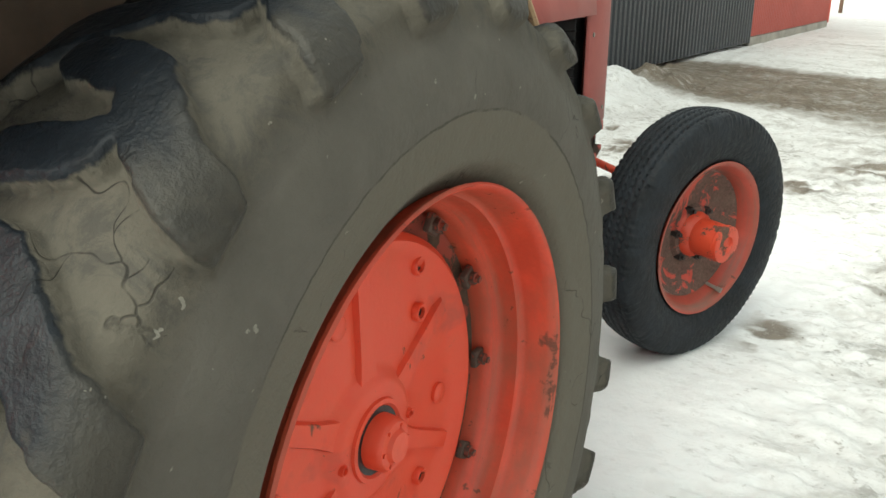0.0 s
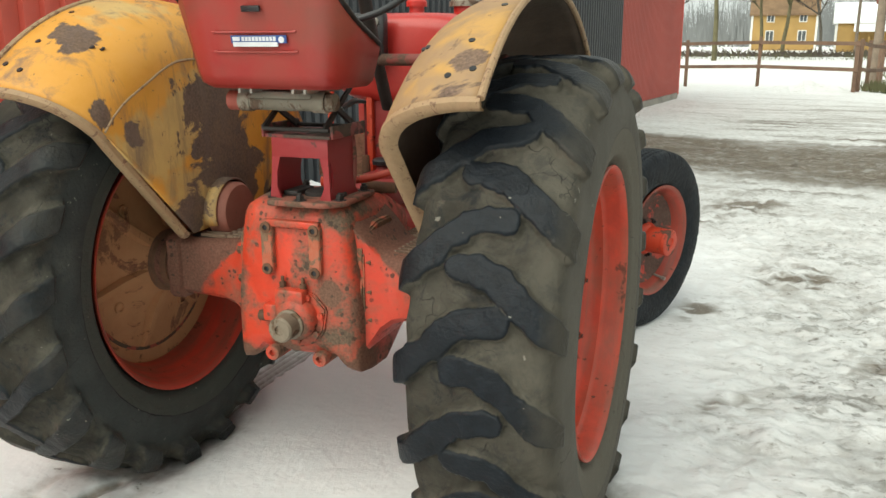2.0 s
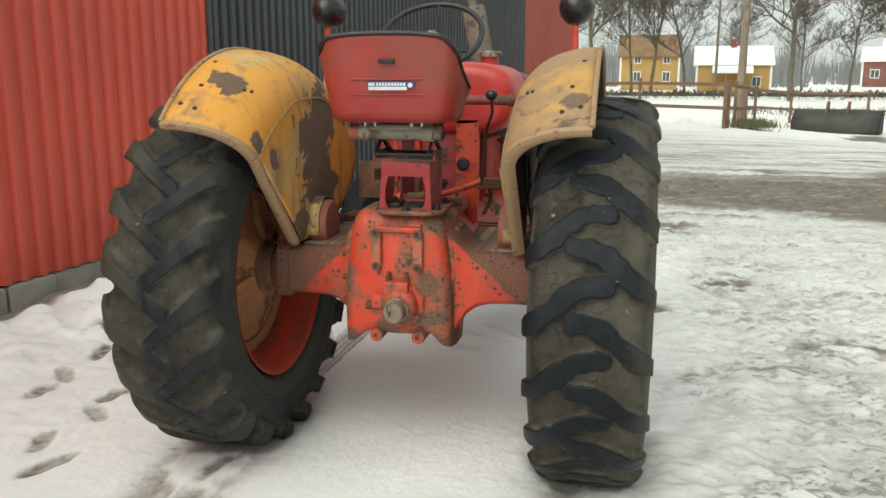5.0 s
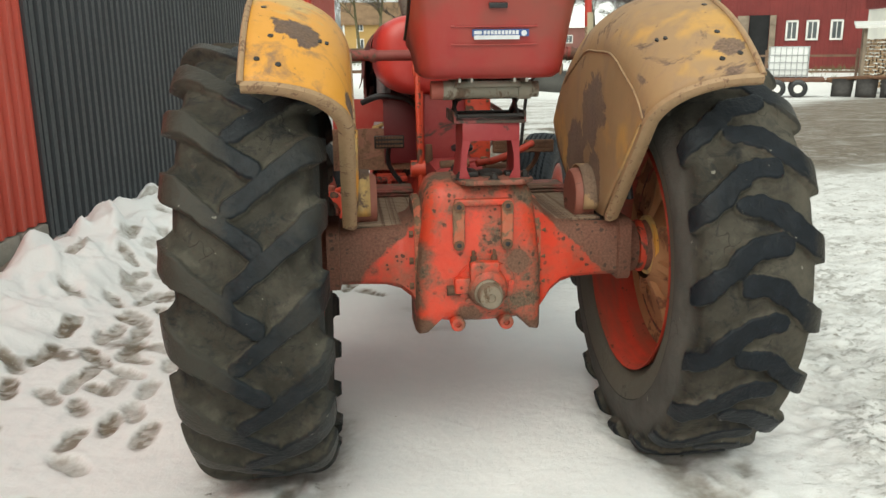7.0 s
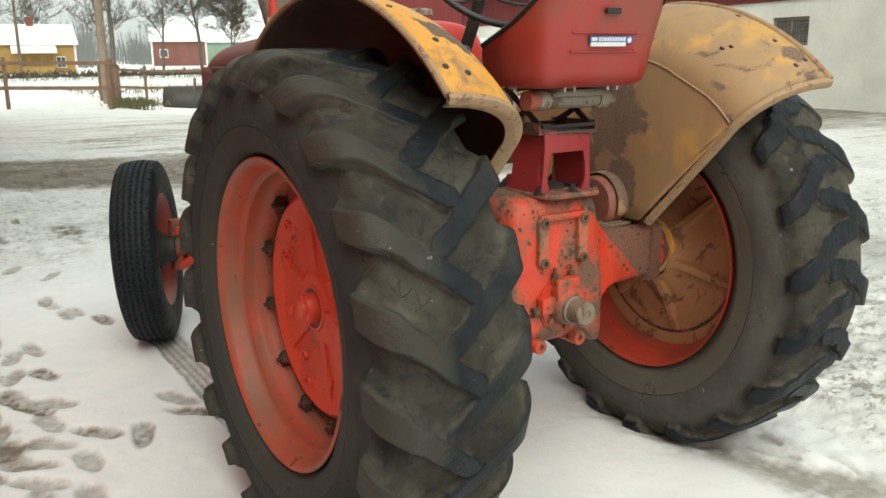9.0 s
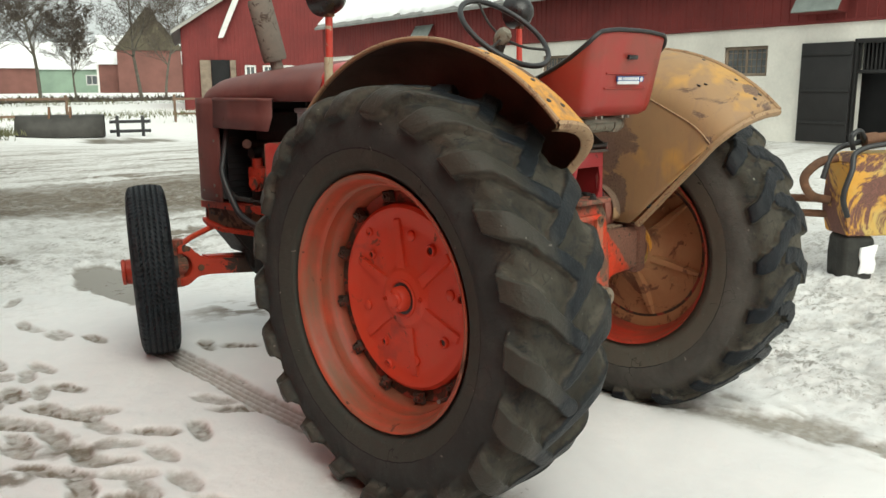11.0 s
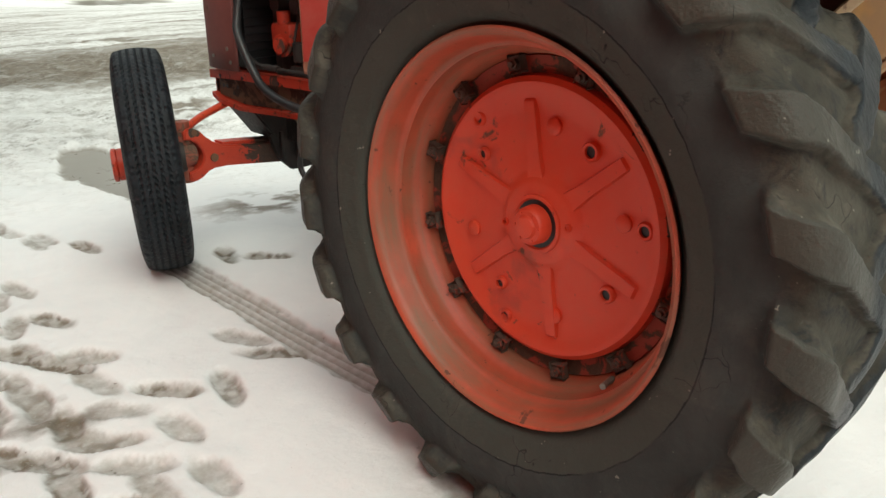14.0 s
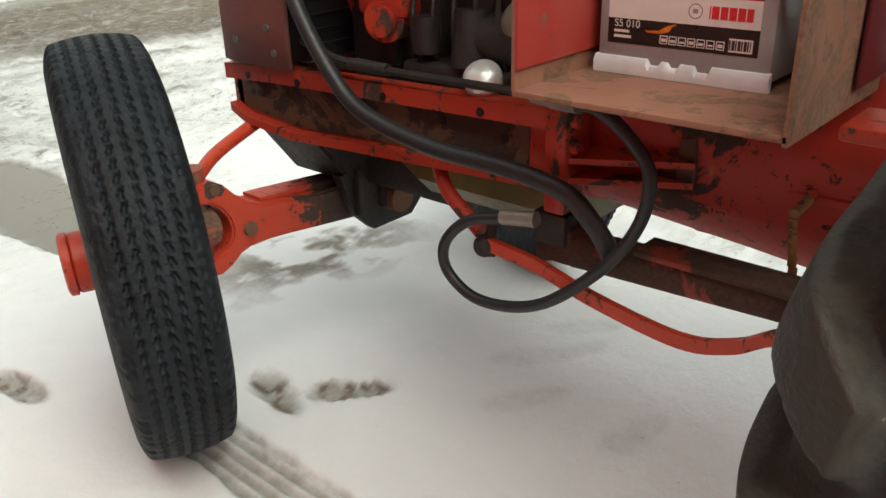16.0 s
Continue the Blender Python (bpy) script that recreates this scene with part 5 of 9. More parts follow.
for s in (-1, 1):
    bm = bmesh.new()
    rows = []
    for x, y0, y1, z0, z1 in ((0.17, -0.170, 0.13, 0.545, 1.00), (0.215, -0.165, 0.13, 0.555, 0.955), (0.236, -0.160, 0.13, 0.582, 0.925), (0.262, -0.155, 0.125, 0.622, 0.900), (0.30, -0.150, 0.12, 0.652, 0.886), (0.35, -0.146, 0.12, 0.667, 0.880),
                               (0.44, -0.142, 0.115, 0.671, 0.876), (0.515, -0.142, 0.115, 0.671, 0.876), (0.52, -0.158, 0.125, 0.655, 0.885), (0.565, -0.158, 0.125, 0.655, 0.885)):
        b = 0.02
        rows.append([(s * x, y0, z0 + b), (s * x, y0 + b, z0), (s * x, y1 - b, z0), (s * x, y1, z0 + b), (s * x, y1, z1 - b), (s * x, y1 - b, z1), (s * x, y0 + b, z1), (s * x, y0, z1 - b)])
    vs = loft(bm, rows, close=True)
    bm.faces.new(vs[0][::-1])
    bm.faces.new(vs[-1])
    cyl(bm, (s * 0.56, 0, AXLE_Z), (s * 0.62, 0, AXLE_Z), 0.105, 0.10, 28)
    cyl(bm, (s * 0.62, 0, AXLE_Z), (s * 0.70, 0, AXLE_Z), 0.085, 0.105, 28)
    for k in range(8):
        a = radians(45 * k + 20)
        cyl(bm, (s * 0.552, 0.085 * math.cos(a), AXLE_Z + 0.085 * math.sin(a)), (s * 0.575, 0.085 * math.cos(a), AXLE_Z + 0.085 * math.sin(a)), 0.012, seg=6)
    ring = bmesh.new()
    lathe(ring, [(s * 0.625, 0.088), (s * 0.628, 0.100), (s * 0.650, 0.104), (s * 0.655, 0.092)], 36, Matrix.Translation((0, 0, AXLE_Z)))
    part("axle_collar", ring, ORANGE if s > 0 else RUST, tractor, "chipped axle collar")
    ring = bmesh.new()
    lathe(ring, [(s * 0.675, 0.100), (s * 0.678, 0.116), (s * 0.690, 0.118), (s * 0.694, 0.104)], 36, Matrix.Translation((0, 0, AXLE_Z)))
    part("seal_ring", ring, YELLOW_L if s > 0 else RUST, tractor, "yellow seal ring on the axle" if s > 0 else "rusty seal ring on the axle")
    part("axle_arm", bm, ARM_PAINT, tractor, "rusty orange axle arm", 45)
# scalloped joint flanges where the arms bolt on
for s in (-1, 1):
    bm = bmesh.new()
    outline = [(-0.168, 0.60), (-0.172, 0.66), (-0.158, 0.69), (-0.176, 0.73), (-0.178, 0.79), (-0.160, 0.82), (-0.176, 0.86), (-0.168, 0.91), (-0.13, 0.955), (-0.06, 0.975), (0.05, 0.975), (0.12, 0.90), (0.12, 0.60)]
    prism(bm, outline, "x", MID + s * 0.198, MID + s * 0.232)
    bmesh.ops.bevel(bm, geom=list(bm.edges), offset=0.006, segments=2, affect="EDGES")
    flange = part("joint_flange", bm, worn("flange_paint", (0.44, 0.090, 0.045), (0.135, 0.080, 0.048), 0.55, 11, 0.65, chips=0.2, dust=0.6, dust_col=(0.20, 0.12, 0.07)), tractor, "dusty scalloped casting flange")
    bm = bmesh.new()
    for z in (0.665, 0.76, 0.86):
        cyl(bm, (MID + s * 0.236, -0.150, z), (MID + s * 0.252, -0.150, z), 0.015, seg=6)
    pieces("flange_bolt", bm, RUST, flange)
# the two straps with bolts on the back of the housing
bolt_bm = None
for sx, x in ((-1, -0.096), (1, 0.078)):
    bm = bmesh.new()
    prism(bm, arc(x, 0.970, 0.021, 0, 180, 8) + arc(x, 0.832, 0.021, 180, 360, 8), "y", -0.246, -0.205)
    bmesh.ops.bevel(bm, geom=list(bm.edges), offset=0.004, segments=1, affect="EDGES")
    part("strap", bm, worn("strap_paint", (0.46, 0.10, 0.045), (0.19, 0.105, 0.06), 0.5, 12, 0.65, dust=0.6), tractor, "dusty cast strap with bolt holes")
    for z in (0.970, 0.832):
        bm = bmesh.new()
        lathe(bm, [(0.002, 0.019), (-0.005, 0.018), (-0.006, 0.0095), (0.002, 0.0085)], 16, Matrix.Translation((x, -0.246, z)) @ Matrix.Rotation(radians(90), 4, "Z"))
        eye_ = part("strap_eye", bm, RUST, tractor)
        # black plug as the shade in the eye
        bm = bmesh.new()
        cyl(bm, (x, -0.2475, z), (x, -0.240, z), 0.0090, seg=14)
        part("bolt_hole_shade", bm, BLACK, eye_)
bm = bmesh.new()
box(bm, (-0.112, -0.243, 0.972), (0.094, -0.200, 0.996), 0.007)
part("strap_bridge", bm, HOUSING, tractor)
# recess behind the straps
bm = bmesh.new()
tube(bm, [(-0.125, -0.208, 0.955), (-0.148, -0.212, 0.955), (-0.155, -0.214, 0.94), (-0.150, -0.216, 0.72), (-0.150, -0.22, 0.665), (-0.10, -0.235, 0.66)], 0.005, 8, 5)
part("oil_pipe", bm, HOUSING, tractor)
# power take-off
bm = bmesh.new()
prism(bm, arc(0.0, 0.675, 0.105, 200, 340, 10) + [(0.11, 0.71), (0.06, 0.76), (-0.055, 0.765), (-0.10, 0.72)], "y", -0.238, -0.19)
bmesh.ops.bevel(bm, geom=list(bm.edges), offset=0.006, segments=2, affect="EDGES")
box(bm, (-0.06, -0.275, 0.69), (0.045, -0.23, 0.775), 0.01)
box(bm, (-0.115, -0.262, 0.655), (-0.05, -0.22, 0.715), 0.01)
lathe(bm, [(0.0, 0.074), (0.03, 0.072), (0.045, 0.060), (0.05, 0.04)], 28, Matrix.Translation((0.005, -0.235, 0.675)) @ Matrix.Rotation(radians(-90), 4, "Z"))
for k in range(7):
    a = radians(52 * k + 10)
    cyl(bm, (0.005 + 0.088 * math.cos(a), -0.25, 0.675 + 0.080 * math.sin(a)), (0.005 + 0.088 * math.cos(a), -0.23, 0.675 + 0.080 * math.sin(a)), 0.0115, seg=6)
pto = part("pto_cover", bm, HOUSING, tractor, "bolted power take-off cover")
bm = bmesh.new()
lathe(bm, [(-0.28, 0.050), (-0.292, 0.050), (-0.296, 0.043), (-0.345, 0.042), (-0.352, 0.036), (-0.353, 0.016), (-0.347, 0.014), (-0.347, 0.0)], 24, Matrix.Translation((0.002, 0, 0.664)) @ Matrix.Rotation(radians(90), 4, "Z"))
part("pto_shaft", bm, worn("pto_metal", (0.20, 0.16, 0.115), (0.12, 0.075, 0.045), 0.4, 20, 0.6), pto, "bare metal shaft stub")
bm = bmesh.new()
for x0_ in (-0.045, 0.03):
    cyl(bm, (x0_, -0.24, 0.79), (x0_, -0.24, 0.765), 0.012, 0.010, 8)
    cyl(bm, (x0_, -0.24, 0.765), (x0_, -0.24, 0.81), 0.006, seg=8)
cyl(bm, (-0.14, -0.235, 0.665), (-0.09, -0.235, 0.665), 0.018, seg=10)
pieces("grease_nipple", bm, RUST, pto)
bm = bmesh.new()
for x in (-0.100, 0.078):
    lathe(bm, [(-0.15, 0.027), (-0.236, 0.027), (-0.240, 0.024), (-0.240, 0.011), (-0.228, 0.010), (-0.228, 0.0)], 18, Matrix.Translation((x, 0, 0.535)) @ Matrix.Rotation(radians(90), 4, "Z"))
pieces("lower_lug", bm, HOUSING, tractor)

# gear tunnel, clutch housing
bm = bmesh.new()
rows = []
for y, w, z0, z1 in ((0.34, 0.165, 0.52, 0.98), (0.75, 0.160, 0.525, 0.96), (1.0, 0.17, 0.545, 0.95), (1.25, 0.20, 0.575, 0.97), (1.42, 0.235, 0.60, 1.0), (1.48, 0.245, 0.60, 1.0)):
    rows.append([(w * math.cos(2 * math.pi * k / 20) * (1.12 if k % 5 else 1.0), y, (z0 + z1) / 2 + (z1 - z0) / 2 * math.sin(2 * math.pi * k / 20)) for k in range(20)])
vs = loft(bm, rows, close=True)
bm.faces.new(vs[0][::-1])
bm.faces.new(vs[-1])
gearbox = part("gearbox", bm, GEAR_RED, tractor, "red gearbox with oil stains and yellow flakes", 50)
bm = bmesh.new()
rows = []
for y, k in ((1.205, 0.98), (1.208, 1.0), (1.238, 1.0), (1.242, 0.98)):
    rows.append([(0.212 * k * math.cos(2 * math.pi * i / 28), y, 0.775 + 0.205 * k * math.sin(2 * math.pi * i / 28)) for i in range(28)])
vs = loft(bm, rows, close=True)
bm.faces.new(vs[0][::-1])
bm.faces.new(vs[-1])
part("joint_flange", bm, worn("oily_flange", (0.105, 0.052, 0.030), (0.40, 0.20, 0.05), 0.10, 14, 0.5, chips=0.16, dust=0.5, dust_col=(0.04, 0.025, 0.018)), gearbox, "oily brown joint flange")
bm = bmesh.new()
for s in (-1, 1):
    box(bm, (s * 0.165 - 0.012, 0.86, 0.735), (s * 0.165 + 0.020, 1.20, 0.749), 0.004)
    for y in (0.90, 1.0, 1.1):
        cyl(bm, (s * 0.172, y, 0.747), (s * 0.172, y, 0.760), 0.011, seg=6)
pieces("cover_ledge", bm, GEAR_RED, gearbox)
bm = bmesh.new()
for k in range(9):
    z = 0.722 - 0.022 * k
    box(bm, (-0.262, 0.990 - 0.003 * k, z - 0.014), (-0.254, 1.006 - 0.003 * k, z + 0.010), 0.003)
cyl(bm, (-0.258, 0.998, 0.74), (-0.19, 0.998, 0.745), 0.009, seg=8)
part("hanging_chain", bm, worn("yellowed_rust", (0.23, 0.115, 0.035), (0.09, 0.04, 0.022), 0.4, 24, 0.75, chips=0.2, dust=0.3), gearbox, "short rusty chain")

# footboards with slats
for s in (-1, 1):
    bm = bmesh.new()
    box(bm, (s * 0.20 if s > 0 else -0.50, -0.10, 0.868), (s * 0.50 if s > 0 else -0.20, 0.60, 0.878))
    # board kept near black: it paints the shade between the slats
    board = part("footboard", bm, GRIME, tractor, "slatted steel footboard")
    bm = bmesh.new()
    lo, hi = (0.22, 0.46) if s > 0 else (-0.46, -0.22)
    box(bm, (lo, -0.008, 0.0), (hi, 0.008, 0.012), 0.003)
    first = None
    for k in range(18):
        m = Matrix.Translation((0, -0.09 + 0.033 * k, 0.878))
        if first is None:
            first = part("slat", bm, worn("slat_metal", (0.20, 0.135, 0.090), (0.10, 0.055, 0.036), 0.4, 12, 0.6, chips=0.1, dust=0.4), board, m=m)
        else:
            placed_copy(first, board, m)
    bm = bmesh.new()
    box(bm, (0.20 if s > 0 else -0.47, 0.46, 0.872), (0.47 if s > 0 else -0.20, 0.60, 0.925), 0.006)
    for k in range(3):
        box(bm, (0.205 if s > 0 else -0.465, 0.450, 0.880 + 0.014 * k), (0.465 if s > 0 else -0.205, 0.462, 0.887 + 0.014 * k), 0.002)
    part("toe_board", bm, worn("toe_board_paint", (0.22, 0.045, 0.035), (0.11, 0.060, 0.042), 0.5, 7, 0.7, chips=0.15, dust=0.5), board, "rusty red ridged toe board")

# seat --------------------------------------------------------------
bm = bmesh.new()
rows = []
for i in range(15):                       # back panel wraps forwards into the side wings
    t = i / 14
    a = -1 + 2 * t
    side = max(0.0, (abs(a) - 0.62) / 0.38)
    fwd = 0.30 * side ** 1.5
    xtop = math.copysign(0.262 * min(1, abs(a) / 0.68) ** 0.96, a)
    xbot = math.copysign(0.235 * min(1, abs(a) / 0.68) ** 0.96, a)
    ztop = 1.742 - 0.022 * (abs(a) / 0.62 if abs(a) < 0.62 else 1) ** 3 - 0.175 * side
    rows.append([(xbot * 0.70, -0.300 + fwd * 0.6, 1.412), (xbot * 0.90, -0.340 + fwd * 0.78, 1.416), (xbot * 0.98, -0.366 + fwd * 0.88, 1.432), (xbot, -0.378 + fwd * 0.94, 1.458), (xbot + (xtop - xbot) * 0.4, -0.395 + fwd, 1.55 - 0.05 * side),
                 (xtop, -0.421 + fwd * 1.02, ztop - 0.02), (xtop, -0.425 + fwd * 1.02, ztop)])
loft(bm, rows)
fl = [bm.verts.new((0.16 * math.cos(math.pi * k / 14) * -1, -0.05, 1.420)) for k in range(15)]
base = [bm.verts.new(r[0]) for r in rows]
for k in range(14):
    bm.faces.new((base[k], base[k + 1], fl[k + 1], fl[k]))
bmesh.ops.remove_doubles(bm, verts=bm.verts, dist=0.002)
seat = part("seat", bm, SEAT_RED, tractor, "red pressed-steel bucket seat", 60, solid=0.004)
bm = bmesh.new()
tube(bm, [r[6] for r in rows], 0.0085, 10, 3)
part("rubber_edge", bm, BLACK, seat, "black rubber edging")
BACK_LEAN = Matrix.Translation((0, -0.3975, 1.55)) @ Matrix.Rotation(radians(8.0), 4, "X")
# black bar painted as the shade in the seat's slot
bm = bmesh.new()
box(bm, (-0.022, -0.016, 0.085), (0.038, -0.004, 0.102), 0.003)
part("slot_shade", bm, BLACK, seat, m=BACK_LEAN)
bm = bmesh.new()
for z in (0.028, -0.028):
    tube(bm, [(-0.128, 0.000, z + 0.003), (-0.12, -0.0008, z), (0.12, -0.0008, z), (0.128, 0.000, z + 0.003)], 0.0028, 6, 4)
pieces("pressed_line", bm, SEAT_RED, seat, m=BACK_LEAN)
STICKER_BLUE = plain("sticker_blue", (0.03, 0.075, 0.24), 0.15, 20, 0.45, 0, 0)
STICKER_WHITE = plain("sticker_white", (0.62, 0.64, 0.66), 0.15, 20, 0.5, 0, 0)
bm = bmesh.new()
box(bm, (-0.072, -0.008, -0.002), (0.110, -0.0035, 0.020))
sticker = part("sticker", bm, STICKER_BLUE, seat, "small blue and white dealer sticker", m=BACK_LEAN)
bm = bmesh.new()
box(bm, (-0.066, -0.0086, -0.011), (0.080, -0.0040, 0.0015))
part("sticker_strip", bm, STICKER_WHITE, seat, m=BACK_LEAN)


def lettering(name, text, size, material, parent, m, spacing=1.0):
    cu = bpy.data.curves.new(name, "FONT")
    cu.body, cu.size, cu.extrude, cu.space_character = text, size, 0.0002, spacing
    tmp = bpy.data.objects.new(name, cu)
    me_ = bpy.data.meshes.new_from_object(tmp)
    bpy.data.objects.remove(tmp)
    me_.materials.clear()
    me_.materials.append(material)
    ob = new(name, me_)
    ob.parent, ob.matrix_basis = parent, m
    return ob


bm = bmesh.new()
for k in range(10):
    box(bm, (-0.036 + 0.0115 * k, -0.0088, 0.0045), (-0.0275 + 0.0115 * k, -0.004, 0.0165))
part("sticker_bars", bm, STICKER_WHITE, seat, m=BACK_LEAN)
bm = bmesh.new()
box(bm, (-0.066, -0.0088, 0.005), (-0.042, -0.004, 0.016))
cyl(bm, (0.094, -0.009, 0.008), (0.094, -0.004, 0.008), 0.009, seg=16)
pieces("sticker_mark", bm, STICKER_WHITE, seat, m=BACK_LEAN)

# seat carrier
bm = bmesh.new()
for x in (-0.083, 0.100):
    prism(bm, [(x - 0.024, 1.424), (x - 0.024, 1.402), (x - 0.016, 1.402), (x - 0.016, 1.415), (x + 0.016, 1.415), (x + 0.016, 1.402), (x + 0.024, 1.402), (x + 0.024, 1.424)], "y", -0.335, -0.10)
carrier = pieces("seat_clip", bm, plain("pale_clip_metal", (0.36, 0.35, 0.31), 0.3, 14, 0.5, 0.4, 0.2), tractor, "bare metal seat brackets")
TUBE_Z = 1.374
bm = bmesh.new()
cyl(bm, (-0.150, -0.25, TUBE_Z), (0.150, -0.25, TUBE_Z), 0.0285, seg=24)
for x0_, x1_, r_ in ((-0.150, -0.110, 0.0325), (0.105, 0.150, 0.0335), (0.150, 0.176, 0.0270), (-0.02, 0.05, 0.0297)):
    cyl(bm, (x0_, -0.25, TUBE_Z), (x1_, -0.25, TUBE_Z), r_, seg=22)
part("seat_spring_tube", bm, BARE, tractor, "greenish torsion tube under the seat")
bm = bmesh.new()
loft(bm, [[(x, y, z) for y, z in ((-0.290, 1.386), (-0.278, 1.404), (-0.225, 1.408), (-0.10, 1.404))] for x in (-0.112, -0.05, 0.0, 0.06, 0.112)])
part("spring_cover", bm, worn("cover_metal", (0.22, 0.205, 0.165), (0.12, 0.085, 0.06), 0.4, 10, 0.6, chips=0.1, dust=0.5), tractor, "bent cover plate over the torsion tube", solid=0.003)
bm = bmesh.new()
cyl(bm, (-0.190, -0.25, TUBE_Z), (-0.150, -0.25, TUBE_Z), 0.031, seg=20)
pieces("tube_end", bm, worn("tube_end_paint", (0.30, 0.07, 0.05), (0.13, 0.06, 0.04), 0.4, 9, 0.6), tractor)
bm = bmesh.new()
for x in (-0.088, 0.128):                      # crossed side links
    prism(bm, [(-0.255, 1.395), (-0.235, 1.395), (-0.02, 1.290), (-0.03, 1.272)], "x", x - 0.006, x + 0.006)
    prism(bm, [(-0.02, 1.405), (-0.04, 1.412), (-0.225, 1.292), (-0.21, 1.278)], "x", x - 0.016, x - 0.008)
for y, z in ((-0.22, 1.285), (-0.03, 1.282), (-0.13, 1.342)):
    cyl(bm, (-0.096, y, z), (0.134, y, z), 0.007, seg=10)
pieces("scissor_link", bm, GRIME, tractor)
bm = bmesh.new()
prism(bm, [(-0.108, -0.21), (0.140, -0.23), (0.146, 0.01), (-0.102, 0.02)], "z", 1.258, 1.268)
for x0_, x1_ in ((-0.108, -0.100), (0.138, 0.146)):
    box(bm, (x0_, -0.22, 1.258), (x1_, 0.01, 1.298), 0.002)
part("scissor_base", bm, worn("base_paint", (0.22, 0.030, 0.030), (0.050, 0.036, 0.030), 0.55, 9, 0.5, chips=0.2, dust=0.4), tractor, "dark oily plate under the seat links")
bm = bmesh.new()
for x, lean_ in ((-0.070, -0.014), (0.116, 0.006)):
    rows = []
    for z, y0, y1, k in ((1.258, -0.205, -0.03, 0.0), (1.20, -0.205, -0.03, 0.1), (1.15, -0.185, -0.05, 0.35), (1.10, -0.190, -0.045, 0.7), (1.062, -0.215, -0.02, 1.0)):
        cx = x + lean_ * k
        rows.append([(cx - 0.006, y0, z), (cx + 0.006, y0, z), (cx + 0.006, y1, z), (cx - 0.006, y1, z)])
    vs = loft(bm, rows, close=True)
    bm.faces.new(vs[0])
    bm.faces.new(vs[-1])
    side_ = 1 if x > 0 else -1
    rows = [[(x + lean_ * k - side_ * w, -0.213, z), (x + lean_ * k + side_ * 0.006, -0.213, z), (x + lean_ * k + side_ * 0.006, -0.203, z), (x + lean_ * k - side_ * w, -0.203, z)] for z, w, k in ((1.258, 0.040, 0.0), (1.21, 0.026, 0.1), (1.15, 0.014, 0.35), (1.10, 0.016, 0.7), (1.062, 0.034, 1.0))]
    vs = loft(bm, rows, close=True)
    bm.faces.new(vs[0])
    bm.faces.new(vs[-1])
box(bm, (-0.078, -0.214, 1.196), (0.124, -0.204, 1.258), 0.003)
box(bm, (-0.078, -0.036, 1.196), (0.124, -0.026, 1.258), 0.003)
part("seat_post", bm, worn("post_paint", (0.31, 0.020, 0.026), (0.075, 0.036, 0.03), 0.14, 8, 0.45, chips=0.10, dust=0.4, dust_col=(0.14, 0.05, 0.04)), tractor, "dark red seat post of two flared plates", 30)
bm = bmesh.new()
prism(bm, [(-0.110, -0.17), (-0.075, -0.262), (0.125, -0.262), (0.178, -0.20), (0.168, 0.03), (-0.10, 0.03)], "z", 1.046, 1.064)
bmesh.ops.bevel(bm, geom=list(bm.edges), offset=0.004, segments=1, affect="EDGES")
part("seat_plate", bm, worn("seat_plate_paint", (0.26, 0.070, 0.045), (0.11, 0.060, 0.040), 0.5, 10, 0.7, chips=0.2, dust=0.5), tractor, "rusty mounting plate")
bm = bmesh.new()
for x, y in ((-0.085, -0.20), (0.148, -0.19), (-0.08, 0.0), (0.14, 0.0), (0.03, -0.235)):
    cyl(bm, (x, y, 1.062), (x, y, 1.066), 0.021, seg=14)
    cyl(bm, (x, y, 1.066), (x, y, 1.080), 0.014, seg=6)
    cyl(bm, (x, y, 1.080), (x, y, 1.088), 0.008, seg=8)
pieces("plate_bolt", bm, GRIME, tractor)
bm = bmesh.new()
lathe(bm, [(1.060, 0.046), (1.074, 0.046), (1.082, 0.036), (1.086, 0.0)], 20, Matrix.Translation((0.035, -0.12, 0)) @ Matrix.Rotation(radians(-90), 4, "Y"))
box(bm, (-0.065, -0.175, 1.062), (-0.015, -0.06, 1.082), 0.005)
box(bm, (0.085, -0.165, 1.062), (0.135, -0.11, 1.078), 0.005)
pieces("clamp_cap", bm, GRIME, tractor)

# controls in front of the seat -------------------------------------
bm = bmesh.new()
box(bm, (-0.13, 0.22, 0.94), (0.13, 0.62, 1.035), 0.03)
lathe(bm, [(1.02, 0.062), (1.045, 0.060), (1.055, 0.038), (1.075, 0.030), (1.078, 0.0)], 20, Matrix.Translation((0.012, 0.45, 0)) @ Matrix.Rotation(radians(-90), 4, "Y"))
box(bm, (-0.15, 0.68, 0.93), (0.15, 0.78, 1.40), 0.02)
part("control_tower", bm, DARK_RED, tractor, "dark red steering and gear lever tower")
bm = bmesh.new()
for x in (-0.155, 0.145):
    box(bm, (x - 0.004, 0.655, 0.94), (x + 0.022, 0.69, 1.42), 0.003)
    for z in (1.05, 1.15, 1.25, 1.35):
        cyl(bm, (x + 0.009, 0.650, z), (x + 0.009, 0.660, z), 0.009, seg=8)
pieces("side_strap", bm, ORANGE, tractor)
bm = bmesh.new()
tube(bm, [(0.02, 0.10, 1.075), (0.10, 0.12, 1.085), (0.20, 0.16, 1.115), (0.26, 0.18, 1.14)], 0.014, 10, 5)
part("lever", bm, FRAME_RED, tractor, "short red hand lever")
bm = bmesh.new()
tube(bm, [(-0.175, 0.36, 0.93), (-0.178, 0.37, 1.15), (-0.180, 0.40, 1.42)], 0.012, 8, 5)
box(bm, (-0.20, 0.385, 1.40), (-0.165, 0.41, 1.46), 0.006)
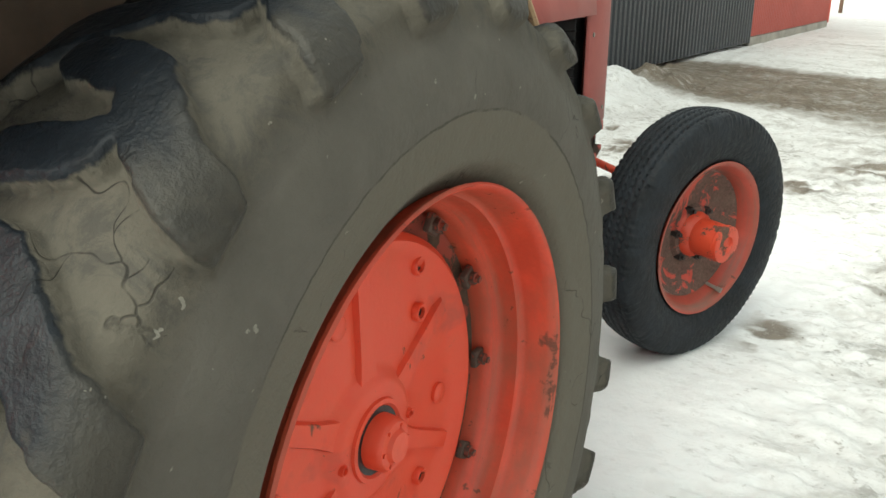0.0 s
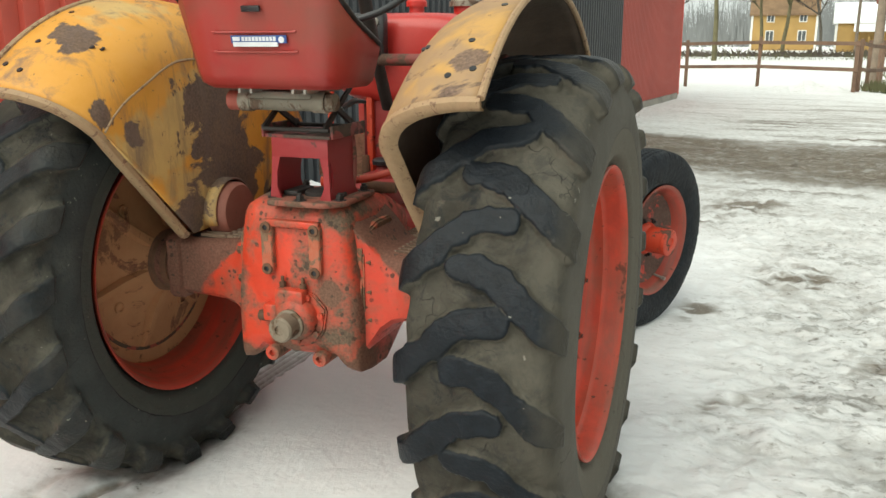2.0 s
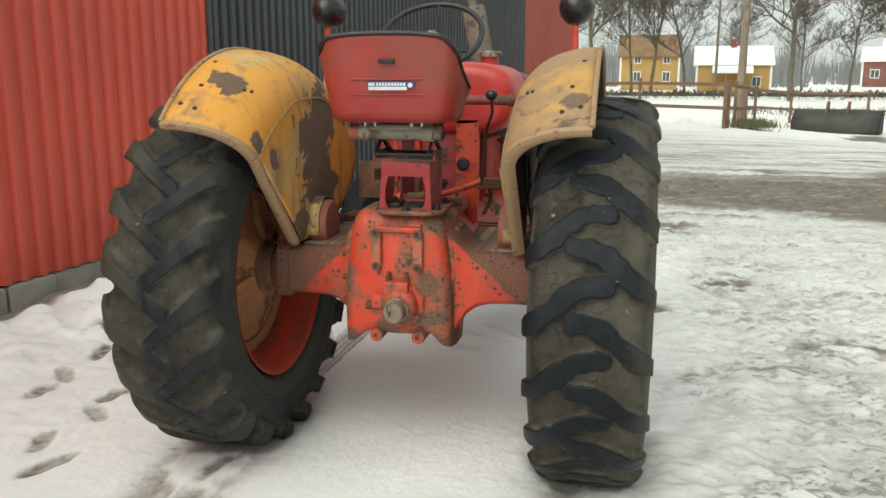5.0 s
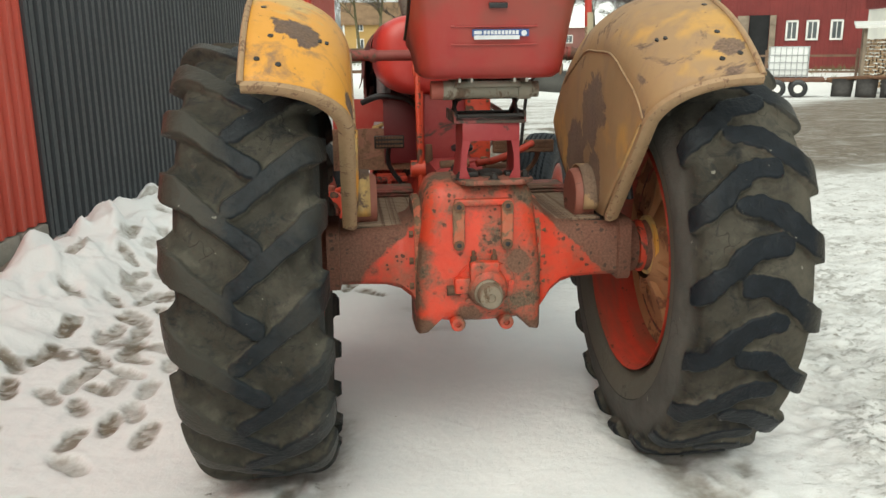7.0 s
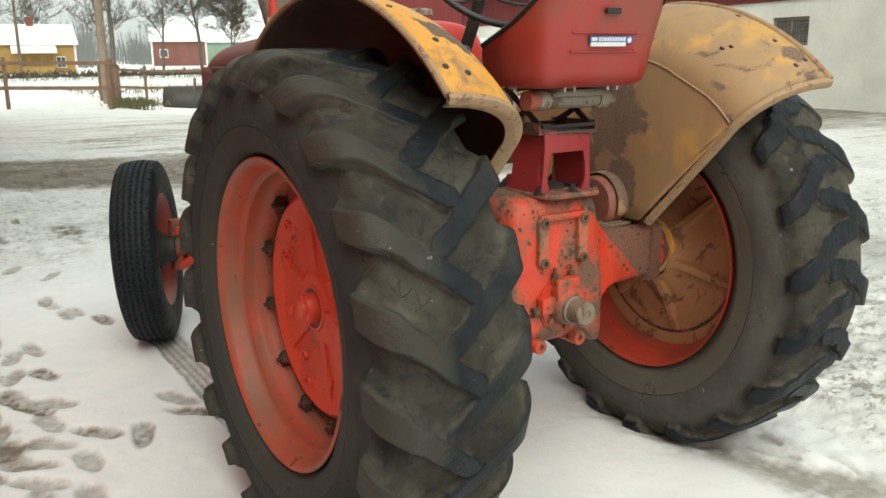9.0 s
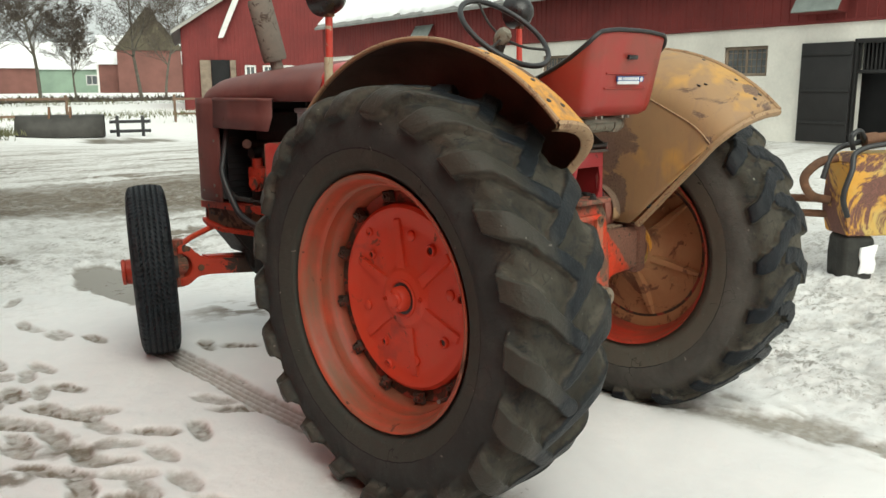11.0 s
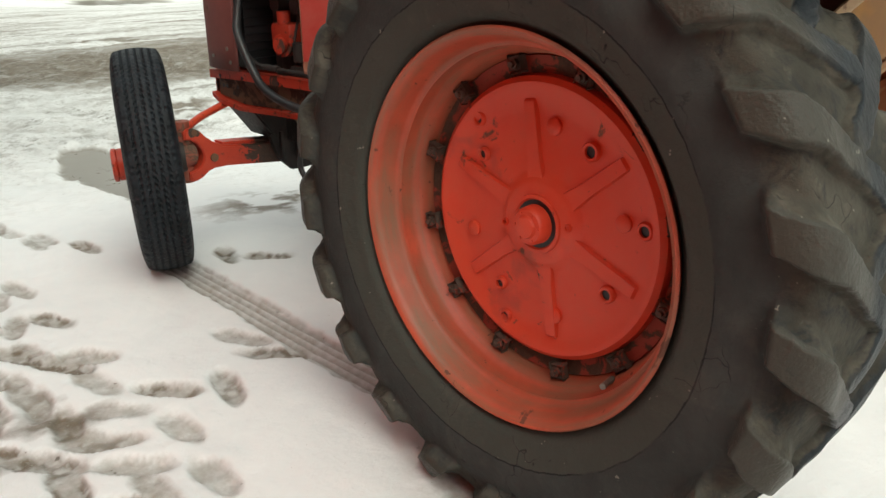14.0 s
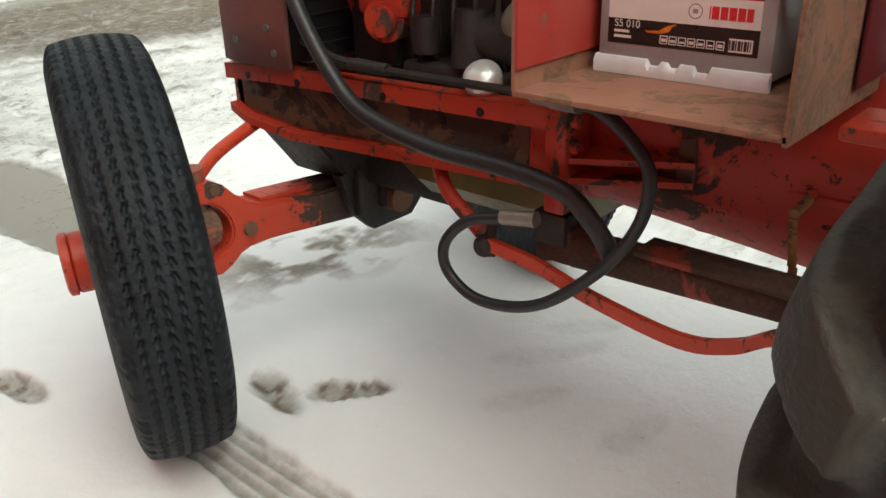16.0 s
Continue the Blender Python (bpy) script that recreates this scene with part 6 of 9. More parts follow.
lathe(bm, [(-0.03, 0.036), (0.03, 0.036), (0.03, 0.0)], 18, Matrix.Translation((-0.185, 0.38, 1.02)))
part("brake_rod", bm, ORANGE, tractor, "orange-red upright brake rod")
bm = bmesh.new()
tube(bm, [(0.24, 0.32, 1.10), (0.262, 0.30, 1.34), (0.298, 0.23, 1.43), (0.300, 0.20, 1.49)], 0.007, 8, 6)
lever = part("gear_lever", bm, GRIME, tractor, "thin gear lever with black knob")
bm = bmesh.new()
bmesh.ops.create_uvsphere(bm, u_segments=16, v_segments=10, radius=0.026, matrix=Matrix.Translation((0.300, 0.20, 1.512)) @ Matrix.Diagonal((1, 1, 0.9, 1)))
part("lever_knob", bm, BLACK, lever)
bm = bmesh.new()
box(bm, (0.055, 0.640, 0.87), (0.168, 0.656, 1.385), 0.004)
plate_ = part("tower_plate", bm, ORANGE, tractor, "orange-red upright plate with bolts")
bm = bmesh.new()
for x in (0.07, 0.154):
    for z in (0.95, 1.06, 1.17, 1.28, 1.36):
        cyl(bm, (x, 0.634, z), (x, 0.642, z), 0.008, seg=6)
pieces("plate_bolt", bm, RUST, plate_)
# black dish, the hole's shade put into its colour
bm = bmesh.new()
lathe(bm, [(0.0, 0.034), (0.010, 0.032), (0.012, 0.022), (0.004, 0.018), (0.004, 0.0)], 24, Matrix.Translation((0.092, 0.640, 1.165)) @ Matrix.Rotation(radians(-90), 4, "Z"))
part("column_hole_shade", bm, BLACK, plate_)
bm = bmesh.new()
lathe(bm, [(1.078, 0.030), (1.086, 0.046), (1.100, 0.048), (1.110, 0.036), (1.113, 0.0)], 20, Matrix.Translation((0.012, 0.45, 0)) @ Matrix.Rotation(radians(-90), 4, "Y"))
part("lever_grip", bm, BLACK, tractor, "flat black knob on the gearbox")
bm = bmesh.new()
for x0_, y0_, z0_, x1_, y1_, z1_, r_ in ((-0.10, 0.30, 1.04, 0.02, 0.30, 1.05, 0.022), (0.06, 0.16, 1.045, 0.18, 0.18, 1.045, 0.024), (-0.12, 0.56, 1.02, -0.12, 0.56, 1.10, 0.018), (0.10, 0.40, 1.03, 0.10, 0.40, 1.06, 0.020)):
    cyl(bm, (x0_, y0_, z0_), (x1_, y1_, z1_), r_, r_ * 0.8, 12)
pieces("shift_rod", bm, RUST, tractor)
bm = bmesh.new()
tube(bm, [(0.118, -0.03, 1.25), (0.125, -0.035, 1.16), (0.118, -0.04, 1.065)], 0.009, 10, 5)
part("hitch_lever", bm, worn("lever_paint", (0.26, 0.06, 0.05), (0.14, 0.07, 0.05), 0.4, 12, 0.6, dust=0.5), tractor, "thin red rod beside the seat post")
bm = bmesh.new()
tube(bm, [(0.505, -0.22, 1.29), (0.515, -0.20, 1.15), (0.545, -0.18, 0.97)], 0.013, 10, 4)
part("mudguard_stay", bm, BLACK, tractor, "thin black mudguard stay")
bm = bmesh.new()
rnd = random.Random(12)
for k in range(7):
    y = 0.95 + 0.07 * k
    tube(bm, [(0.22, y, 1.04 + rnd.uniform(-0.03, 0.03)), (0.30, y - 0.03, 1.16 + rnd.uniform(-0.04, 0.04)), (0.27, y + 0.02, 1.22), (0.20, y + 0.10, 1.26)], 0.0055, 8, 5)
pieces("fuel_pipe", bm, STEEL, tractor)
# pedals
for x0_, x1_, y, drop in ((-0.357, -0.225, 0.60, 0.048), (0.165, 0.300, 0.55, 0.075), (0.312, 0.440, 0.55, 0.075)):
    bm = bmesh.new()
    box(bm, (x0_, y, 1.130 - drop), (x1_, y + 0.02, 1.186 - drop), 0.004)
    tube(bm, [((x0_ + x1_) / 2, y + 0.03, 1.15 - drop), ((x0_ + x1_) / 2, y + 0.10, 1.0), ((x0_ + x1_) / 2 * 0.8, y + 0.15, 0.90)], 0.011, 8, 5)
    pedal = part("pedal", bm, RUST if x0_ > 0 else GRIME, tractor, "ribbed foot pedal")
    bm = bmesh.new()
    for k in range(9):
        for j in range(3):
            xx = x0_ + 0.012 + (x1_ - x0_ - 0.024) * k / 8
            box(bm, (xx - 0.005, y - 0.006, 1.137 - drop + 0.018 * j), (xx + 0.005, y + 0.002, 1.147 - drop + 0.018 * j))
    part("pedal_grip", bm, RUST, pedal)
# cross bar to the mudguards
bm = bmesh.new()
cyl(bm, (-0.52, 0.40, 1.485), (0.52, 0.40, 1.485), 0.022, seg=18)
for x in (-0.46, -0.36, 0.36, 0.46):
    cyl(bm, (x - 0.012, 0.40, 1.485), (x + 0.012, 0.40, 1.485), 0.028, seg=18)
part("cross_bar", bm, worn("bar_paint", (0.22, 0.028, 0.024), (0.10, 0.055, 0.040), 0.5, 6, 0.6, chips=0.15, dust=0.4), tractor, "rusty red cross bar between the mudguards")
# dashboard
bm = bmesh.new()
box(bm, (-0.178, 0.56, 1.465), (-0.030, 0.61, 1.660), 0.012)
dash = part("dashboard", bm, BLACK, tractor, "black instrument panel")
bm = bmesh.new()
for x, z, r in ((-0.145, 1.625, 0.018), (-0.105, 1.625, 0.018), (-0.065, 1.625, 0.016), (-0.135, 1.545, 0.014), (-0.075, 1.50, 0.012)):
    lathe(bm, [(0.0, r), (0.008, r), (0.010, r * 0.8), (0.005, r * 0.76), (0.005, 0.0)], 20, Matrix.Translation((x, 0.560, z)) @ Matrix.Rotation(radians(-90), 4, "Z"))
pieces("gauge", bm, STEEL, dash)
# steering column and wheel
SW = Matrix.Translation((0.02, 0.26, 1.765)) @ Matrix.Rotation(radians(41), 4, "X")
bm = bmesh.new()
tube(bm, [tuple(SW @ Vector((0, 0, -0.01))), (0.015, 0.36, 1.56), (0.0, 0.52, 1.30)], 0.024, 12, 5)
part("steering_column", bm, GRIME, tractor)
bm = bmesh.new()
N = 56
rings = []
for i in range(N):
    a = 2 * math.pi * i / N
    c = Vector((0.225 * math.cos(a), 0.225 * math.sin(a), 0))
    e = c.normalized()
    rings.append([c + 0.0125 * (math.cos(2 * math.pi * k / 10) * e + math.sin(2 * math.pi * k / 10) * Vector((0, 0, 1))) for k in range(10)])
loft(bm, rings + rings[:1], close=True)
bmesh.ops.remove_doubles(bm, verts=bm.verts, dist=0.0005)
swheel = part("steering_wheel", bm, HOSE, tractor, "black three-spoke steering wheel", m=SW)
bm = bmesh.new()
for k in range(3):
    a = radians(120 * k + 90)
    tube(bm, [(0.02 * math.cos(a), 0.02 * math.sin(a), -0.03), (0.12 * math.cos(a), 0.12 * math.sin(a), -0.028), (0.218 * math.cos(a), 0.218 * math.sin(a), 0)], 0.0065, 8, 5)
pieces("spoke", bm, GRIME, swheel)
bm = bmesh.new()
lathe(bm, [(-0.06, 0.03), (-0.03, 0.036), (0.0, 0.034), (0.016, 0.022), (0.020, 0.0)], 20, Matrix.Rotation(radians(-90), 4, "Y"))
part("boss", bm, BARE, swheel)

# work lamps on stalks ----------------------------------------------
for s in (-1, 1):
    bm = bmesh.new()
    tube(bm, [(s * 0.625, 0.70, 1.60), (s * 0.62, 0.70, 1.80), (s * 0.62, 0.70, 1.855)], 0.016, 12, 4)
    lamp = part("lamp_stalk", bm, worn("stalk_paint", (0.52, 0.05, 0.035), (0.45, 0.40, 0.30), 0.25, 8, 0.5), tractor, "red lamp stalk")
    bm = bmesh.new()
    tube(bm, [(s * 0.635, 0.70, 1.40), (s * 0.628, 0.70, 1.66)], 0.019, 12, 3)
    part("stalk_foot", bm, worn("foot_paint", (0.45, 0.40, 0.28), (0.2, 0.12, 0.07), 0.35, 9, 0.6), lamp, "cream stalk foot with chipped paint")
    bm = bmesh.new()
    lathe(bm, [(-0.075, 0.0), (-0.073, 0.022), (-0.06, 0.048), (-0.035, 0.070), (0.0, 0.080), (0.035, 0.082), (0.05, 0.084), (0.056, 0.078), (0.058, 0.06), (0.060, 0.0)], 32,
          Matrix.Translation((s * 0.62, 0.70, 1.915)) @ Matrix.Rotation(radians(90), 4, "Z"))
    part("lamp_shell", bm, plain("lamp_black", (0.016, 0.015, 0.016), 0.4, 14, 0.32, 0, 0.1, 90, 0.002), lamp, "round black lamp housing")
    bm = bmesh.new()
    box(bm, (s * 0.62 - 0.018, 0.68, 1.828), (s * 0.62 + 0.018, 0.715, 1.85), 0.004)
    part("lamp_bracket", bm, RUST, lamp)

# bonnet, tank and nose ---------------------------------------------
def hood_section(y, w, ztop, zlow, round_=0.20, k=9):
    pts = [(-w, y, zlow)]
    pts += [(-w + round_ - round_ * math.cos(math.pi / 2 * i / k), y, ztop - 0.03 - round_ * 0.62 + round_ * 0.62 * math.sin(math.pi / 2 * i / k)) for i in range(k + 1)]
    pts += [(0, y, ztop)]
    return pts + [(-x, yy, z) for x, yy, z in pts[-2::-1]]


bm = bmesh.new()
rows = [hood_section(y, w, z, zl) for y, w, z, zl in ((1.17, 0.345, 1.675, 1.46), (1.30, 0.348, 1.678, 1.46), (1.70, 0.352, 1.665, 1.46), (2.10, 0.354, 1.640, 1.455), (2.28, 0.352, 1.622, 1.45), (2.38, 0.345, 1.595, 1.44), (2.45, 0.335, 1.55, 1.43), (2.485, 0.32, 1.48, 1.42))]
loft(bm, rows)
bonnet = part("bonnet", bm, BONNET_BROWN, tractor, "faded brown-red bonnet", 40, solid=0.004)
for s in (-1, 1):
    bm = bmesh.new()
    loft(bm, [[(s * 0.352, y, 1.475), (s * 0.372, y, 1.470), (s * 0.374, y, 1.462), (s * 0.368, y, 1.452), (s * (0.366 + 0.004), y, 1.38), (s * (0.372 + fl_), y - 0.004, 1.30)] for y, fl_ in ((1.58, 0.03), (1.75, 0.02), (2.0, 0.012), (2.22, 0.006))])
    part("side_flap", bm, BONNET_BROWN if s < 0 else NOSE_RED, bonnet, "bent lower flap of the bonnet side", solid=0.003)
    bm = bmesh.new()
    loft(bm, [[(s * 0.345, 2.20, z), (s * 0.356, 2.215, z), (s * 0.358, 2.42, z), (s * 0.345, 2.475, z), (s * 0.30, 2.505, z), (s * 0.20, 2.515, z)] for z in (0.852, 0.95, 1.2, 1.43, 1.47)])
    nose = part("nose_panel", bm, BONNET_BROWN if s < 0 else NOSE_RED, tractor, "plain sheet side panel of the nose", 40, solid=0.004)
    bm = bmesh.new()
    for y, z in ((2.25, 1.22), (2.27, 0.95), (2.25, 0.89), (2.40, 0.91)):
        cyl(bm, (s * 0.355, y, z), (s * 0.3615, y, z), 0.009, seg=12)
    pieces("panel_screw", bm, STEEL, nose)
bm = bmesh.new()
box(bm, (-0.20, 2.47, 0.83), (0.20, 2.50, 1.48), 0.01)
for k in range(11):
    box(bm, (-0.19 + 0.036 * k, 2.495, 0.88), (-0.178 + 0.036 * k, 2.512, 1.44))
part("grille", bm, GRIME, tractor, "dark radiator grille")
bm = bmesh.new()
rows = []
for y, k in ((0.640, 0.50), (0.643, 0.66), (0.650, 0.78), (0.662, 0.87), (0.682, 0.94), (0.71, 0.98), (0.75, 1.0), (0.95, 1.0), (1.185, 1.0)):
    ring = []
    for i_ in range(40):
        a = 2 * math.pi * i_ / 40
        ca, sa = math.cos(a), math.sin(a)
        ring.append((0.336 * (k * 0.55 + 0.45 if k < 1 else 1) * math.copysign(abs(ca) ** 0.55, ca), y, 1.482 + 0.182 * (k * 0.7 + 0.3 if k < 1 else 1) * math.copysign(abs(sa) ** 0.62, sa)))
    rows.append(ring)
vs = loft(bm, rows, close=True)
bm.faces.new(vs[0])
bm.faces.new(vs[-1])
tank = part("fuel_tank", bm, TANK_RED, tractor, "glossy red fuel tank behind the bonnet", 45)
bm = bmesh.new()
tube(bm, [(-0.342, 0.72, 1.46), (-0.346, 0.9, 1.465), (-0.346, 1.16, 1.465)], 0.005, 6, 3)
tube(bm, [(0.342, 0.72, 1.46), (0.346, 0.9, 1.465), (0.346, 1.16, 1.465)], 0.005, 6, 3)
pieces("tank_bead", bm, TANK_RED, tank)
for x, y, r, mat_, nm in ((0.17, 0.95, 0.052, TANK_RED, "filler_neck"), (-0.02, 0.88, 0.035, TANK_RED, "filler_neck")):
    bm = bmesh.new()
    lathe(bm, [(1.62, r * 0.9), (1.70, r * 0.9), (1.70, 0.0)], 24, Matrix.Translation((x, y, 0)) @ Matrix.Rotation(radians(-90), 4, "Y"))
    neck = part(nm, bm, mat_, tank)
    bm = bmesh.new()
    lathe(bm, [(1.692, r * 1.25), (1.712, r * 1.25), (1.722, r * 1.0), (1.726, 0.0)], 24, Matrix.Translation((x, y, 0)) @ Matrix.Rotation(radians(-90), 4, "Y"))
    part("filler_cap", bm, BARE if x > 0 else TANK_RED, neck)

# muffler leaning back a little
MUF = Matrix.Translation((-0.035, 2.02, 1.63)) @ Matrix.Rotation(radians(-12), 4, "Y") @ Matrix.Rotation(radians(-5), 4, "X")
bm = bmesh.new()
lathe(bm, [(0.055, 0.0), (0.055, 0.062), (0.07, 0.068), (0.40, 0.068), (0.415, 0.062), (0.415, 0.0)], 28, Matrix.Rotation(radians(-90), 4, "Y") @ Matrix.Diagonal((1, 0.85, 1.1, 1)))
muffler = part("muffler", bm, MUFFLER, tractor, "flaking grey-brown muffler standing on the bonnet", m=MUF)
bm = bmesh.new()
cyl(bm, (0, 0, -0.06), (0, 0, 0.06), 0.036, seg=18)
cyl(bm, (0, 0, 0.40), (0, 0, 0.85), 0.030, seg=18)
pieces("exhaust_pipe", bm, MUFFLER, muffler)

# engine ------------------------------------------------------------
bm = bmesh.new()
box(bm, (-0.17, 1.46, 0.70), (0.17, 2.18, 1.22), 0.03)
box(bm, (-0.14, 1.50, 1.20), (0.14, 2.15, 1.40), 0.03)
for k in range(4):
    cyl(bm, (-0.24, 1.58 + 0.15 * k, 1.15), (-0.15, 1.58 + 0.15 * k, 1.15), 0.035, seg=14)
    box(bm, (-0.20, 1.54 + 0.15 * k, 0.86), (-0.16, 1.62 + 0.15 * k, 1.06), 0.01)
part("engine", bm, GRIME, tractor, "dark oily engine block")
bm = bmesh.new()
box(bm, (-0.30, 2.20, 0.86), (0.30, 2.30, 1.44), 0.01)
radiator = part("radiator", bm, BLACK, tractor)
bm = bmesh.new()
for k in range(14):
    box(bm, (-0.305, 2.190, 0.90 + 0.037 * k), (0.305, 2.199, 0.905 + 0.037 * k))
pieces("fin", bm, BLACK, radiator)
bm = bmesh.new()
box(bm, (-0.135, 1.0, 0.96), (0.16, 1.48, 1.27), 0.03)
part("bell_housing", bm, GEAR_RED, tractor)
bm = bmesh.new()
lathe(bm, [(0.0, 0.0), (0.0, 0.10), (0.01, 0.112), (0.03, 0.112), (0.05, 0.09), (0.06, 0.05), (0.10, 0.045), (0.10, 0.0)], 28, Matrix.Translation((-0.09, 2.10, 1.02)) @ Matrix.Rotation(radians(200), 4, "Z"))
cyl(bm, (-0.16, 2.0, 0.98), (-0.26, 1.96, 0.98), 0.055, 0.05, 20)
cyl(bm, (-0.26, 1.96, 0.98), (-0.28, 1.955, 0.98), 0.035, seg=18)
part("water_pump", bm, FRAME_RED, tractor, "orange-red fan pulley and pump")
bm = bmesh.new()
cyl(bm, (-0.26, 2.04, 1.205), (-0.245, 2.06, 1.205), 0.026, seg=20)
part("pressure_gauge", bm, STEEL, tractor, "small round dial")
bm = bmesh.new()
cyl(bm, (-0.275, 1.42, 1.27), (-0.275, 1.42, 1.40), 0.034, seg=20)
cyl(bm, (-0.275, 1.32, 1.27), (-0.275, 1.32, 1.40), 0.034, seg=20)
box(bm, (-0.31, 1.28, 1.40), (-0.24, 1.46, 1.425), 0.006)
part("fuel_filter", bm, plain("filter_grey", (0.26, 0.27, 0.28), 0.3, 18, 0.4, 0.2, 0.1), tractor, "twin grey fuel filter bowls")
bm = bmesh.new()
box(bm, (-0.29, 1.36, 1.25), (-0.20, 1.385, 1.46), 0.004)
part("filter_bracket", bm, GRIME, tractor)
bm = bmesh.new()
lathe(bm, [(0.0, 0.0), (0.0, 0.052), (0.01, 0.058), (0.10, 0.058), (0.115, 0.050), (0.13, 0.03), (0.14, 0.0)], 26, Matrix.Translation((0.24, 1.74, 1.16)) @ Matrix.Rotation(radians(-60), 4, "Z"))
for k in range(10):
    a = 2 * math.pi * k / 10
    box(bm, (-0.004, 0.032, -0.004), (0.012, 0.05, 0.004), 0.0, Matrix.Translation((0.24, 1.74, 1.16)) @ Matrix.Rotation(radians(-60), 4, "Z") @ Matrix.Rotation(a, 4, "X"))
part("dynamo", bm, STEEL, tractor, "dull aluminium dynamo")
bm = bmesh.new()
box(bm, (0.18, 1.50, 0.80), (0.27, 1.75, 0.98), 0.02)
cyl(bm, (0.25, 1.62, 1.0), (0.25, 1.62, 1.12), 0.03, seg=14)
cyl(bm, (0.25, 1.52, 0.95), (0.25, 1.52, 1.22), 0.022, seg=12)
for k in range(6):
    tube(bm, [(0.26, 1.50 + 0.04 * k, 0.96), (0.285, 1.52 + 0.04 * k, 1.10 + 0.02 * k), (0.20, 1.60 + 0.06 * k, 1.24)], 0.006, 6, 5)
    tube(bm, [(-0.22, 1.55 + 0.07 * k, 0.86), (-0.25, 1.58 + 0.06 * k, 0.98), (-0.18, 1.62 + 0.06 * k, 1.14)], 0.006, 6, 5)
pieces("injection_pump", bm, GRIME, tractor)
bm = bmesh.new()
box(bm, (-0.27, 1.60, 0.855), (-0.17, 1.90, 0.90), 0.012)
cyl(bm, (-0.24, 1.72, 0.90), (-0.23, 1.72, 1.02), 0.045, 0.04, 18)
cyl(bm, (-0.25, 1.84, 0.92), (-0.25, 1.84, 1.0), 0.03, seg=14)
cyl(bm, (-0.21, 1.52, 0.96), (-0.21, 1.72, 0.96), 0.055, seg=20)
part("starter_motor", bm, GRIME, tractor)
bm = bmesh.new()
lathe(bm, [(-0.09, 0.0), (-0.09, 0.040), (-0.08, 0.048), (0.05, 0.048), (0.06, 0.042), (0.075, 0.03), (0.075, 0.0)], 24, Matrix.Translation((-0.225, 1.56, 1.00)) @ Matrix.Rotation(radians(80), 4, "Z"))
part("dynamo", bm, BARE, tractor, "dull grey-brown dynamo")
bm = bmesh.new()
box(bm, (-0.26, 1.90, 0.985), (-0.17, 2.05, 1.075), 0.018)
cyl(bm, (-0.235, 1.97, 1.07), (-0.235, 1.97, 1.125), 0.030, seg=16)
part("pump_body", bm, FRAME_RED, tractor, "red cast pump body")
bm = bmesh.new()
box(bm, (-0.255, 1.46, 0.865), (-0.165, 1.60, 0.90), 0.01)
part("sump_flange", bm, GEAR_RED, tractor)
bm = bmesh.new()
tube(bm, [(-0.27, 1.50, 0.87), (-0.30, 1.49, 0.93), (-0.285, 1.47, 1.0), (-0.22, 1.44, 1.05)], 0.005, 6, 6)
part("wire", bm, BLACK, tractor)
bm = bmesh.new()
lathe(bm, [(0.036, 0.0), (0.034, 0.022), (0.026, 0.037), (0.018, 0.042), (0.0, 0.042), (-0.03, 0.038)], 24, Matrix.Translation((-0.285, 1.650, 0.886)) @ Matrix.Rotation(radians(205), 4, "Z") @ Matrix.Rotation(radians(-42), 4, "Y"))
part("fuel_strainer", bm, plain("bright_cap", (0.72, 0.72, 0.70), 0.15, 9, 0.34, 0.4, 0.0), tractor, "small shiny metal cup")

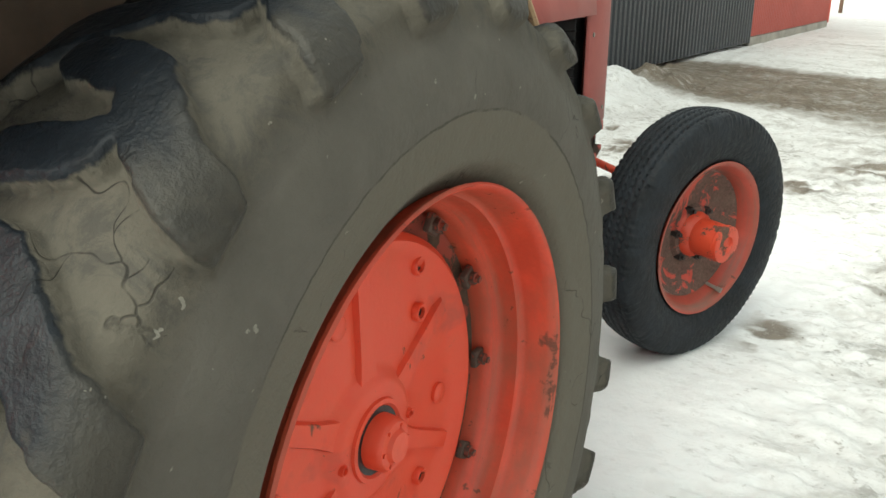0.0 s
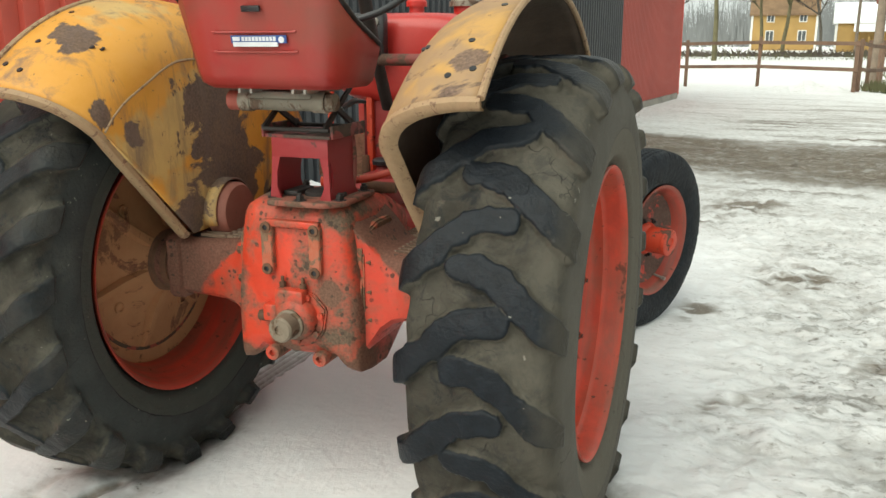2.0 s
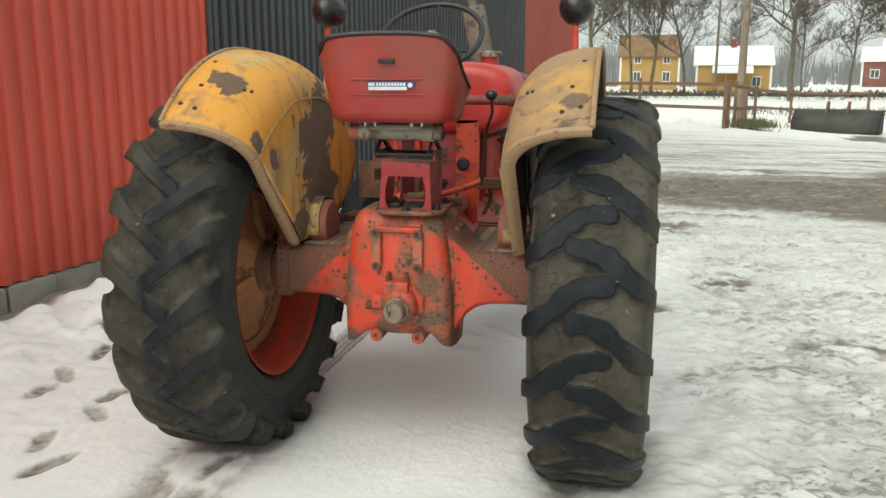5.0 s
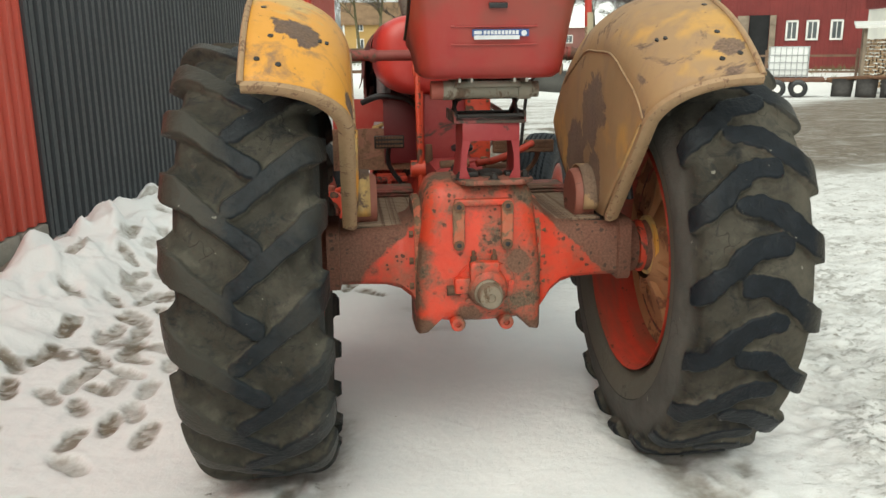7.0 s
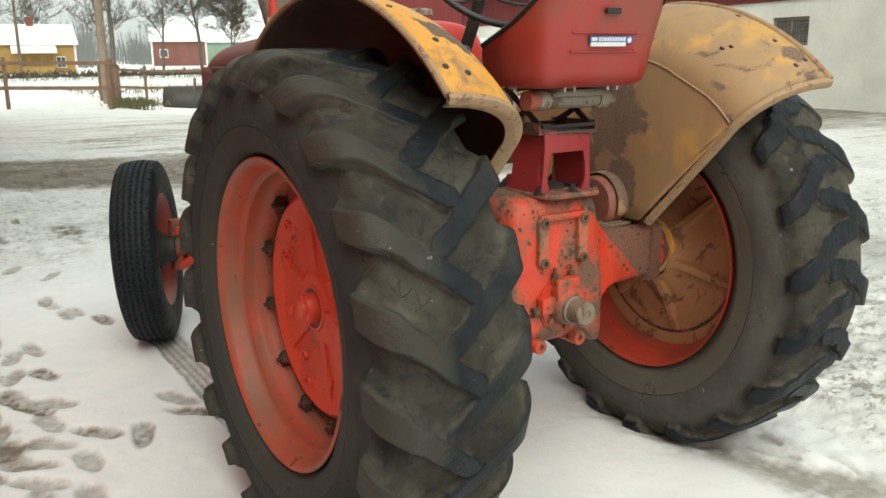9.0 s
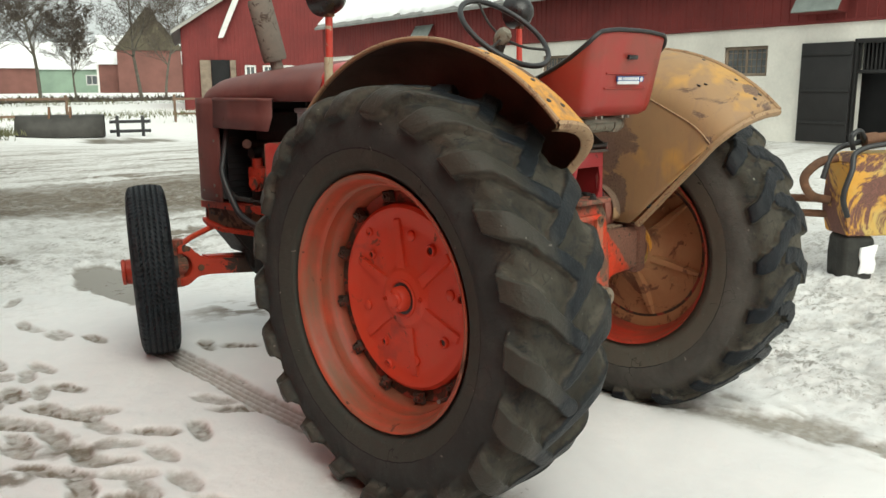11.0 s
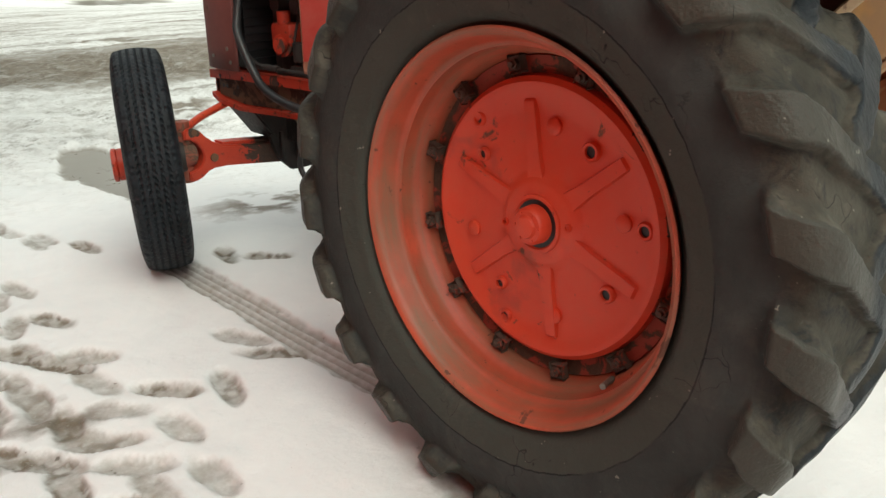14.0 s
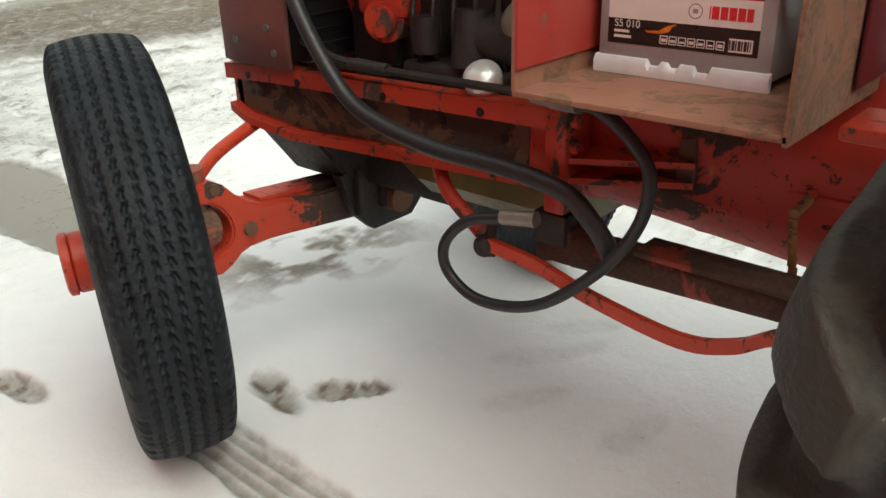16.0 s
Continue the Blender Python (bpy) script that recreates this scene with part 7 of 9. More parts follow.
# frame rails and front axle ----------------------------------------
for s in (-1, 1):
    bm = bmesh.new()
    top = [(1.45, 0.868), (2.30, 0.846), (2.50, 0.835)]
    low = [(2.50, 0.705), (2.44, 0.678), (2.25, 0.662), (2.0, 0.676), (1.45, 0.702)]
    prism(bm, top + low, "x", s * 0.285, s * 0.300)
    prism(bm, top + [(y, z - 0.040) for y, z in top[::-1]], "x", s * 0.296, s * 0.335)
    prism(bm, low + [(y, z + 0.022) for y, z in low[::-1]], "x", s * 0.296, s * 0.332)
    rail = part("frame_rail", bm, FRAME_RED, tractor, "red frame rail with dark oily web")
    bm = bmesh.new()
    prism(bm, [(1.52, 0.728), (1.52, 0.822), (2.30, 0.802), (2.47, 0.792), (2.47, 0.715), (2.25, 0.690), (2.0, 0.702)], "x", s * 0.3005, s * 0.3025)
    part("rail_web", bm, worn("oily_brown_web", (0.125, 0.068, 0.036), (0.040, 0.027, 0.021), 0.52, 4.5, 0.5, chips=0.10, dust=0.5, dust_col=(0.060, 0.036, 0.024)), rail)
    # rail holes: flat black discs carry the shade of openings
    bm = bmesh.new()
    for y, z in ((1.58, 0.78), (1.75, 0.79), (2.05, 0.775), (2.30, 0.765), (2.40, 0.76), (2.43, 0.76), (2.34, 0.73)):
        cyl(bm, (s * 0.295, y, z), (s * 0.304, y, z), 0.010, seg=12)
    for y in (1.62, 1.9, 2.2, 2.4):
        cyl(bm, (s * 0.32, y, 0.840 - 0.03 * (y - 1.5)), (s * 0.3365, y, 0.840 - 0.03 * (y - 1.5)), 0.010, seg=12)
    pieces("rail_hole_shade", bm, BLACK, rail)
    bm = bmesh.new()
    box(bm, (s * 0.25 if s > 0 else -0.345, 1.405, 0.66), (s * 0.345 if s > 0 else -0.25, 1.455, 0.890), 0.008)
    for z in (0.735, 0.775):
        prism(bm, [(s * 0.22, 1.41), (s * 0.335, 1.41), (s * 0.22, 1.20)], "z", z - 0.008, z + 0.004)
    for z in (0.70, 0.80, 0.85):
        cyl(bm, (s * 0.32, 1.41, z), (s * 0.32, 1.39, z), 0.014, seg=6)
    part("engine_bracket", bm, FRAME_RED, tractor, "red ribbed bracket bolted to the rail")
    bm = bmesh.new()
    upper = [(0.001, 0.476), (0.25, 0.488), (0.34, 0.498), (0.43, 0.512), (0.475, 0.532), (0.512, 0.562), (0.545, 0.598), (0.575, 0.613), (0.605, 0.613), (0.622, 0.600)]
    jaw = [(0.622, 0.566), (0.590, 0.560), (0.560, 0.538), (0.541, 0.508), (0.534, 0.480), (0.538, 0.455), (0.556, 0.430), (0.585, 0.416), (0.612, 0.412)]
    lower = [(0.612, 0.372), (0.580, 0.366), (0.545, 0.380), (0.515, 0.402), (0.485, 0.411), (0.42, 0.411), (0.353, 0.404), (0.20, 0.385), (0.001, 0.362)]
    prism(bm, [(s * x, z) for x, z in upper + jaw + lower], "y", 2.262, 2.372)
    bmesh.ops.recalc_face_normals(bm, faces=bm.faces)
    rims = [e for e in bm.edges if abs(e.verts[0].co.y - e.verts[1].co.y) < 1e-5]
    bmesh.ops.bevel(bm, geom=rims, offset=0.006, segments=2, affect="EDGES")
    prism(bm, [(s * x, z) for x, z in ((0.10, 0.474), (0.30, 0.492), (0.42, 0.512), (0.42, 0.520), (0.28, 0.508), (0.10, 0.492))], "y", 2.295, 2.368)
    axle = part("front_axle_arm", bm, AXLE_PAINT, tractor, "orange-red front axle beam with oily brown middle")
    bm = bmesh.new()
    cyl(bm, (s * 0.605, 2.318, 0.36), (s * 0.605, 2.318, 0.645), 0.038, seg=20)
    lathe(bm, [(s * -0.068, 0.0), (s * -0.068, 0.040), (s * -0.055, 0.056), (s * -0.02, 0.060), (s * 0.05, 0.060)], 24, Matrix.Translation((s * 0.625, 2.312, 0.488)))
    part("king_pin", bm, worn("knuckle_paint", (0.30, 0.060, 0.034), (0.11, 0.06, 0.04), 0.45, 14, 0.6, chips=0.18, dust=0.5), axle, "red-brown steering knuckle")
    bm = bmesh.new()
    cyl(bm, (s * 0.485, 2.268, 0.463), (s * 0.485, 2.252, 0.463), 0.021, 0.019, 10)
    cyl(bm, (s * 0.572, 2.268, 0.592), (s * 0.572, 2.259, 0.592), 0.016, 0.014, 12)
    pieces("boss", bm, RUST, axle)
    bm = bmesh.new()
    tube(bm, [(s * 0.575, 2.34, 0.600), (s * 0.45, 2.41, 0.632), (s * 0.24, 2.45, 0.685)], 0.018, 12, 5)
    part("track_rod", bm, ORANGE, tractor)
bm = bmesh.new()
prism(bm, [(-0.29, 0.67), (0.29, 0.67), (0.16, 0.50), (-0.16, 0.50)], "y", 2.22, 2.46)
bmesh.ops.bevel(bm, geom=list(bm.edges), offset=0.01, segments=2, affect="EDGES")
box(bm, (-0.10, 1.85, 0.48), (0.10, 2.25, 0.62), 0.02)
saddle = part("axle_saddle", bm, GRIME, tractor, "dark axle pivot casting")
bm = bmesh.new()
prism(bm, [(-0.20, 0.53), (0.20, 0.53), (0.15, 0.40), (0.08, 0.335), (-0.08, 0.335), (-0.15, 0.40)], "y", 2.225, 2.255)
part("pivot_plate", bm, GRIME, saddle)
bm = bmesh.new()
for x in (-0.14, -0.05, 0.05, 0.14):
    box(bm, (x - 0.009, 2.205, 0.40), (x + 0.009, 2.235, 0.54), 0.004)
pieces("rib", bm, GRIME, saddle)
bm = bmesh.new()
cyl(bm, (0, 2.18, 0.42), (0, 2.40, 0.42), 0.045, seg=20)
part("pivot_pin", bm, RUST, saddle)
bm = bmesh.new()
box(bm, (-0.30, 2.47, 0.70), (0.30, 2.52, 0.83), 0.008)
box(bm, (-0.26, 2.49, 0.67), (0.26, 2.53, 0.72), 0.008)
part("front_cross_member", bm, FRAME_RED, tractor)
bm = bmesh.new()
rows = []
for y, w, z0, z1 in ((1.47, 0.17, 0.56, 0.70), (1.60, 0.18, 0.53, 0.70), (1.95, 0.18, 0.53, 0.70), (2.10, 0.16, 0.60, 0.70)):
    rows.append([(-w, y, z1), (-w, y, z0 + 0.05), (-w + 0.05, y, z0), (w - 0.05, y, z0), (w, y, z0 + 0.05), (w, y, z1)])
vs = loft(bm, rows, close=True)
bm.faces.new(vs[0][::-1])
bm.faces.new(vs[-1])
part("sump", bm, plain("oily_olive", (0.13, 0.10, 0.03), 0.4, 6, 0.4, 0, 0.3, 50, 0.004), tractor, "oily olive-coloured sump")

# steering cylinder, drag link and hoses ----------------------------
bm = bmesh.new()
cyl(bm, (-0.30, 0.80, 0.605), (-0.30, 1.38, 0.582), 0.040, seg=18)
cyl(bm, (-0.30, 0.80, 0.605), (-0.30, 0.84, 0.602), 0.040, seg=18)
cyl(bm, (-0.30, 1.31, 0.585), (-0.30, 1.40, 0.580), 0.040, seg=18)
box(bm, (-0.335, 1.39, 0.55), (-0.265, 1.48, 0.63), 0.01)
box(bm, (-0.345, 0.80, 0.62), (-0.26, 1.25, 0.632), 0.003)
part("steering_cylinder", bm, worn("cylinder_paint", (0.30, 0.045, 0.03), (0.060, 0.040, 0.030), 0.62, 7, 0.55, chips=0.14, dust=0.4, dust_col=(0.14, 0.08, 0.05)), tractor, "red and black steering cylinder")
bm = bmesh.new()
loft(bm, [[(x - 0.008, y, z - 0.014), (x + 0.008, y, z - 0.014), (x + 0.008, y, z + 0.014), (x - 0.008, y, z + 0.014)] for x, y, z in
          [tuple(p) for p in spline([(-0.37, 1.57, 0.567), (-0.37, 1.447, 0.553), (-0.37, 1.312, 0.519), (-0.37, 1.132, 0.495), (-0.37, 1.028, 0.520), (-0.37, 0.93, 0.575), (-0.36, 0.70, 0.62)], 6)]], close=True)
part("drag_link", bm, ORANGE, tractor, "bent orange drag link")
bm = bmesh.new()
cyl(bm, (-0.37, 1.575, 0.54), (-0.35, 1.575, 0.60), 0.018, 0.013, 14)
bmesh.ops.create_uvsphere(bm, u_segments=14, v_segments=8, radius=0.025, matrix=Matrix.Translation((-0.37, 1.582, 0.560)))
part("ball_joint", bm, GRIME, tractor)
bm = bmesh.new()
box(bm, (-0.345, 1.40, 0.59), (-0.295, 1.48, 0.66), 0.008)
part("valve_block", bm, GRIME, tractor)
bm = bmesh.new()
tube(bm, [(-0.27, 1.80, 0.69), (-0.33, 1.72, 0.645), (-0.36, 1.60, 0.585)], 0.017, 10, 5)
part("steering_arm", bm, FRAME_RED, tractor)
bm = bmesh.new()
tube(bm, [(-0.30, 2.19, 1.28), (-0.35, 2.165, 1.10), (-0.38, 2.12, 1.02), (-0.38, 2.03, 0.886), (-0.38, 1.926, 0.80), (-0.38, 1.722, 0.755), (-0.38, 1.513, 0.748), (-0.38, 1.38, 0.728), (-0.378, 1.315, 0.677), (-0.36, 1.29, 0.625), (-0.32, 1.31, 0.595)], 0.019, 12, 8)
part("hose", bm, HOSE, tractor, "thick black hydraulic hose")
bm = bmesh.new()
tube(bm, [(-0.385, 1.36, 0.905), (-0.40, 1.305, 0.904), (-0.40, 1.247, 0.868), (-0.40, 1.20, 0.807), (-0.40, 1.213, 0.71), (-0.40, 1.286, 0.60), (-0.40, 1.424, 0.482), (-0.40, 1.571, 0.445), (-0.40, 1.66, 0.486), (-0.40, 1.668, 0.553), (-0.40, 1.60, 0.622), (-0.39, 1.483, 0.655)], 0.0125, 12, 8)
part("hose", bm, HOSE, tractor, "thin black looped hose")
bm = bmesh.new()
tube(bm, [(-0.345, 2.12, 0.91), (-0.345, 1.95, 0.893), (-0.345, 1.70, 0.893), (-0.355, 1.47, 0.898)], 0.009, 8, 5)
cyl(bm, (-0.345, 1.97, 0.895), (-0.345, 1.87, 0.893), 0.014, seg=10)
tube(bm, [(-0.30, 2.20, 0.92), (-0.33, 2.06, 0.89), (-0.345, 1.96, 0.895)], 0.014, 10, 5)
part("brake_pipe", bm, GRIME, tractor)
bm = bmesh.new()
cyl(bm, (-0.355, 1.475, 0.898), (-0.37, 1.42, 0.90), 0.017, seg=6)
cyl(bm, (-0.37, 1.42, 0.90), (-0.388, 1.35, 0.905), 0.0185, seg=16)
part("hose_fitting", bm, STEEL, tractor)
bm = bmesh.new()
cyl(bm, (-0.39, 1.52, 0.648), (-0.385, 1.44, 0.66), 0.0165, seg=12)
part("hose_fitting", bm, STEEL, tractor)
bm = bmesh.new()
prism(bm, [(0.64, 0.60), (0.70, 0.60), (0.72, 0.94), (0.62, 0.94)], "x", -0.30, -0.285)
box(bm, (-0.34, 0.80, 0.90), (-0.20, 0.93, 0.925), 0.006)
part("step_bracket", bm, FRAME_RED, tractor)

# battery box and battery --------------------------------------------
bm = bmesh.new()
box(bm, (-0.545, 0.935, 0.945), (-0.14, 1.385, 0.955), 0.001)
BOX_PAINT = worn("battery_box_paint", (0.30, 0.13, 0.085), (0.20, 0.105, 0.065), 0.4, 8, 0.6, chips=0.06, dust=0.45, dust_col=(0.30, 0.19, 0.12))
tray = part("battery_box", bm, BOX_PAINT, tractor, "open sheet-steel battery box")
for lo, hi in (((-0.545, 1.379, 0.955), (-0.14, 1.386, 1.25)), ((-0.545, 0.934, 0.940), (-0.14, 0.941, 1.14)), ((-0.147, 0.94, 0.955), (-0.14, 1.38, 1.20))):
    bm = bmesh.new()
    box(bm, lo, hi)
    part("side_plate", bm, BOX_PAINT, tray)
bm = bmesh.new()
prism(bm, [(-0.15, 0.990), (-0.547, 0.990)] + arc(-0.527, 1.235, 0.020, 180, 90, 5) + [(-0.15, 1.255)], "y", 1.373, 1.378)
part("box_front", bm, worn("end_plate_paint", (0.40, 0.030, 0.024), (0.19, 0.09, 0.06), 0.22, 5, 0.5, chips=0.05, dust=0.45, dust_col=(0.24, 0.11, 0.08)), tractor, "red end plate of the battery box")
bm = bmesh.new()
box(bm, (-0.30, 0.922, 0.972), (-0.145, 0.930, 1.278), 0.003)
part("bulkhead", bm, worn("bulkhead_paint", (0.150, 0.014, 0.018), (0.07, 0.035, 0.03), 0.10, 4, 0.45, chips=0.04, dust=0.3, dust_col=(0.12, 0.045, 0.04)), tractor, "plain maroon sheet panel behind the pedals")
bm = bmesh.new()
tube(bm, [(-0.40, 0.93, 1.262), (-0.33, 0.90, 1.292), (-0.25, 0.90, 1.292), (-0.17, 0.90, 1.27), (-0.12, 0.82, 1.20)], 0.014, 10, 6)
part("hose", bm, HOSE, tractor, "black hose along the panel's top")
battery = thing("battery", "grey car battery with white and black label in a steel box", "battery", Matrix.Translation((-0.243, 1.20, 0.956)))
GREY_PLASTIC = plain("grey_battery_plastic", (0.33, 0.33, 0.34), 0.12, 14, 0.4, 0, 0.08, 150, 0.001)
bm = bmesh.new()
box(bm, (-0.0865, -0.155, 0.012), (0.0865, 0.155, 0.150), 0.006)
box(bm, (-0.090, -0.158, 0.150), (0.090, 0.158, 0.180), 0.006)
part("case", bm, GREY_PLASTIC, battery)
bm = bmesh.new()
loft(bm, [[(-0.097, y, 0.0), (-0.097, y, 0.020 - d), (-0.0915, y, 0.028 - d), (-0.084, y, 0.030 - d), (-0.084, y, 0.0)] for y, d in
          ((-0.157, 0), (-0.06, 0), (-0.055, 0.012), (-0.035, 0.012), (-0.03, 0.002), (-0.005, 0.002), (0.0, 0.010), (0.012, 0.010), (0.018, 0.002), (0.03, 0.002), (0.036, 0.010), (0.05, 0.010), (0.056, 0), (0.157, 0))], close=True)
PALE_PLASTIC = plain("pale_battery_plastic", (0.62, 0.62, 0.63), 0.1, 14, 0.4, 0, 0.05)
part("base_ledge", bm, PALE_PLASTIC, battery)
bm = bmesh.new()
loft(bm, [[(0.084, y, 0.0), (0.084, y, 0.03), (0.095, y, 0.02), (0.095, y, 0.0)] for y in (-0.157, 0.157)], close=True)
part("base_ledge", bm, PALE_PLASTIC, battery)
L_BLACK = plain("label_black", (0.012, 0.012, 0.013), 0.2, 20, 0.35, 0, 0)
L_WHITE = plain("label_white", (0.72, 0.70, 0.67), 0.06, 20, 0.35, 0, 0)
L_RED = plain("label_red", (0.62, 0.02, 0.03), 0.06, 20, 0.35, 0, 0)
L_FLAME = plain("label_flame", (0.75, 0.20, 0.02), 0.5, 60, 0.35, 0, 0)


def on_label(name, y0, y1, z0, z1, lift, material):
    b = bmesh.new()
    box(b, (-0.0866 - lift, y0, z0), (-0.0860, y1, z1))
    return part(name, b, material, battery)


on_label("label", -0.131, 0.136, 0.051, 0.147, 0.0006, L_BLACK)
on_label("label_band", -0.131, 0.136, 0.093, 0.137, 0.0010, L_WHITE)
on_label("label_edge", -0.131, 0.136, 0.137, 0.1385, 0.0010, L_RED)
on_label("barcode_panel", -0.122, -0.083, 0.0560, 0.0775, 0.0010, L_WHITE)
for k in range(11):
    on_label("bar", -0.119 + 0.0033 * k, -0.1175 + 0.0033 * k + 0.0008 * (k % 3), 0.059, 0.0745, 0.0013, L_BLACK)
for k in range(7):
    y = 0.030 - 0.0165 * k
    b = bmesh.new()
    for a0, a1, c0, c1 in ((-0.007, 0.007, 0.057, 0.0585), (-0.007, 0.007, 0.0695, 0.071), (-0.007, -0.0055, 0.057, 0.071), (0.0055, 0.007, 0.057, 0.071), (-0.004, 0.004, 0.061, 0.066 - 0.001 * (k % 3))):
        box(b, (-0.0877, y + a0, c0), (-0.0860, y + a1, c1))
    part("pictogram", b, L_WHITE, battery)
b = bmesh.new()
prism(b, [(0.066, 0.076), (0.04, 0.078), (0.022, 0.088), (0.008, 0.091), (0.018, 0.084), (0.02, 0.078), (0.036, 0.073), (0.06, 0.073)], "x", -0.0876, -0.0862)
part("flame", b, L_FLAME, battery)
FACE = Matrix.Rotation(radians(-90), 4, "Z") @ Matrix.Rotation(radians(90), 4, "X")
lettering("lettering", "S5 010", 0.0180, L_WHITE, battery, Matrix.Translation((-0.0874, 0.124, 0.079)) @ FACE)
for k in range(2):
    on_label("text_line", 0.095 - 0.004 * k, 0.124, 0.0695 - 0.009 * k, 0.0742 - 0.009 * k, 0.0010, L_WHITE)
on_label("brand_block", -0.118, -0.046, 0.1045, 0.1245, 0.0014, L_RED)
for k in range(5):
    on_label("brand_gap", -0.1072 + 0.0143 * k, -0.1055 + 0.0143 * k, 0.104, 0.125, 0.0017, L_WHITE)
b = bmesh.new()
lathe(b, [(-0.0868, 0.0125), (-0.0877, 0.0125), (-0.0877, 0.0105), (-0.0868, 0.0105)], 24, Matrix.Translation((0, -0.022, 0.1145)))
box(b, (-0.0877, -0.0265, 0.111), (-0.086, -0.0175, 0.118))
part("brand_mark", b, plain("label_grey", (0.25, 0.24, 0.24), 0.1, 20, 0.4, 0, 0), battery)
b = bmesh.new()
cyl(b, (-0.03, -0.12, 0.178), (-0.03, -0.12, 0.198), 0.010, 0.009, 14)
cyl(b, (-0.03, 0.12, 0.178), (-0.03, 0.12, 0.198), 0.010, 0.009, 14)
part("terminal", b, STEEL, battery)
b = bmesh.new()
tube(b, [(-0.05, -0.13, 0.19), (-0.09, -0.165, 0.175), (-0.10, -0.20, 0.165), (-0.07, -0.24, 0.175)], 0.013, 10, 6)
bmesh.ops.create_icosphere(b, subdivisions=2, radius=0.022, matrix=Matrix.Translation((-0.088, -0.17, 0.178)) @ Matrix.Diagonal((1, 1.5, 0.7, 1)))
part("corroded_clamp", b, worn("corroded_yellow", (0.45, 0.30, 0.12), (0.20, 0.12, 0.07), 0.45, 20, 0.8), battery, "corroded yellowish cable clamp")


# ---------------------------------------------------------------- sheds and yard
WALL_RED_ANGLE = math.atan2(WALL_DIR.x, WALL_DIR.y)
SHED = Matrix.Translation((WALL_A.x, WALL_A.y, 0)) @ Matrix.Rotation(-WALL_RED_ANGLE, 4, "Z")    # local y runs along the front, x into the yard


def ribbed_sheet(y0, y1, z0, z1, pitch, depth, flat=0.30, x=0.0):
    """Trapezoid sheet standing in the plane x, ribs upright."""
    b = bmesh.new()
    prof, y = [], y0
    while y < y1 - 0.001:
        for f, d in ((0.0, 0.0), (0.5 - flat / 2 - 0.10, 0.0), (0.5 - flat / 2, depth), (0.5 + flat / 2, depth), (0.5 + flat / 2 + 0.10, 0.0)):
            if y + f * pitch < y1:
                prof.append((x + d, y + f * pitch))
        y += pitch
    prof.append((x, y1))
    loft(b, [[(px, py, z0) for px, py in prof], [(px, py, z1) for px, py in prof]])
    back_ = [b.verts.new(p) for p in ((x - 0.12, y0, z0), (x - 0.12, y1, z0), (x - 0.12, y1, z1), (x - 0.12, y0, z1))]
    b.faces.new(back_)
    return b


shed = thing("shed", "long low shed with red and black corrugated sheet walls", "shed", SHED)
H = 4.5
part("red_wall_sheet", ribbed_sheet(-9.0, 3.75, 0.20, H, 0.160, 0.034, 0.26), WALL_RED, shed, "red corrugated sheet wall", 20)
part("black_wall_sheet", ribbed_sheet(3.80, 15.7, 0.06, H, 0.145, 0.036, 0.46, 0.02), WALL_BLACK, shed, "black corrugated sheet door", 20)
# the far end's red is paled to carry the haze in its colour
part("red_end_sheet", ribbed_sheet(15.72, 21.6, 0.16, H, 0.115, 0.022, 0.30, 0.03), plain("hazed_red_sheet", (0.40, 0.088, 0.070), 0.12, 0.6, 0.55, 0, 0.04, 30, 0.002), shed, "red sheet wall end", 20)
b = bmesh.new()
for y in (3.775, 9.55, 15.71):
    box(b, (0.0, y - 0.028, 0.05), (0.062, y + 0.028, H), 0.004)
pieces("door_post", b, WALL_BLACK, shed)
b = bmesh.new()
box(b, (-0.10, 21.6, 0.1), (0.06, 21.66, H))
box(b, (-6.0, 21.55, 0.1), (-0.10, 21.64, H))
part("corner_trim", b, WALL_RED, shed)
b = bmesh.new()
rnd = random.Random(2)
y = -9.0
while y < 3.7:
    w = rnd.uniform(0.35, 0.6)
    box(b, (-0.10, y + 0.01, -0.1), (0.035 + rnd.uniform(-0.02, 0.02), min(y + w, 3.75) - 0.01, 0.19), 0.02)
    y += w
box(b, (-0.10, 15.75, -0.1), (0.05, 21.6, 0.15), 0.02)
pieces("footing_stone", b, CONCRETE, shed, "weathered stone footing")
b = bmesh.new()
prism(b, [(-7.2, H - 0.05), (0.12, H - 0.05), (0.12, H + 0.05), (-3.4, H + 1.1), (-7.2, H + 0.10)], "y", -9.2, 21.8)
part("roof", b, plain("shed_roof_snow", (0.75, 0.76, 0.78), 0.08, 1.0, 0.8, 0, 0.2, 8, 0.02), shed, "snow-covered shed roof")
b = bmesh.new()
box(b, (-7.0, -9.0, 0), (-6.9, 21.6, H))
box(b, (-7.0, -9.1, 0), (-0.1, -9.0, H))
part("rear_wall", b, WALL_RED, shed)

# barn ----------------------------------------------------------------
BARN_RED = plain("barn_red_boards", (0.165, 0.022, 0.020), 0.22, 0.7, 0.75, 0, 0.1, 20, 0.005)
PLASTER = plain("stained_white_plaster", (0.76, 0.74, 0.68), 0.16, 0.5, 0.85, 0, 0.2, 12, 0.01)
ROOF_SNOW = plain("roof_snow", (0.80, 0.81, 0.82), 0.06, 0.4, 0.85, 0, 0.25, 3, 0.05)
ETERNIT = plain("grey_roof_sheet", (0.22, 0.22, 0.21), 0.25, 1.2, 0.8, 0, 0.2, 14, 0.01)
TIMBER = plain("grey_weathered_wood", (0.22, 0.17, 0.125), 0.3, 3.0, 0.8, 0, 0.3, 30, 0.006)
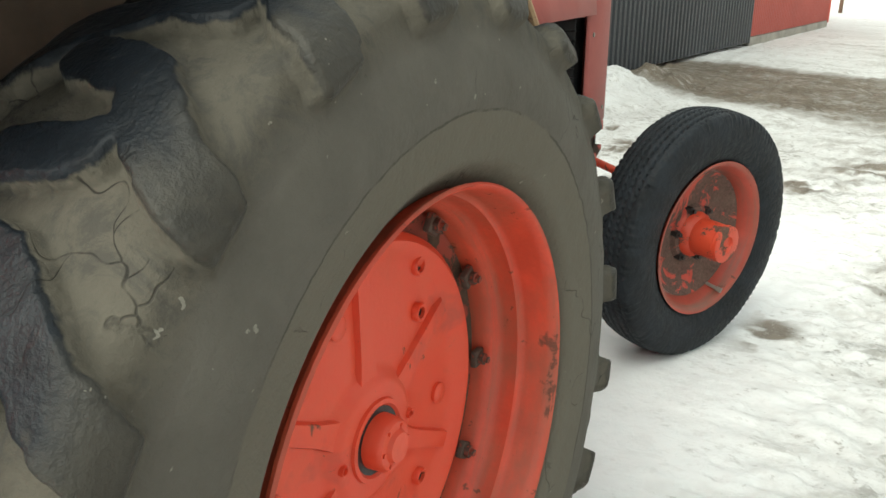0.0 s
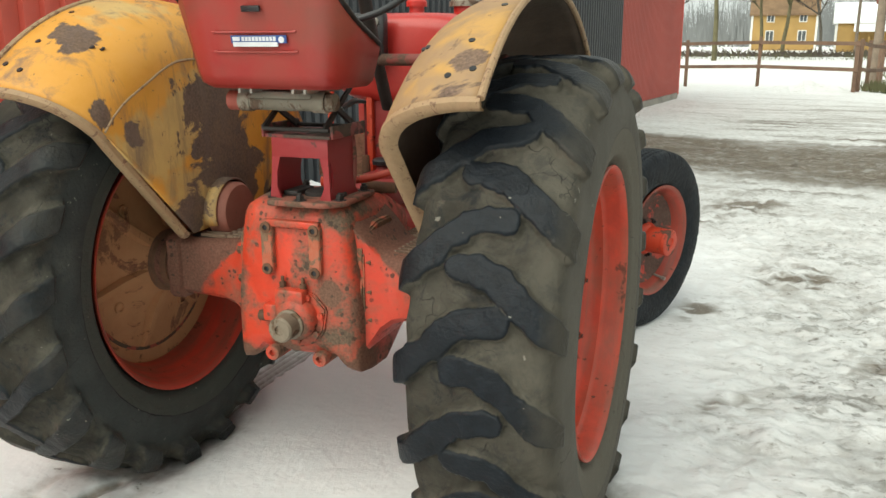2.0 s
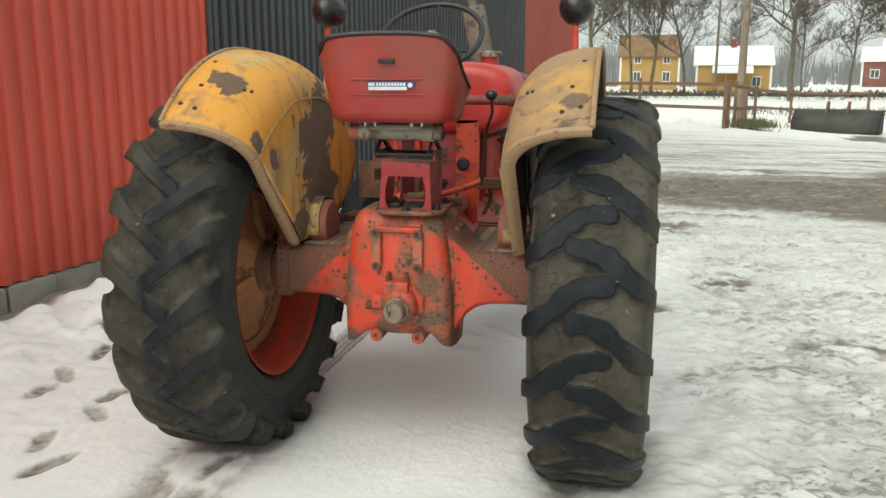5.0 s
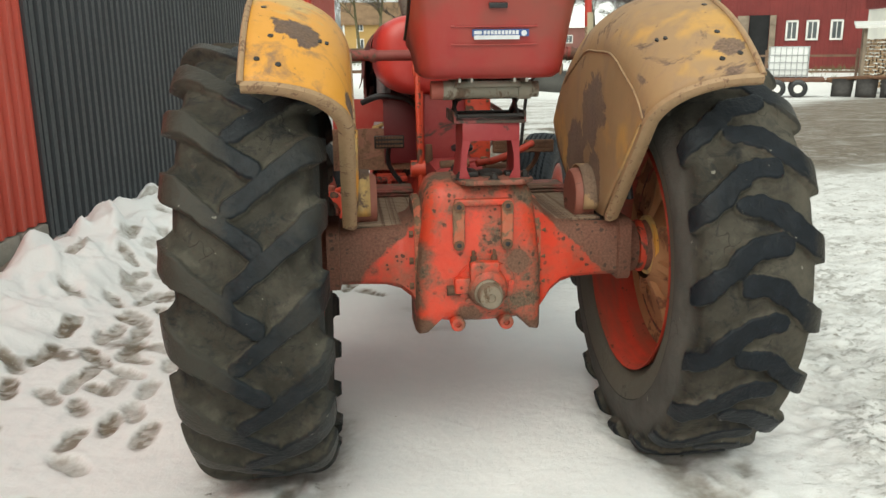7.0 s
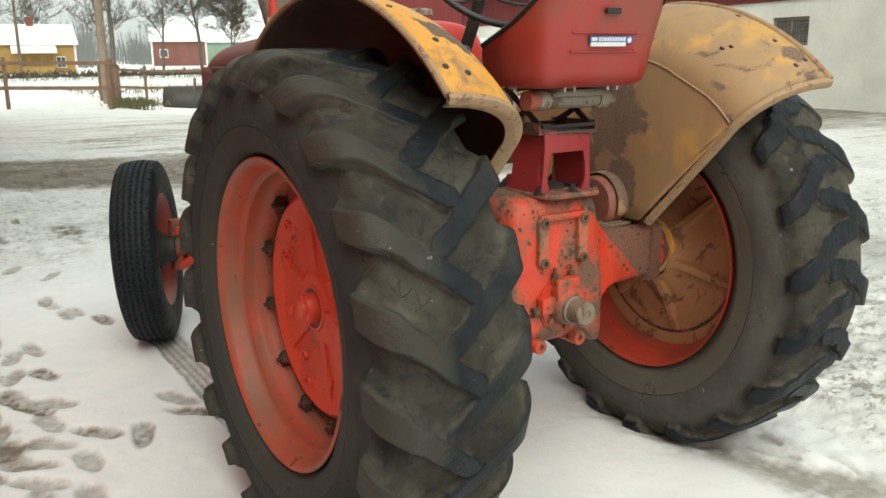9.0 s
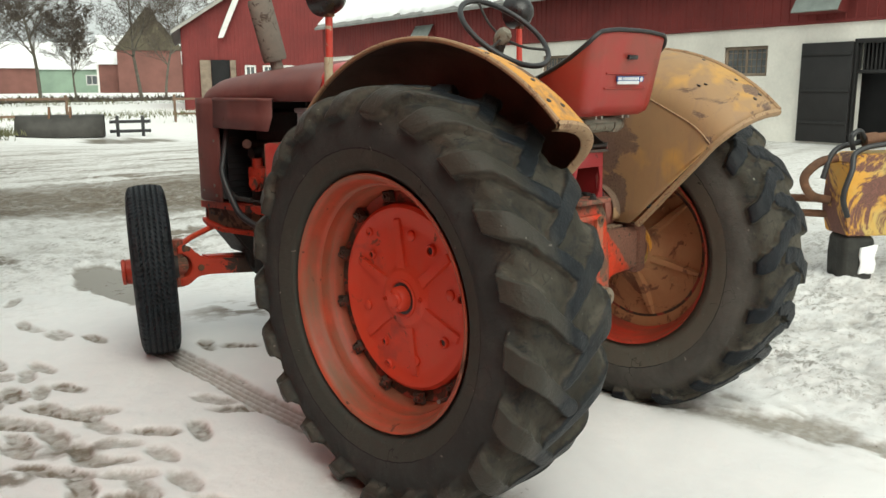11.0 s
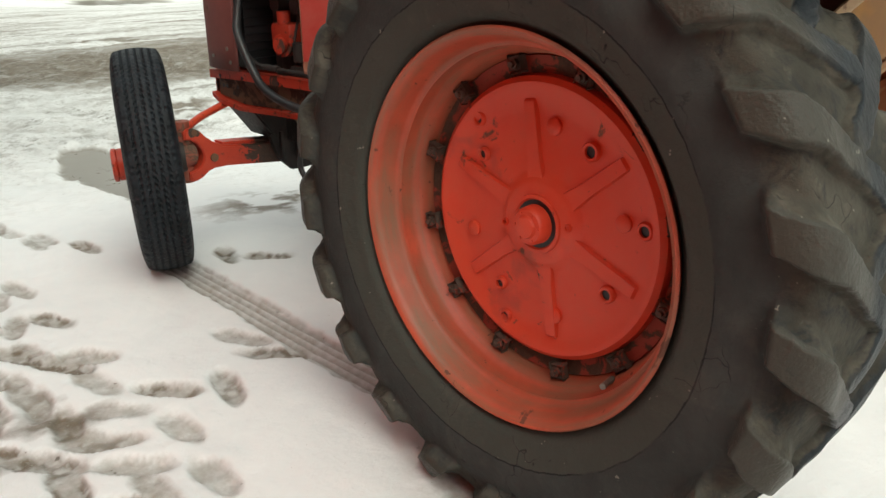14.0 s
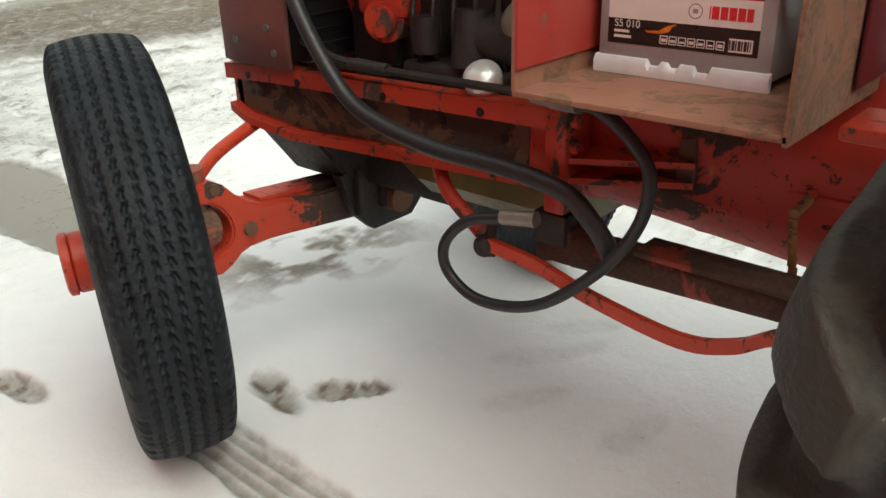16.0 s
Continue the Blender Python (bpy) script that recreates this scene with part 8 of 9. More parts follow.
WHITE_WOOD = plain("white_painted_wood", (0.66, 0.65, 0.62), 0.12, 3.0, 0.6, 0, 0.1, 30, 0.003)
# near-black that stands for the shade inside the barns
DARK_IN = plain("interior_shade", (0.010, 0.010, 0.011), 0.4, 2, 0.9, 0, 0)
GLASS = plain("old_window_glass", (0.09, 0.10, 0.105), 0.3, 3.0, 0.12, 0, 0.05, 20, 0.004)
DOOR_DARK = plain("black_brown_door", (0.016, 0.015, 0.015), 0.3, 2, 0.6, 0, 0.1, 30, 0.003)
BARN = Matrix.Translation((23.9, 34.5, 0)) @ Matrix.Rotation(radians(-10.0), 4, "Z")      # corner of long wall and gable; local -y runs along the long wall
barn = thing("barn", "long red barn with white plastered ground floor and snowy roof", "barn", BARN)
LEN = 52.0


def barn_gap_wall(z0, z1, x0, x1, openings):
    """The plastered long wall, with its openings cut through. openings: y0, y1, z0, z1."""
    b = bmesh.new()
    ys = sorted({0.0, -LEN, *[o[0] for o in openings], *[o[1] for o in openings]})
    for a, c in zip(ys, ys[1:]):
        hit = [o for o in openings if o[0] <= a + 1e-6 and o[1] >= c - 1e-6]
        if not hit:
            box(b, (x0, a, z0), (x1, c, z1))
        else:
            o = hit[0]
            if o[2] > z0 + 0.01:
                box(b, (x0, a, z0), (x1, c, o[2]))
            if o[3] < z1 - 0.01:
                box(b, (x0, a, o[3]), (x1, c, z1))
    return b


WINDOWS = [(-26.76, -25.35), (-22.8, -21.44), (-18.9, -17.55), (-14.6, -13.3), (-38.0, -36.6)]
DOOR = (-30.49, -29.22, 0.0, 2.50)
openings = [(a, c, 1.72, 2.52) for a, c in WINDOWS] + [DOOR]
part("plaster_wall", barn_gap_wall(-0.5, 3.05, 0.0, 0.35, openings), PLASTER, barn, "stained white plastered wall")
# added black sheet: painted shade behind the windows and the door
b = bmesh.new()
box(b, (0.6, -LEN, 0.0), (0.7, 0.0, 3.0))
part("inside_shade", b, DARK_IN, barn)
for a, c in WINDOWS:
    b = bmesh.new()
    for lo, hi in (((0.05, a, 1.72), (0.13, a + 0.09, 2.52)), ((0.05, c - 0.09, 1.72), (0.13, c, 2.52)), ((0.05, a, 2.43), (0.13, c, 2.52)), ((0.05, a, 1.72), (0.13, c, 1.80)), ((0.06, (a + c) / 2 - 0.03, 1.8), (0.12, (a + c) / 2 + 0.03, 2.43))):
        box(b, lo, hi, 0.01)
    w = part("window", b, TIMBER, barn, "old wooden window with small panes")
    b = bmesh.new()
    for k in range(1, 4):
        box(b, (0.08, a + 0.09, 1.80 + 0.18 * k), (0.10, c - 0.09, 1.815 + 0.18 * k))
    for k in range(1, 8):
        y = a + 0.09 + (c - a - 0.18) * k / 8
        box(b, (0.08, y - 0.006, 1.80), (0.10, y + 0.006, 2.43))
    part("glazing_bar", b, TIMBER, w)
    b = bmesh.new()
    box(b, (0.10, a + 0.05, 1.76), (0.108, c - 0.05, 2.48))
    part("pane", b, GLASS, w)
# stable door standing open against the wall
b = bmesh.new()
box(b, (-0.10, -29.20, 0.05), (-0.04, -27.82, 2.52), 0.01)
door_ = part("barn_door", b, DOOR_DARK, barn, "wide dark stable door standing open")
for z in (0.5, 1.3, 2.2):
    b = bmesh.new()
    box(b, (-0.13, -29.18, z), (-0.10, -27.85, z + 0.08), 0.005)
    part("batten", b, DOOR_DARK, door_)
b = bmesh.new()
box(b, (-0.02, -30.56, 0.0), (0.12, -30.46, 2.58), 0.01)
box(b, (-0.02, -29.26, 0.0), (0.12, -29.18, 2.58), 0.01)
box(b, (-0.02, -30.56, 2.47), (0.12, -29.18, 2.58), 0.01)
box(b, (0.05, -30.5, 1.75), (0.12, -29.2, 1.84), 0.01)
for k in range(12):
    y = -30.4 + 1.1 * k / 11
    box(b, (0.07, y - 0.02, 1.84), (0.10, y + 0.02, 2.47))
part("door_frame", b, DOOR_DARK, barn, "dark door frame with barred top light")
# upper boarded wall
b = bmesh.new()
prof, y, step = [], -LEN, 0.26
while y < 0.0:
    prof += [(0.0, y), (0.0, y + 0.20), (-0.025, y + 0.21), (-0.025, y + 0.25)]
    y += step
loft(b, [[(px - 0.03, py, 3.03) for px, py in prof], [(px - 0.03, py, 4.85) for px, py in prof]])
part("board_wall", b, BARN_RED, barn, "dark red board cladding", 20)
b = bmesh.new()
box(b, (-0.07, -LEN, 2.99), (0.05, 0.0, 3.07), 0.01)
part("water_board", b, BARN_RED, barn)
# hatches
HATCH = plain("pale_green_hatch", (0.24, 0.27, 0.25), 0.2, 3, 0.35, 0.3, 0.1)
for y0_, y1_ in ((-28.95, -27.8), (-10.5, -9.2)):
    b = bmesh.new()
    prism(b, [(-0.03, 3.22), (-0.55, 3.25), (-0.10, 4.02), (-0.03, 4.02)], "y", y0_, y1_)
    chute = part("hatch", b, BARN_RED, barn, "sloping hatch hood on the barn wall")
    b = bmesh.new()
    prism(b, [(-0.57, 3.25), (-0.59, 3.27), (-0.12, 4.05), (-0.10, 4.03)], "y", y0_ - 0.05, y1_ + 0.05)
    part("hatch_cover", b, HATCH, chute)
# roof with thick uneven snow
b = bmesh.new()
RIDGE_X, RIDGE_Z, EAVE_Z = 7.0, 10.2, 4.50
rows = []
rnd = random.Random(4)
for i in range(321):
    y = -LEN - 0.6 + (LEN + 0.6) * i / 320
    e = -0.70 + 0.50 * fractal(np.array([y * 1.6]), np.array([0.3]), 4, 9)[0]
    th = 0.26 + 0.20 * fractal(np.array([y * 0.7]), np.array([2.3]), 4, 3)[0]
    edge_drop = 0.12 * (fractal(np.array([y * 1.7]), np.array([7.3]), 4, 6)[0] - 0.3)
    slope = (RIDGE_Z - EAVE_Z) / (RIDGE_X + 0.6)
    rows.append([(e, y, EAVE_Z + 0.02 - edge_drop), (e - 0.03, y, EAVE_Z + th * 0.55), (e + 0.12, y, EAVE_Z + th), (1.0, y, EAVE_Z + 1.6 * slope + th), (3.5, y, EAVE_Z + 4.1 * slope + th), (RIDGE_X, y, RIDGE_Z + th), (2 * RIDGE_X, y, EAVE_Z + th)])
loft(b, rows)
part("roof_snow", b, ROOF_SNOW, barn, "thick snow on the roof", 60)
b = bmesh.new()
prism(b, [(-0.62, EAVE_Z - 0.14), (-0.62, EAVE_Z - 0.03), (RIDGE_X, RIDGE_Z), (2 * RIDGE_X + 0.5, EAVE_Z), (2 * RIDGE_X + 0.5, EAVE_Z - 0.10), (RIDGE_X, RIDGE_Z - 0.12)], "y", -LEN - 0.5, 0.0)
part("roof_sheet", b, ETERNIT, barn)
b = bmesh.new()
box(b, (2 * RIDGE_X - 0.3, -LEN, 0), (2 * RIDGE_X, 0, EAVE_Z + 0.1))
prism(b, [(0.0, 0.0), (0.0, EAVE_Z), (RIDGE_X, RIDGE_Z - 0.1), (2 * RIDGE_X, EAVE_Z), (2 * RIDGE_X, 0.0)], "y", -LEN - 0.3, -LEN)
part("rear_wall", b, BARN_RED, barn)

# tall gable block at the far end, with a lean-to
gable = thing("gable_barn", "tall red barn gable with lean-to and white windows", "barn", Matrix.Translation((34.71, 49.16, -0.64)) @ Matrix.Rotation(radians(-27.0), 4, "Z") @ Matrix.Scale(1.4, 4))
b = bmesh.new()
# main gable wall: apex above its middle; boards upright
GX0, GX1, GZE, GZR = -5.5, 5.5, 4.0, 10.2


GAMBREL = [(GX0, GZE), (GX0 + 1.5, 7.3), ((GX0 + GX1) / 2, GZR), (GX1 - 1.5, 7.3), (GX1, GZE)]


def gable_top(x):
    for (xa, za), (xb, zb) in zip(GAMBREL, GAMBREL[1:]):
        if x <= xb:
            return za + (zb - za) * max(0.0, x - xa) / (xb - xa)
    return GZE


prof, x = [], GX0
while x < GX1:
    prof += [(x, 0.0), (x + 0.14, 0.0), (x + 0.145, -0.025), (x + 0.195, -0.025)]
    x += 0.20
prof = [p for p in prof if p[0] <= GX1]
for z_lo, z_hi in ((0.25, None),):
    loft(b, [[(px, py, z_lo) for px, py in prof], [(px, py, gable_top(px)) for px, py in prof]])
part("gable_wall", b, BARN_RED, gable, "red boarded gable wall", 20)
b = bmesh.new()
prof, x = [], -7.40
while x < GX0 + 1.2:
    prof += [(x, 0.0), (x + 0.14, 0.0), (x + 0.145, -0.025), (x + 0.195, -0.025)]
    x += 0.20
loft(b, [[(px, py + 0.05, 0.25) for px, py in prof], [(px, py + 0.05, 4.42 + (px + 7.40) * 0.645) for px, py in prof]])
box(b, (-7.40, 0.05, 0.0), (-7.30, 14.0, 4.4))
part("leanto_wall", b, BARN_RED, gable, "red boarded lean-to wall", 20)
b = bmesh.new()
out = [(x_, z_) for x_, z_ in GAMBREL]
prism(b, out + [(x_, z_ + 0.25) for x_, z_ in out[::-1]], "y", -0.35, 14.0)
part("gable_roof", b, ETERNIT, gable)
b = bmesh.new()
prism(b, [(GX0 - 0.10, GZE - 0.05), (GX0 + 0.16, GZE - 0.05), (GX0 + 1.64, 7.2), (GX0 + 1.4, 7.4)], "y", -0.42, -0.352)
part("bargeboard", b, WHITE_WOOD, gable, "pale bargeboard")
b = bmesh.new()
prism(b, [(-7.85, 4.15), (-4.0, 6.63), (-4.0, 6.80), (-7.85, 4.32)], "y", -0.35, 14.0)
part("leanto_roof", b, ETERNIT, gable)
b = bmesh.new()
prism(b, [(-7.85, 4.12), (-4.1, 6.53), (-4.1, 6.68), (-7.85, 4.27)], "y", -0.39, -0.352)
part("leanto_bargeboard", b, plain("grey_bargeboard", (0.36, 0.34, 0.31), 0.2, 3, 0.8, 0, 0.1), gable)
for xw in (-4.33, -3.42, -2.36):
    b = bmesh.new()
    for lo, hi in (((xw, -0.10, 1.70), (xw + 0.09, -0.03, 2.60)), ((xw + 0.47, -0.10, 1.70), (xw + 0.56, -0.03, 2.60)), ((xw, -0.10, 2.51), (xw + 0.56, -0.03, 2.60)), ((xw, -0.10, 1.66), (xw + 0.56, -0.03, 1.75)), ((xw + 0.26, -0.09, 1.75), (xw + 0.30, -0.03, 2.51))):
        box(b, lo, hi, 0.005)
    w = part("window", b, WHITE_WOOD, gable, "white-framed window")
    b = bmesh.new()
    box(b, (xw + 0.07, -0.065, 1.73), (xw + 0.49, -0.05, 2.53))
    part("pane", b, GLASS, w)
# black slab over the boards, painted as the doorway's shade
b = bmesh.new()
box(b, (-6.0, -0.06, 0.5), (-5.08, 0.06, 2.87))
part("doorway_shade", b, DARK_IN, gable)
for x0_, x1_ in ((-6.55, -6.02), (-5.06, -4.78)):
    b = bmesh.new()
    box(b, (x0_, -0.22, 0.5), (x1_, -0.16, 2.85), 0.01)
    leaf_ = part("barn_door", b, TIMBER, gable, "weathered grey plank door standing open")
    for z in (1.1, 2.4):
        b = bmesh.new()
        box(b, (x0_, -0.25, z), (x1_, -0.215, z + 0.14), 0.005)
        part("batten", b, TIMBER, leaf_)

# fences --------------------------------------------------------------
RAIL_WOOD = plain("weathered_fence_wood", (0.17, 0.105, 0.070), 0.3, 2.0, 0.85, 0, 0.3, 25, 0.005)


def fence(posts, heights=(0.55, 1.10), label="weathered brown rail fence", top=1.25, rail=0.11):
    f = thing("fence", label, "fence", group="yard fences")
    for i, (x, y) in enumerate(posts):
        b_ = bmesh.new()
        g = ground_at(x, y)
        box(b_, (x - 0.055, y - 0.055, g - 0.1), (x + 0.055, y + 0.055, g + top + 0.05 * ((i * 7) % 3)), 0.012)
        part("post", b_, RAIL_WOOD, f)
    for (xa, ya), (xb, yb) in zip(posts, posts[1:]):
        d = Vector((xb - xa, yb - ya, 0)).normalized()
        o = Vector((-d.y, d.x, 0)) * -0.075
        for h in heights:
            b_ = bmesh.new()
            a_, c_ = Vector((xa, ya, h + ground_at(xa, ya))) + o - d * 0.12, Vector((xb, yb, h + ground_at(xb, yb))) + o + d * 0.12
            nrm = Vector((-d.y, d.x, 0)) * 0.016
            up = Vector((0, 0, rail / 2))
            loft(b_, [[p - nrm - up, p + nrm - up, p + nrm + up, p - nrm + up] for p in (a_, c_)], close=True)
            bmesh.ops.holes_fill(b_, edges=b_.edges)
            part("rail", b_, RAIL_WOOD, f)
    return f


fence([(-3.4, 28.3), (-1.0, 27.7), (1.32, 27.1), (4.04, 25.6)], (0.66, 1.42), top=1.50)
fence([(4.18, 25.85), (4.6, 27.6), (5.3, 30.2), (6.1, 33.5)], (0.66, 1.42), top=1.55)
fence([(5.3, 31.0), (6.0, 36.5), (8.3, 38.0), (11.6, 38.0)], (0.62, 1.38), top=1.55)
fence([(18.4, 41.0), (21.7, 39.6), (25.3, 37.2)], (0.45, 1.25), top=1.50)


# yard objects ----------------------------------------------------------
def bucket_scoop():
    t = thing("loader_bucket", "grey steel loader bucket lying on wet ground", "loader bucket", Matrix.Translation((8.72, 30.6, ground_at(8.7, 30.6))) @ Matrix.Rotation(radians(-27), 4, "Z") @ Matrix.Scale(1.22, 4))
    b_ = bmesh.new()
    prof = [(0.0, 0.02), (-0.55, 0.02), (-0.62, 0.20), (-0.55, 0.45), (-0.30, 0.66), (0.0, 0.70)]
    loft(b_, [[(x, y, z) for y, z in prof] for x in (-1.25, -0.6, 0.0, 0.6, 1.25)])
    for x in (-1.25, 1.25):
        b_.faces.new([b_.verts.new((x, y, z)) for y, z in prof])
    part("shell", b_, plain("scoop_steel", (0.050, 0.047, 0.042), 0.35, 2, 0.7, 0.1, 0.2), t, solid=0.02)
    b_ = bmesh.new()
    for x in (-0.3, 0.3):
        prism(b_, [(-0.4, 0.6), (-0.1, 0.7), (-0.12, 0.95), (-0.22, 0.95)], "x", x - 0.03, x + 0.03)
    pieces("hanger", b_, RUST, t)


bucket_scoop()
rack = thing("pallet_forks", "black steel fork frame standing on wet ground", "fork frame", Matrix.Translation((10.97, 29.7, ground_at(10.97, 29.7))) @ Matrix.Rotation(radians(-20), 4, "Z") @ Matrix.Scale(1.22, 4))
for z in (0.12, 0.42):
    b = bmesh.new()
    box(b, (-0.62, -0.04, z), (0.62, 0.04, z + 0.10), 0.01)
    part("cross_bar", b, BLACK, rack)
for x in (-0.38, 0.38):
    b = bmesh.new()
    box(b, (x - 0.05, -0.08, 0.0), (x + 0.05, 0.05, 0.66), 0.01)
    part("upright", b, BLACK, rack)


def wheelbarrow():
    t = thing("wheelbarrow", "green wheelbarrow with red wheels beside the fence", "wheelbarrow", Matrix.Translation((15.0, 29.2, ground_at(15, 29.2))) @ Matrix.Rotation(radians(-35), 4, "Z") @ Matrix.Scale(1.0, 4))
    b_ = bmesh.new()
    loft(b_, [[(-0.42, -0.26, 0.32), (0.38, -0.26, 0.32), (0.38, 0.26, 0.32), (-0.42, 0.26, 0.32)], [(-0.62, -0.36, 0.60), (0.55, -0.36, 0.60), (0.55, 0.36, 0.60), (-0.62, 0.36, 0.60)]], close=True)
    bmesh.ops.holes_fill(b_, edges=[e for e in b_.edges if all(v.co.z < 0.4 for v in e.verts)])
    part("tray", b_, plain("green_tray", (0.03, 0.16, 0.12), 0.2, 3, 0.45, 0, 0.1), t, solid=0.01)
    for y in (-0.3, 0.3):
        b_ = bmesh.new()
        lathe(b_, [(-0.05, 0.12), (-0.05, 0.19), (-0.02, 0.21), (0.02, 0.21), (0.05, 0.19), (0.05, 0.12)], 24, Matrix.Translation((-0.28, y, 0.205)) @ Matrix.Rotation(radians(90), 4, "Z"))
        w_ = part("wheel", b_, BLACK, t)
        b_ = bmesh.new()
        lathe(b_, [(-0.045, 0.0), (-0.045, 0.13), (0.045, 0.13), (0.045, 0.0)], 20, Matrix.Translation((-0.28, y, 0.205)) @ Matrix.Rotation(radians(90), 4, "Z"))
        part("rim", b_, L_RED, w_)
    b_ = bmesh.new()
    for y in (-0.28, 0.28):
        tube(b_, [(-0.3, y, 0.22), (0.4, y, 0.36), (1.1, y, 0.62)], 0.018, 8, 4)
        tube(b_, [(0.45, y, 0.36), (0.5, y, 0.0)], 0.016, 8, 2)
    part("frame", b_, BLACK, t)


wheelbarrow()
tub = thing("water_trough", "grey zinc water trough in the snow", "trough", Matrix.Translation((16.3, 32.4, ground_at(16.3, 32.4))) @ Matrix.Rotation(radians(-35), 4, "Z") @ Matrix.Scale(1.15, 4))
b = bmesh.new()
loft(b, [[(math.cos(2 * math.pi * k / 24) * a * (1.3 if abs(math.cos(2 * math.pi * k / 24)) > 0.7 else 1.2), math.sin(2 * math.pi * k / 24) * c, z) for k in range(24)] for a, c, z in ((0.55, 0.30, 0.0), (0.62, 0.36, 0.46), (0.65, 0.38, 0.48))], close=True)
part("basin", b, plain("zinc", (0.20, 0.22, 0.23), 0.2, 4, 0.5, 0.4, 0.1), tub, solid=0.015)


def tank_trailer():
    t = thing("tank_trailer", "white caged water tank on a low twin-axle trailer", "trailer", Matrix.Translation((14.55, 24.3, ground_at(14.5, 24))) @ Matrix.Rotation(radians(-28), 4, "Z"))
    b_ = bmesh.new()
    box(b_, (-1.0, -0.65, 0.52), (1.15, 0.65, 0.66), 0.02)
    part("bed", b_, plain("brown_bed", (0.15, 0.07, 0.045), 0.3, 3, 0.8, 0, 0.2), t)
    b_ = bmesh.new()
    box(b_, (-0.60, -0.5, 0.72), (0.60, 0.5, 1.66), 0.05, seg=3)
    tank_ = part("tank", b_, plain("white_tank_plastic", (0.70, 0.71, 0.70), 0.06, 3, 0.4, 0, 0.05), t, "white plastic tank")
    b_ = bmesh.new()
    for k in range(8):
        x = -0.62 + 1.24 * k / 7
        for y in (-0.52, 0.52):
            box(b_, (x - 0.011, y - 0.011, 0.66), (x + 0.011, y + 0.011, 1.68))
    for z in (0.70, 0.92, 1.16, 1.40, 1.67):
        for y in (-0.53, 0.53):
            box(b_, (-0.63, y - 0.009, z - 0.011), (0.63, y + 0.009, z + 0.011))
        for x in (-0.63, 0.63):
            box(b_, (x - 0.009, -0.53, z - 0.011), (x + 0.009, 0.53, z + 0.011))
    for k in range(1, 6):
        y = -0.52 + 1.04 * k / 6
        for x in (-0.62, 0.62):
            box(b_, (x - 0.011, y - 0.011, 0.66), (x + 0.011, y + 0.011, 1.68))
    part("cage", b_, plain("cage_steel", (0.35, 0.36, 0.37), 0.1, 5, 0.4, 0.6, 0), tank_)
    for x in (-0.32, 0.36):
        for y in (-0.66, 0.66):
            b_ = bmesh.new()
            lathe(b_, [(-0.09, 0.14), (-0.10, 0.24), (-0.07, 0.30), (0.07, 0.30), (0.10, 0.24), (0.09, 0.14)], 28, Matrix.Translation((x, y, 0.30)) @ Matrix.Rotation(radians(90), 4, "Z"))
            w_ = part("wheel", b_, BLACK, t)
            b_ = bmesh.new()
            lathe(b_, [(-0.085, 0.0), (-0.08, 0.15), (0.08, 0.15), (0.085, 0.0)], 24, Matrix.Translation((x, y, 0.30)) @ Matrix.Rotation(radians(90), 4, "Z"))
            part("rim", b_, L_WHITE, w_)
    b_ = bmesh.new()
    tube(b_, [(1.1, 0, 0.55), (1.7, 0, 0.48), (2.0, 0.1, 0.44)], 0.04, 8, 4)
    tube(b_, [(-1.0, -0.3, 0.55), (-1.35, -0.4, 0.4), (-1.4, -0.4, 0.0)], 0.025, 8, 4)
    part("drawbar", b_, RUST, t)


tank_trailer()
heap_t = thing("plough", "dark rusty plough lying in the snow", "plough", Matrix.Translation((15.6, 21.6, ground_at(15.5, 21.5))) @ Matrix.Rotation(radians(-40), 4, "Z"))
b = bmesh.new()
for k in range(3):
    loft(b, [[(-0.9 + 0.7 * k + 0.5 * u, -0.1 + 0.25 * v_ * (0.4 + u), 0.02 + 0.55 * v_) for v_ in (0, 0.3, 0.6, 1.0)] for u in (0, 0.4, 0.8, 1.2)])
part("share", b, GRIME, heap_t, solid=0.015)
b = bmesh.new()
tube(b, [(-1.1, 0.2, 0.55), (0.2, 0.25, 0.62), (1.4, 0.3, 0.6)], 0.06, 8, 4)
tube(b, [(0.9, 0.3, 0.6), (1.3, 0.3, 1.15), (1.5, 0.3, 0.7)], 0.04, 8, 4)
part("beam", b, RUST, heap_t)
bin_ = thing("steel_bin", "rust-red sheet steel bin standing in the snow", "bin", Matrix.Translation((15.7, 18.1, ground_at(15.7, 18.1))) @ Matrix.Rotation(radians(-48), 4, "Z"))
b = bmesh.new()
prism(b, [(-0.42, 0.0), (0.42, 0.0), (0.47, 0.74), (-0.47, 0.76)], "y", -0.30, 0.30)
bmesh.ops.bevel(b, geom=list(b.edges), offset=0.012, segments=2, affect="EDGES")
part("body", b, worn("bin_rust", (0.20, 0.060, 0.035), (0.12, 0.05, 0.035), 0.4, 2.5, 0.8, dust=0.3), bin_)
b = bmesh.new()
tube(b, [(0.30, -0.1, 0.70), (0.42, -0.1, 1.05), (0.50, -0.1, 1.28)], 0.014, 8, 3)
part("handle", b, WHITE_WOOD, bin_, "thin white stick")
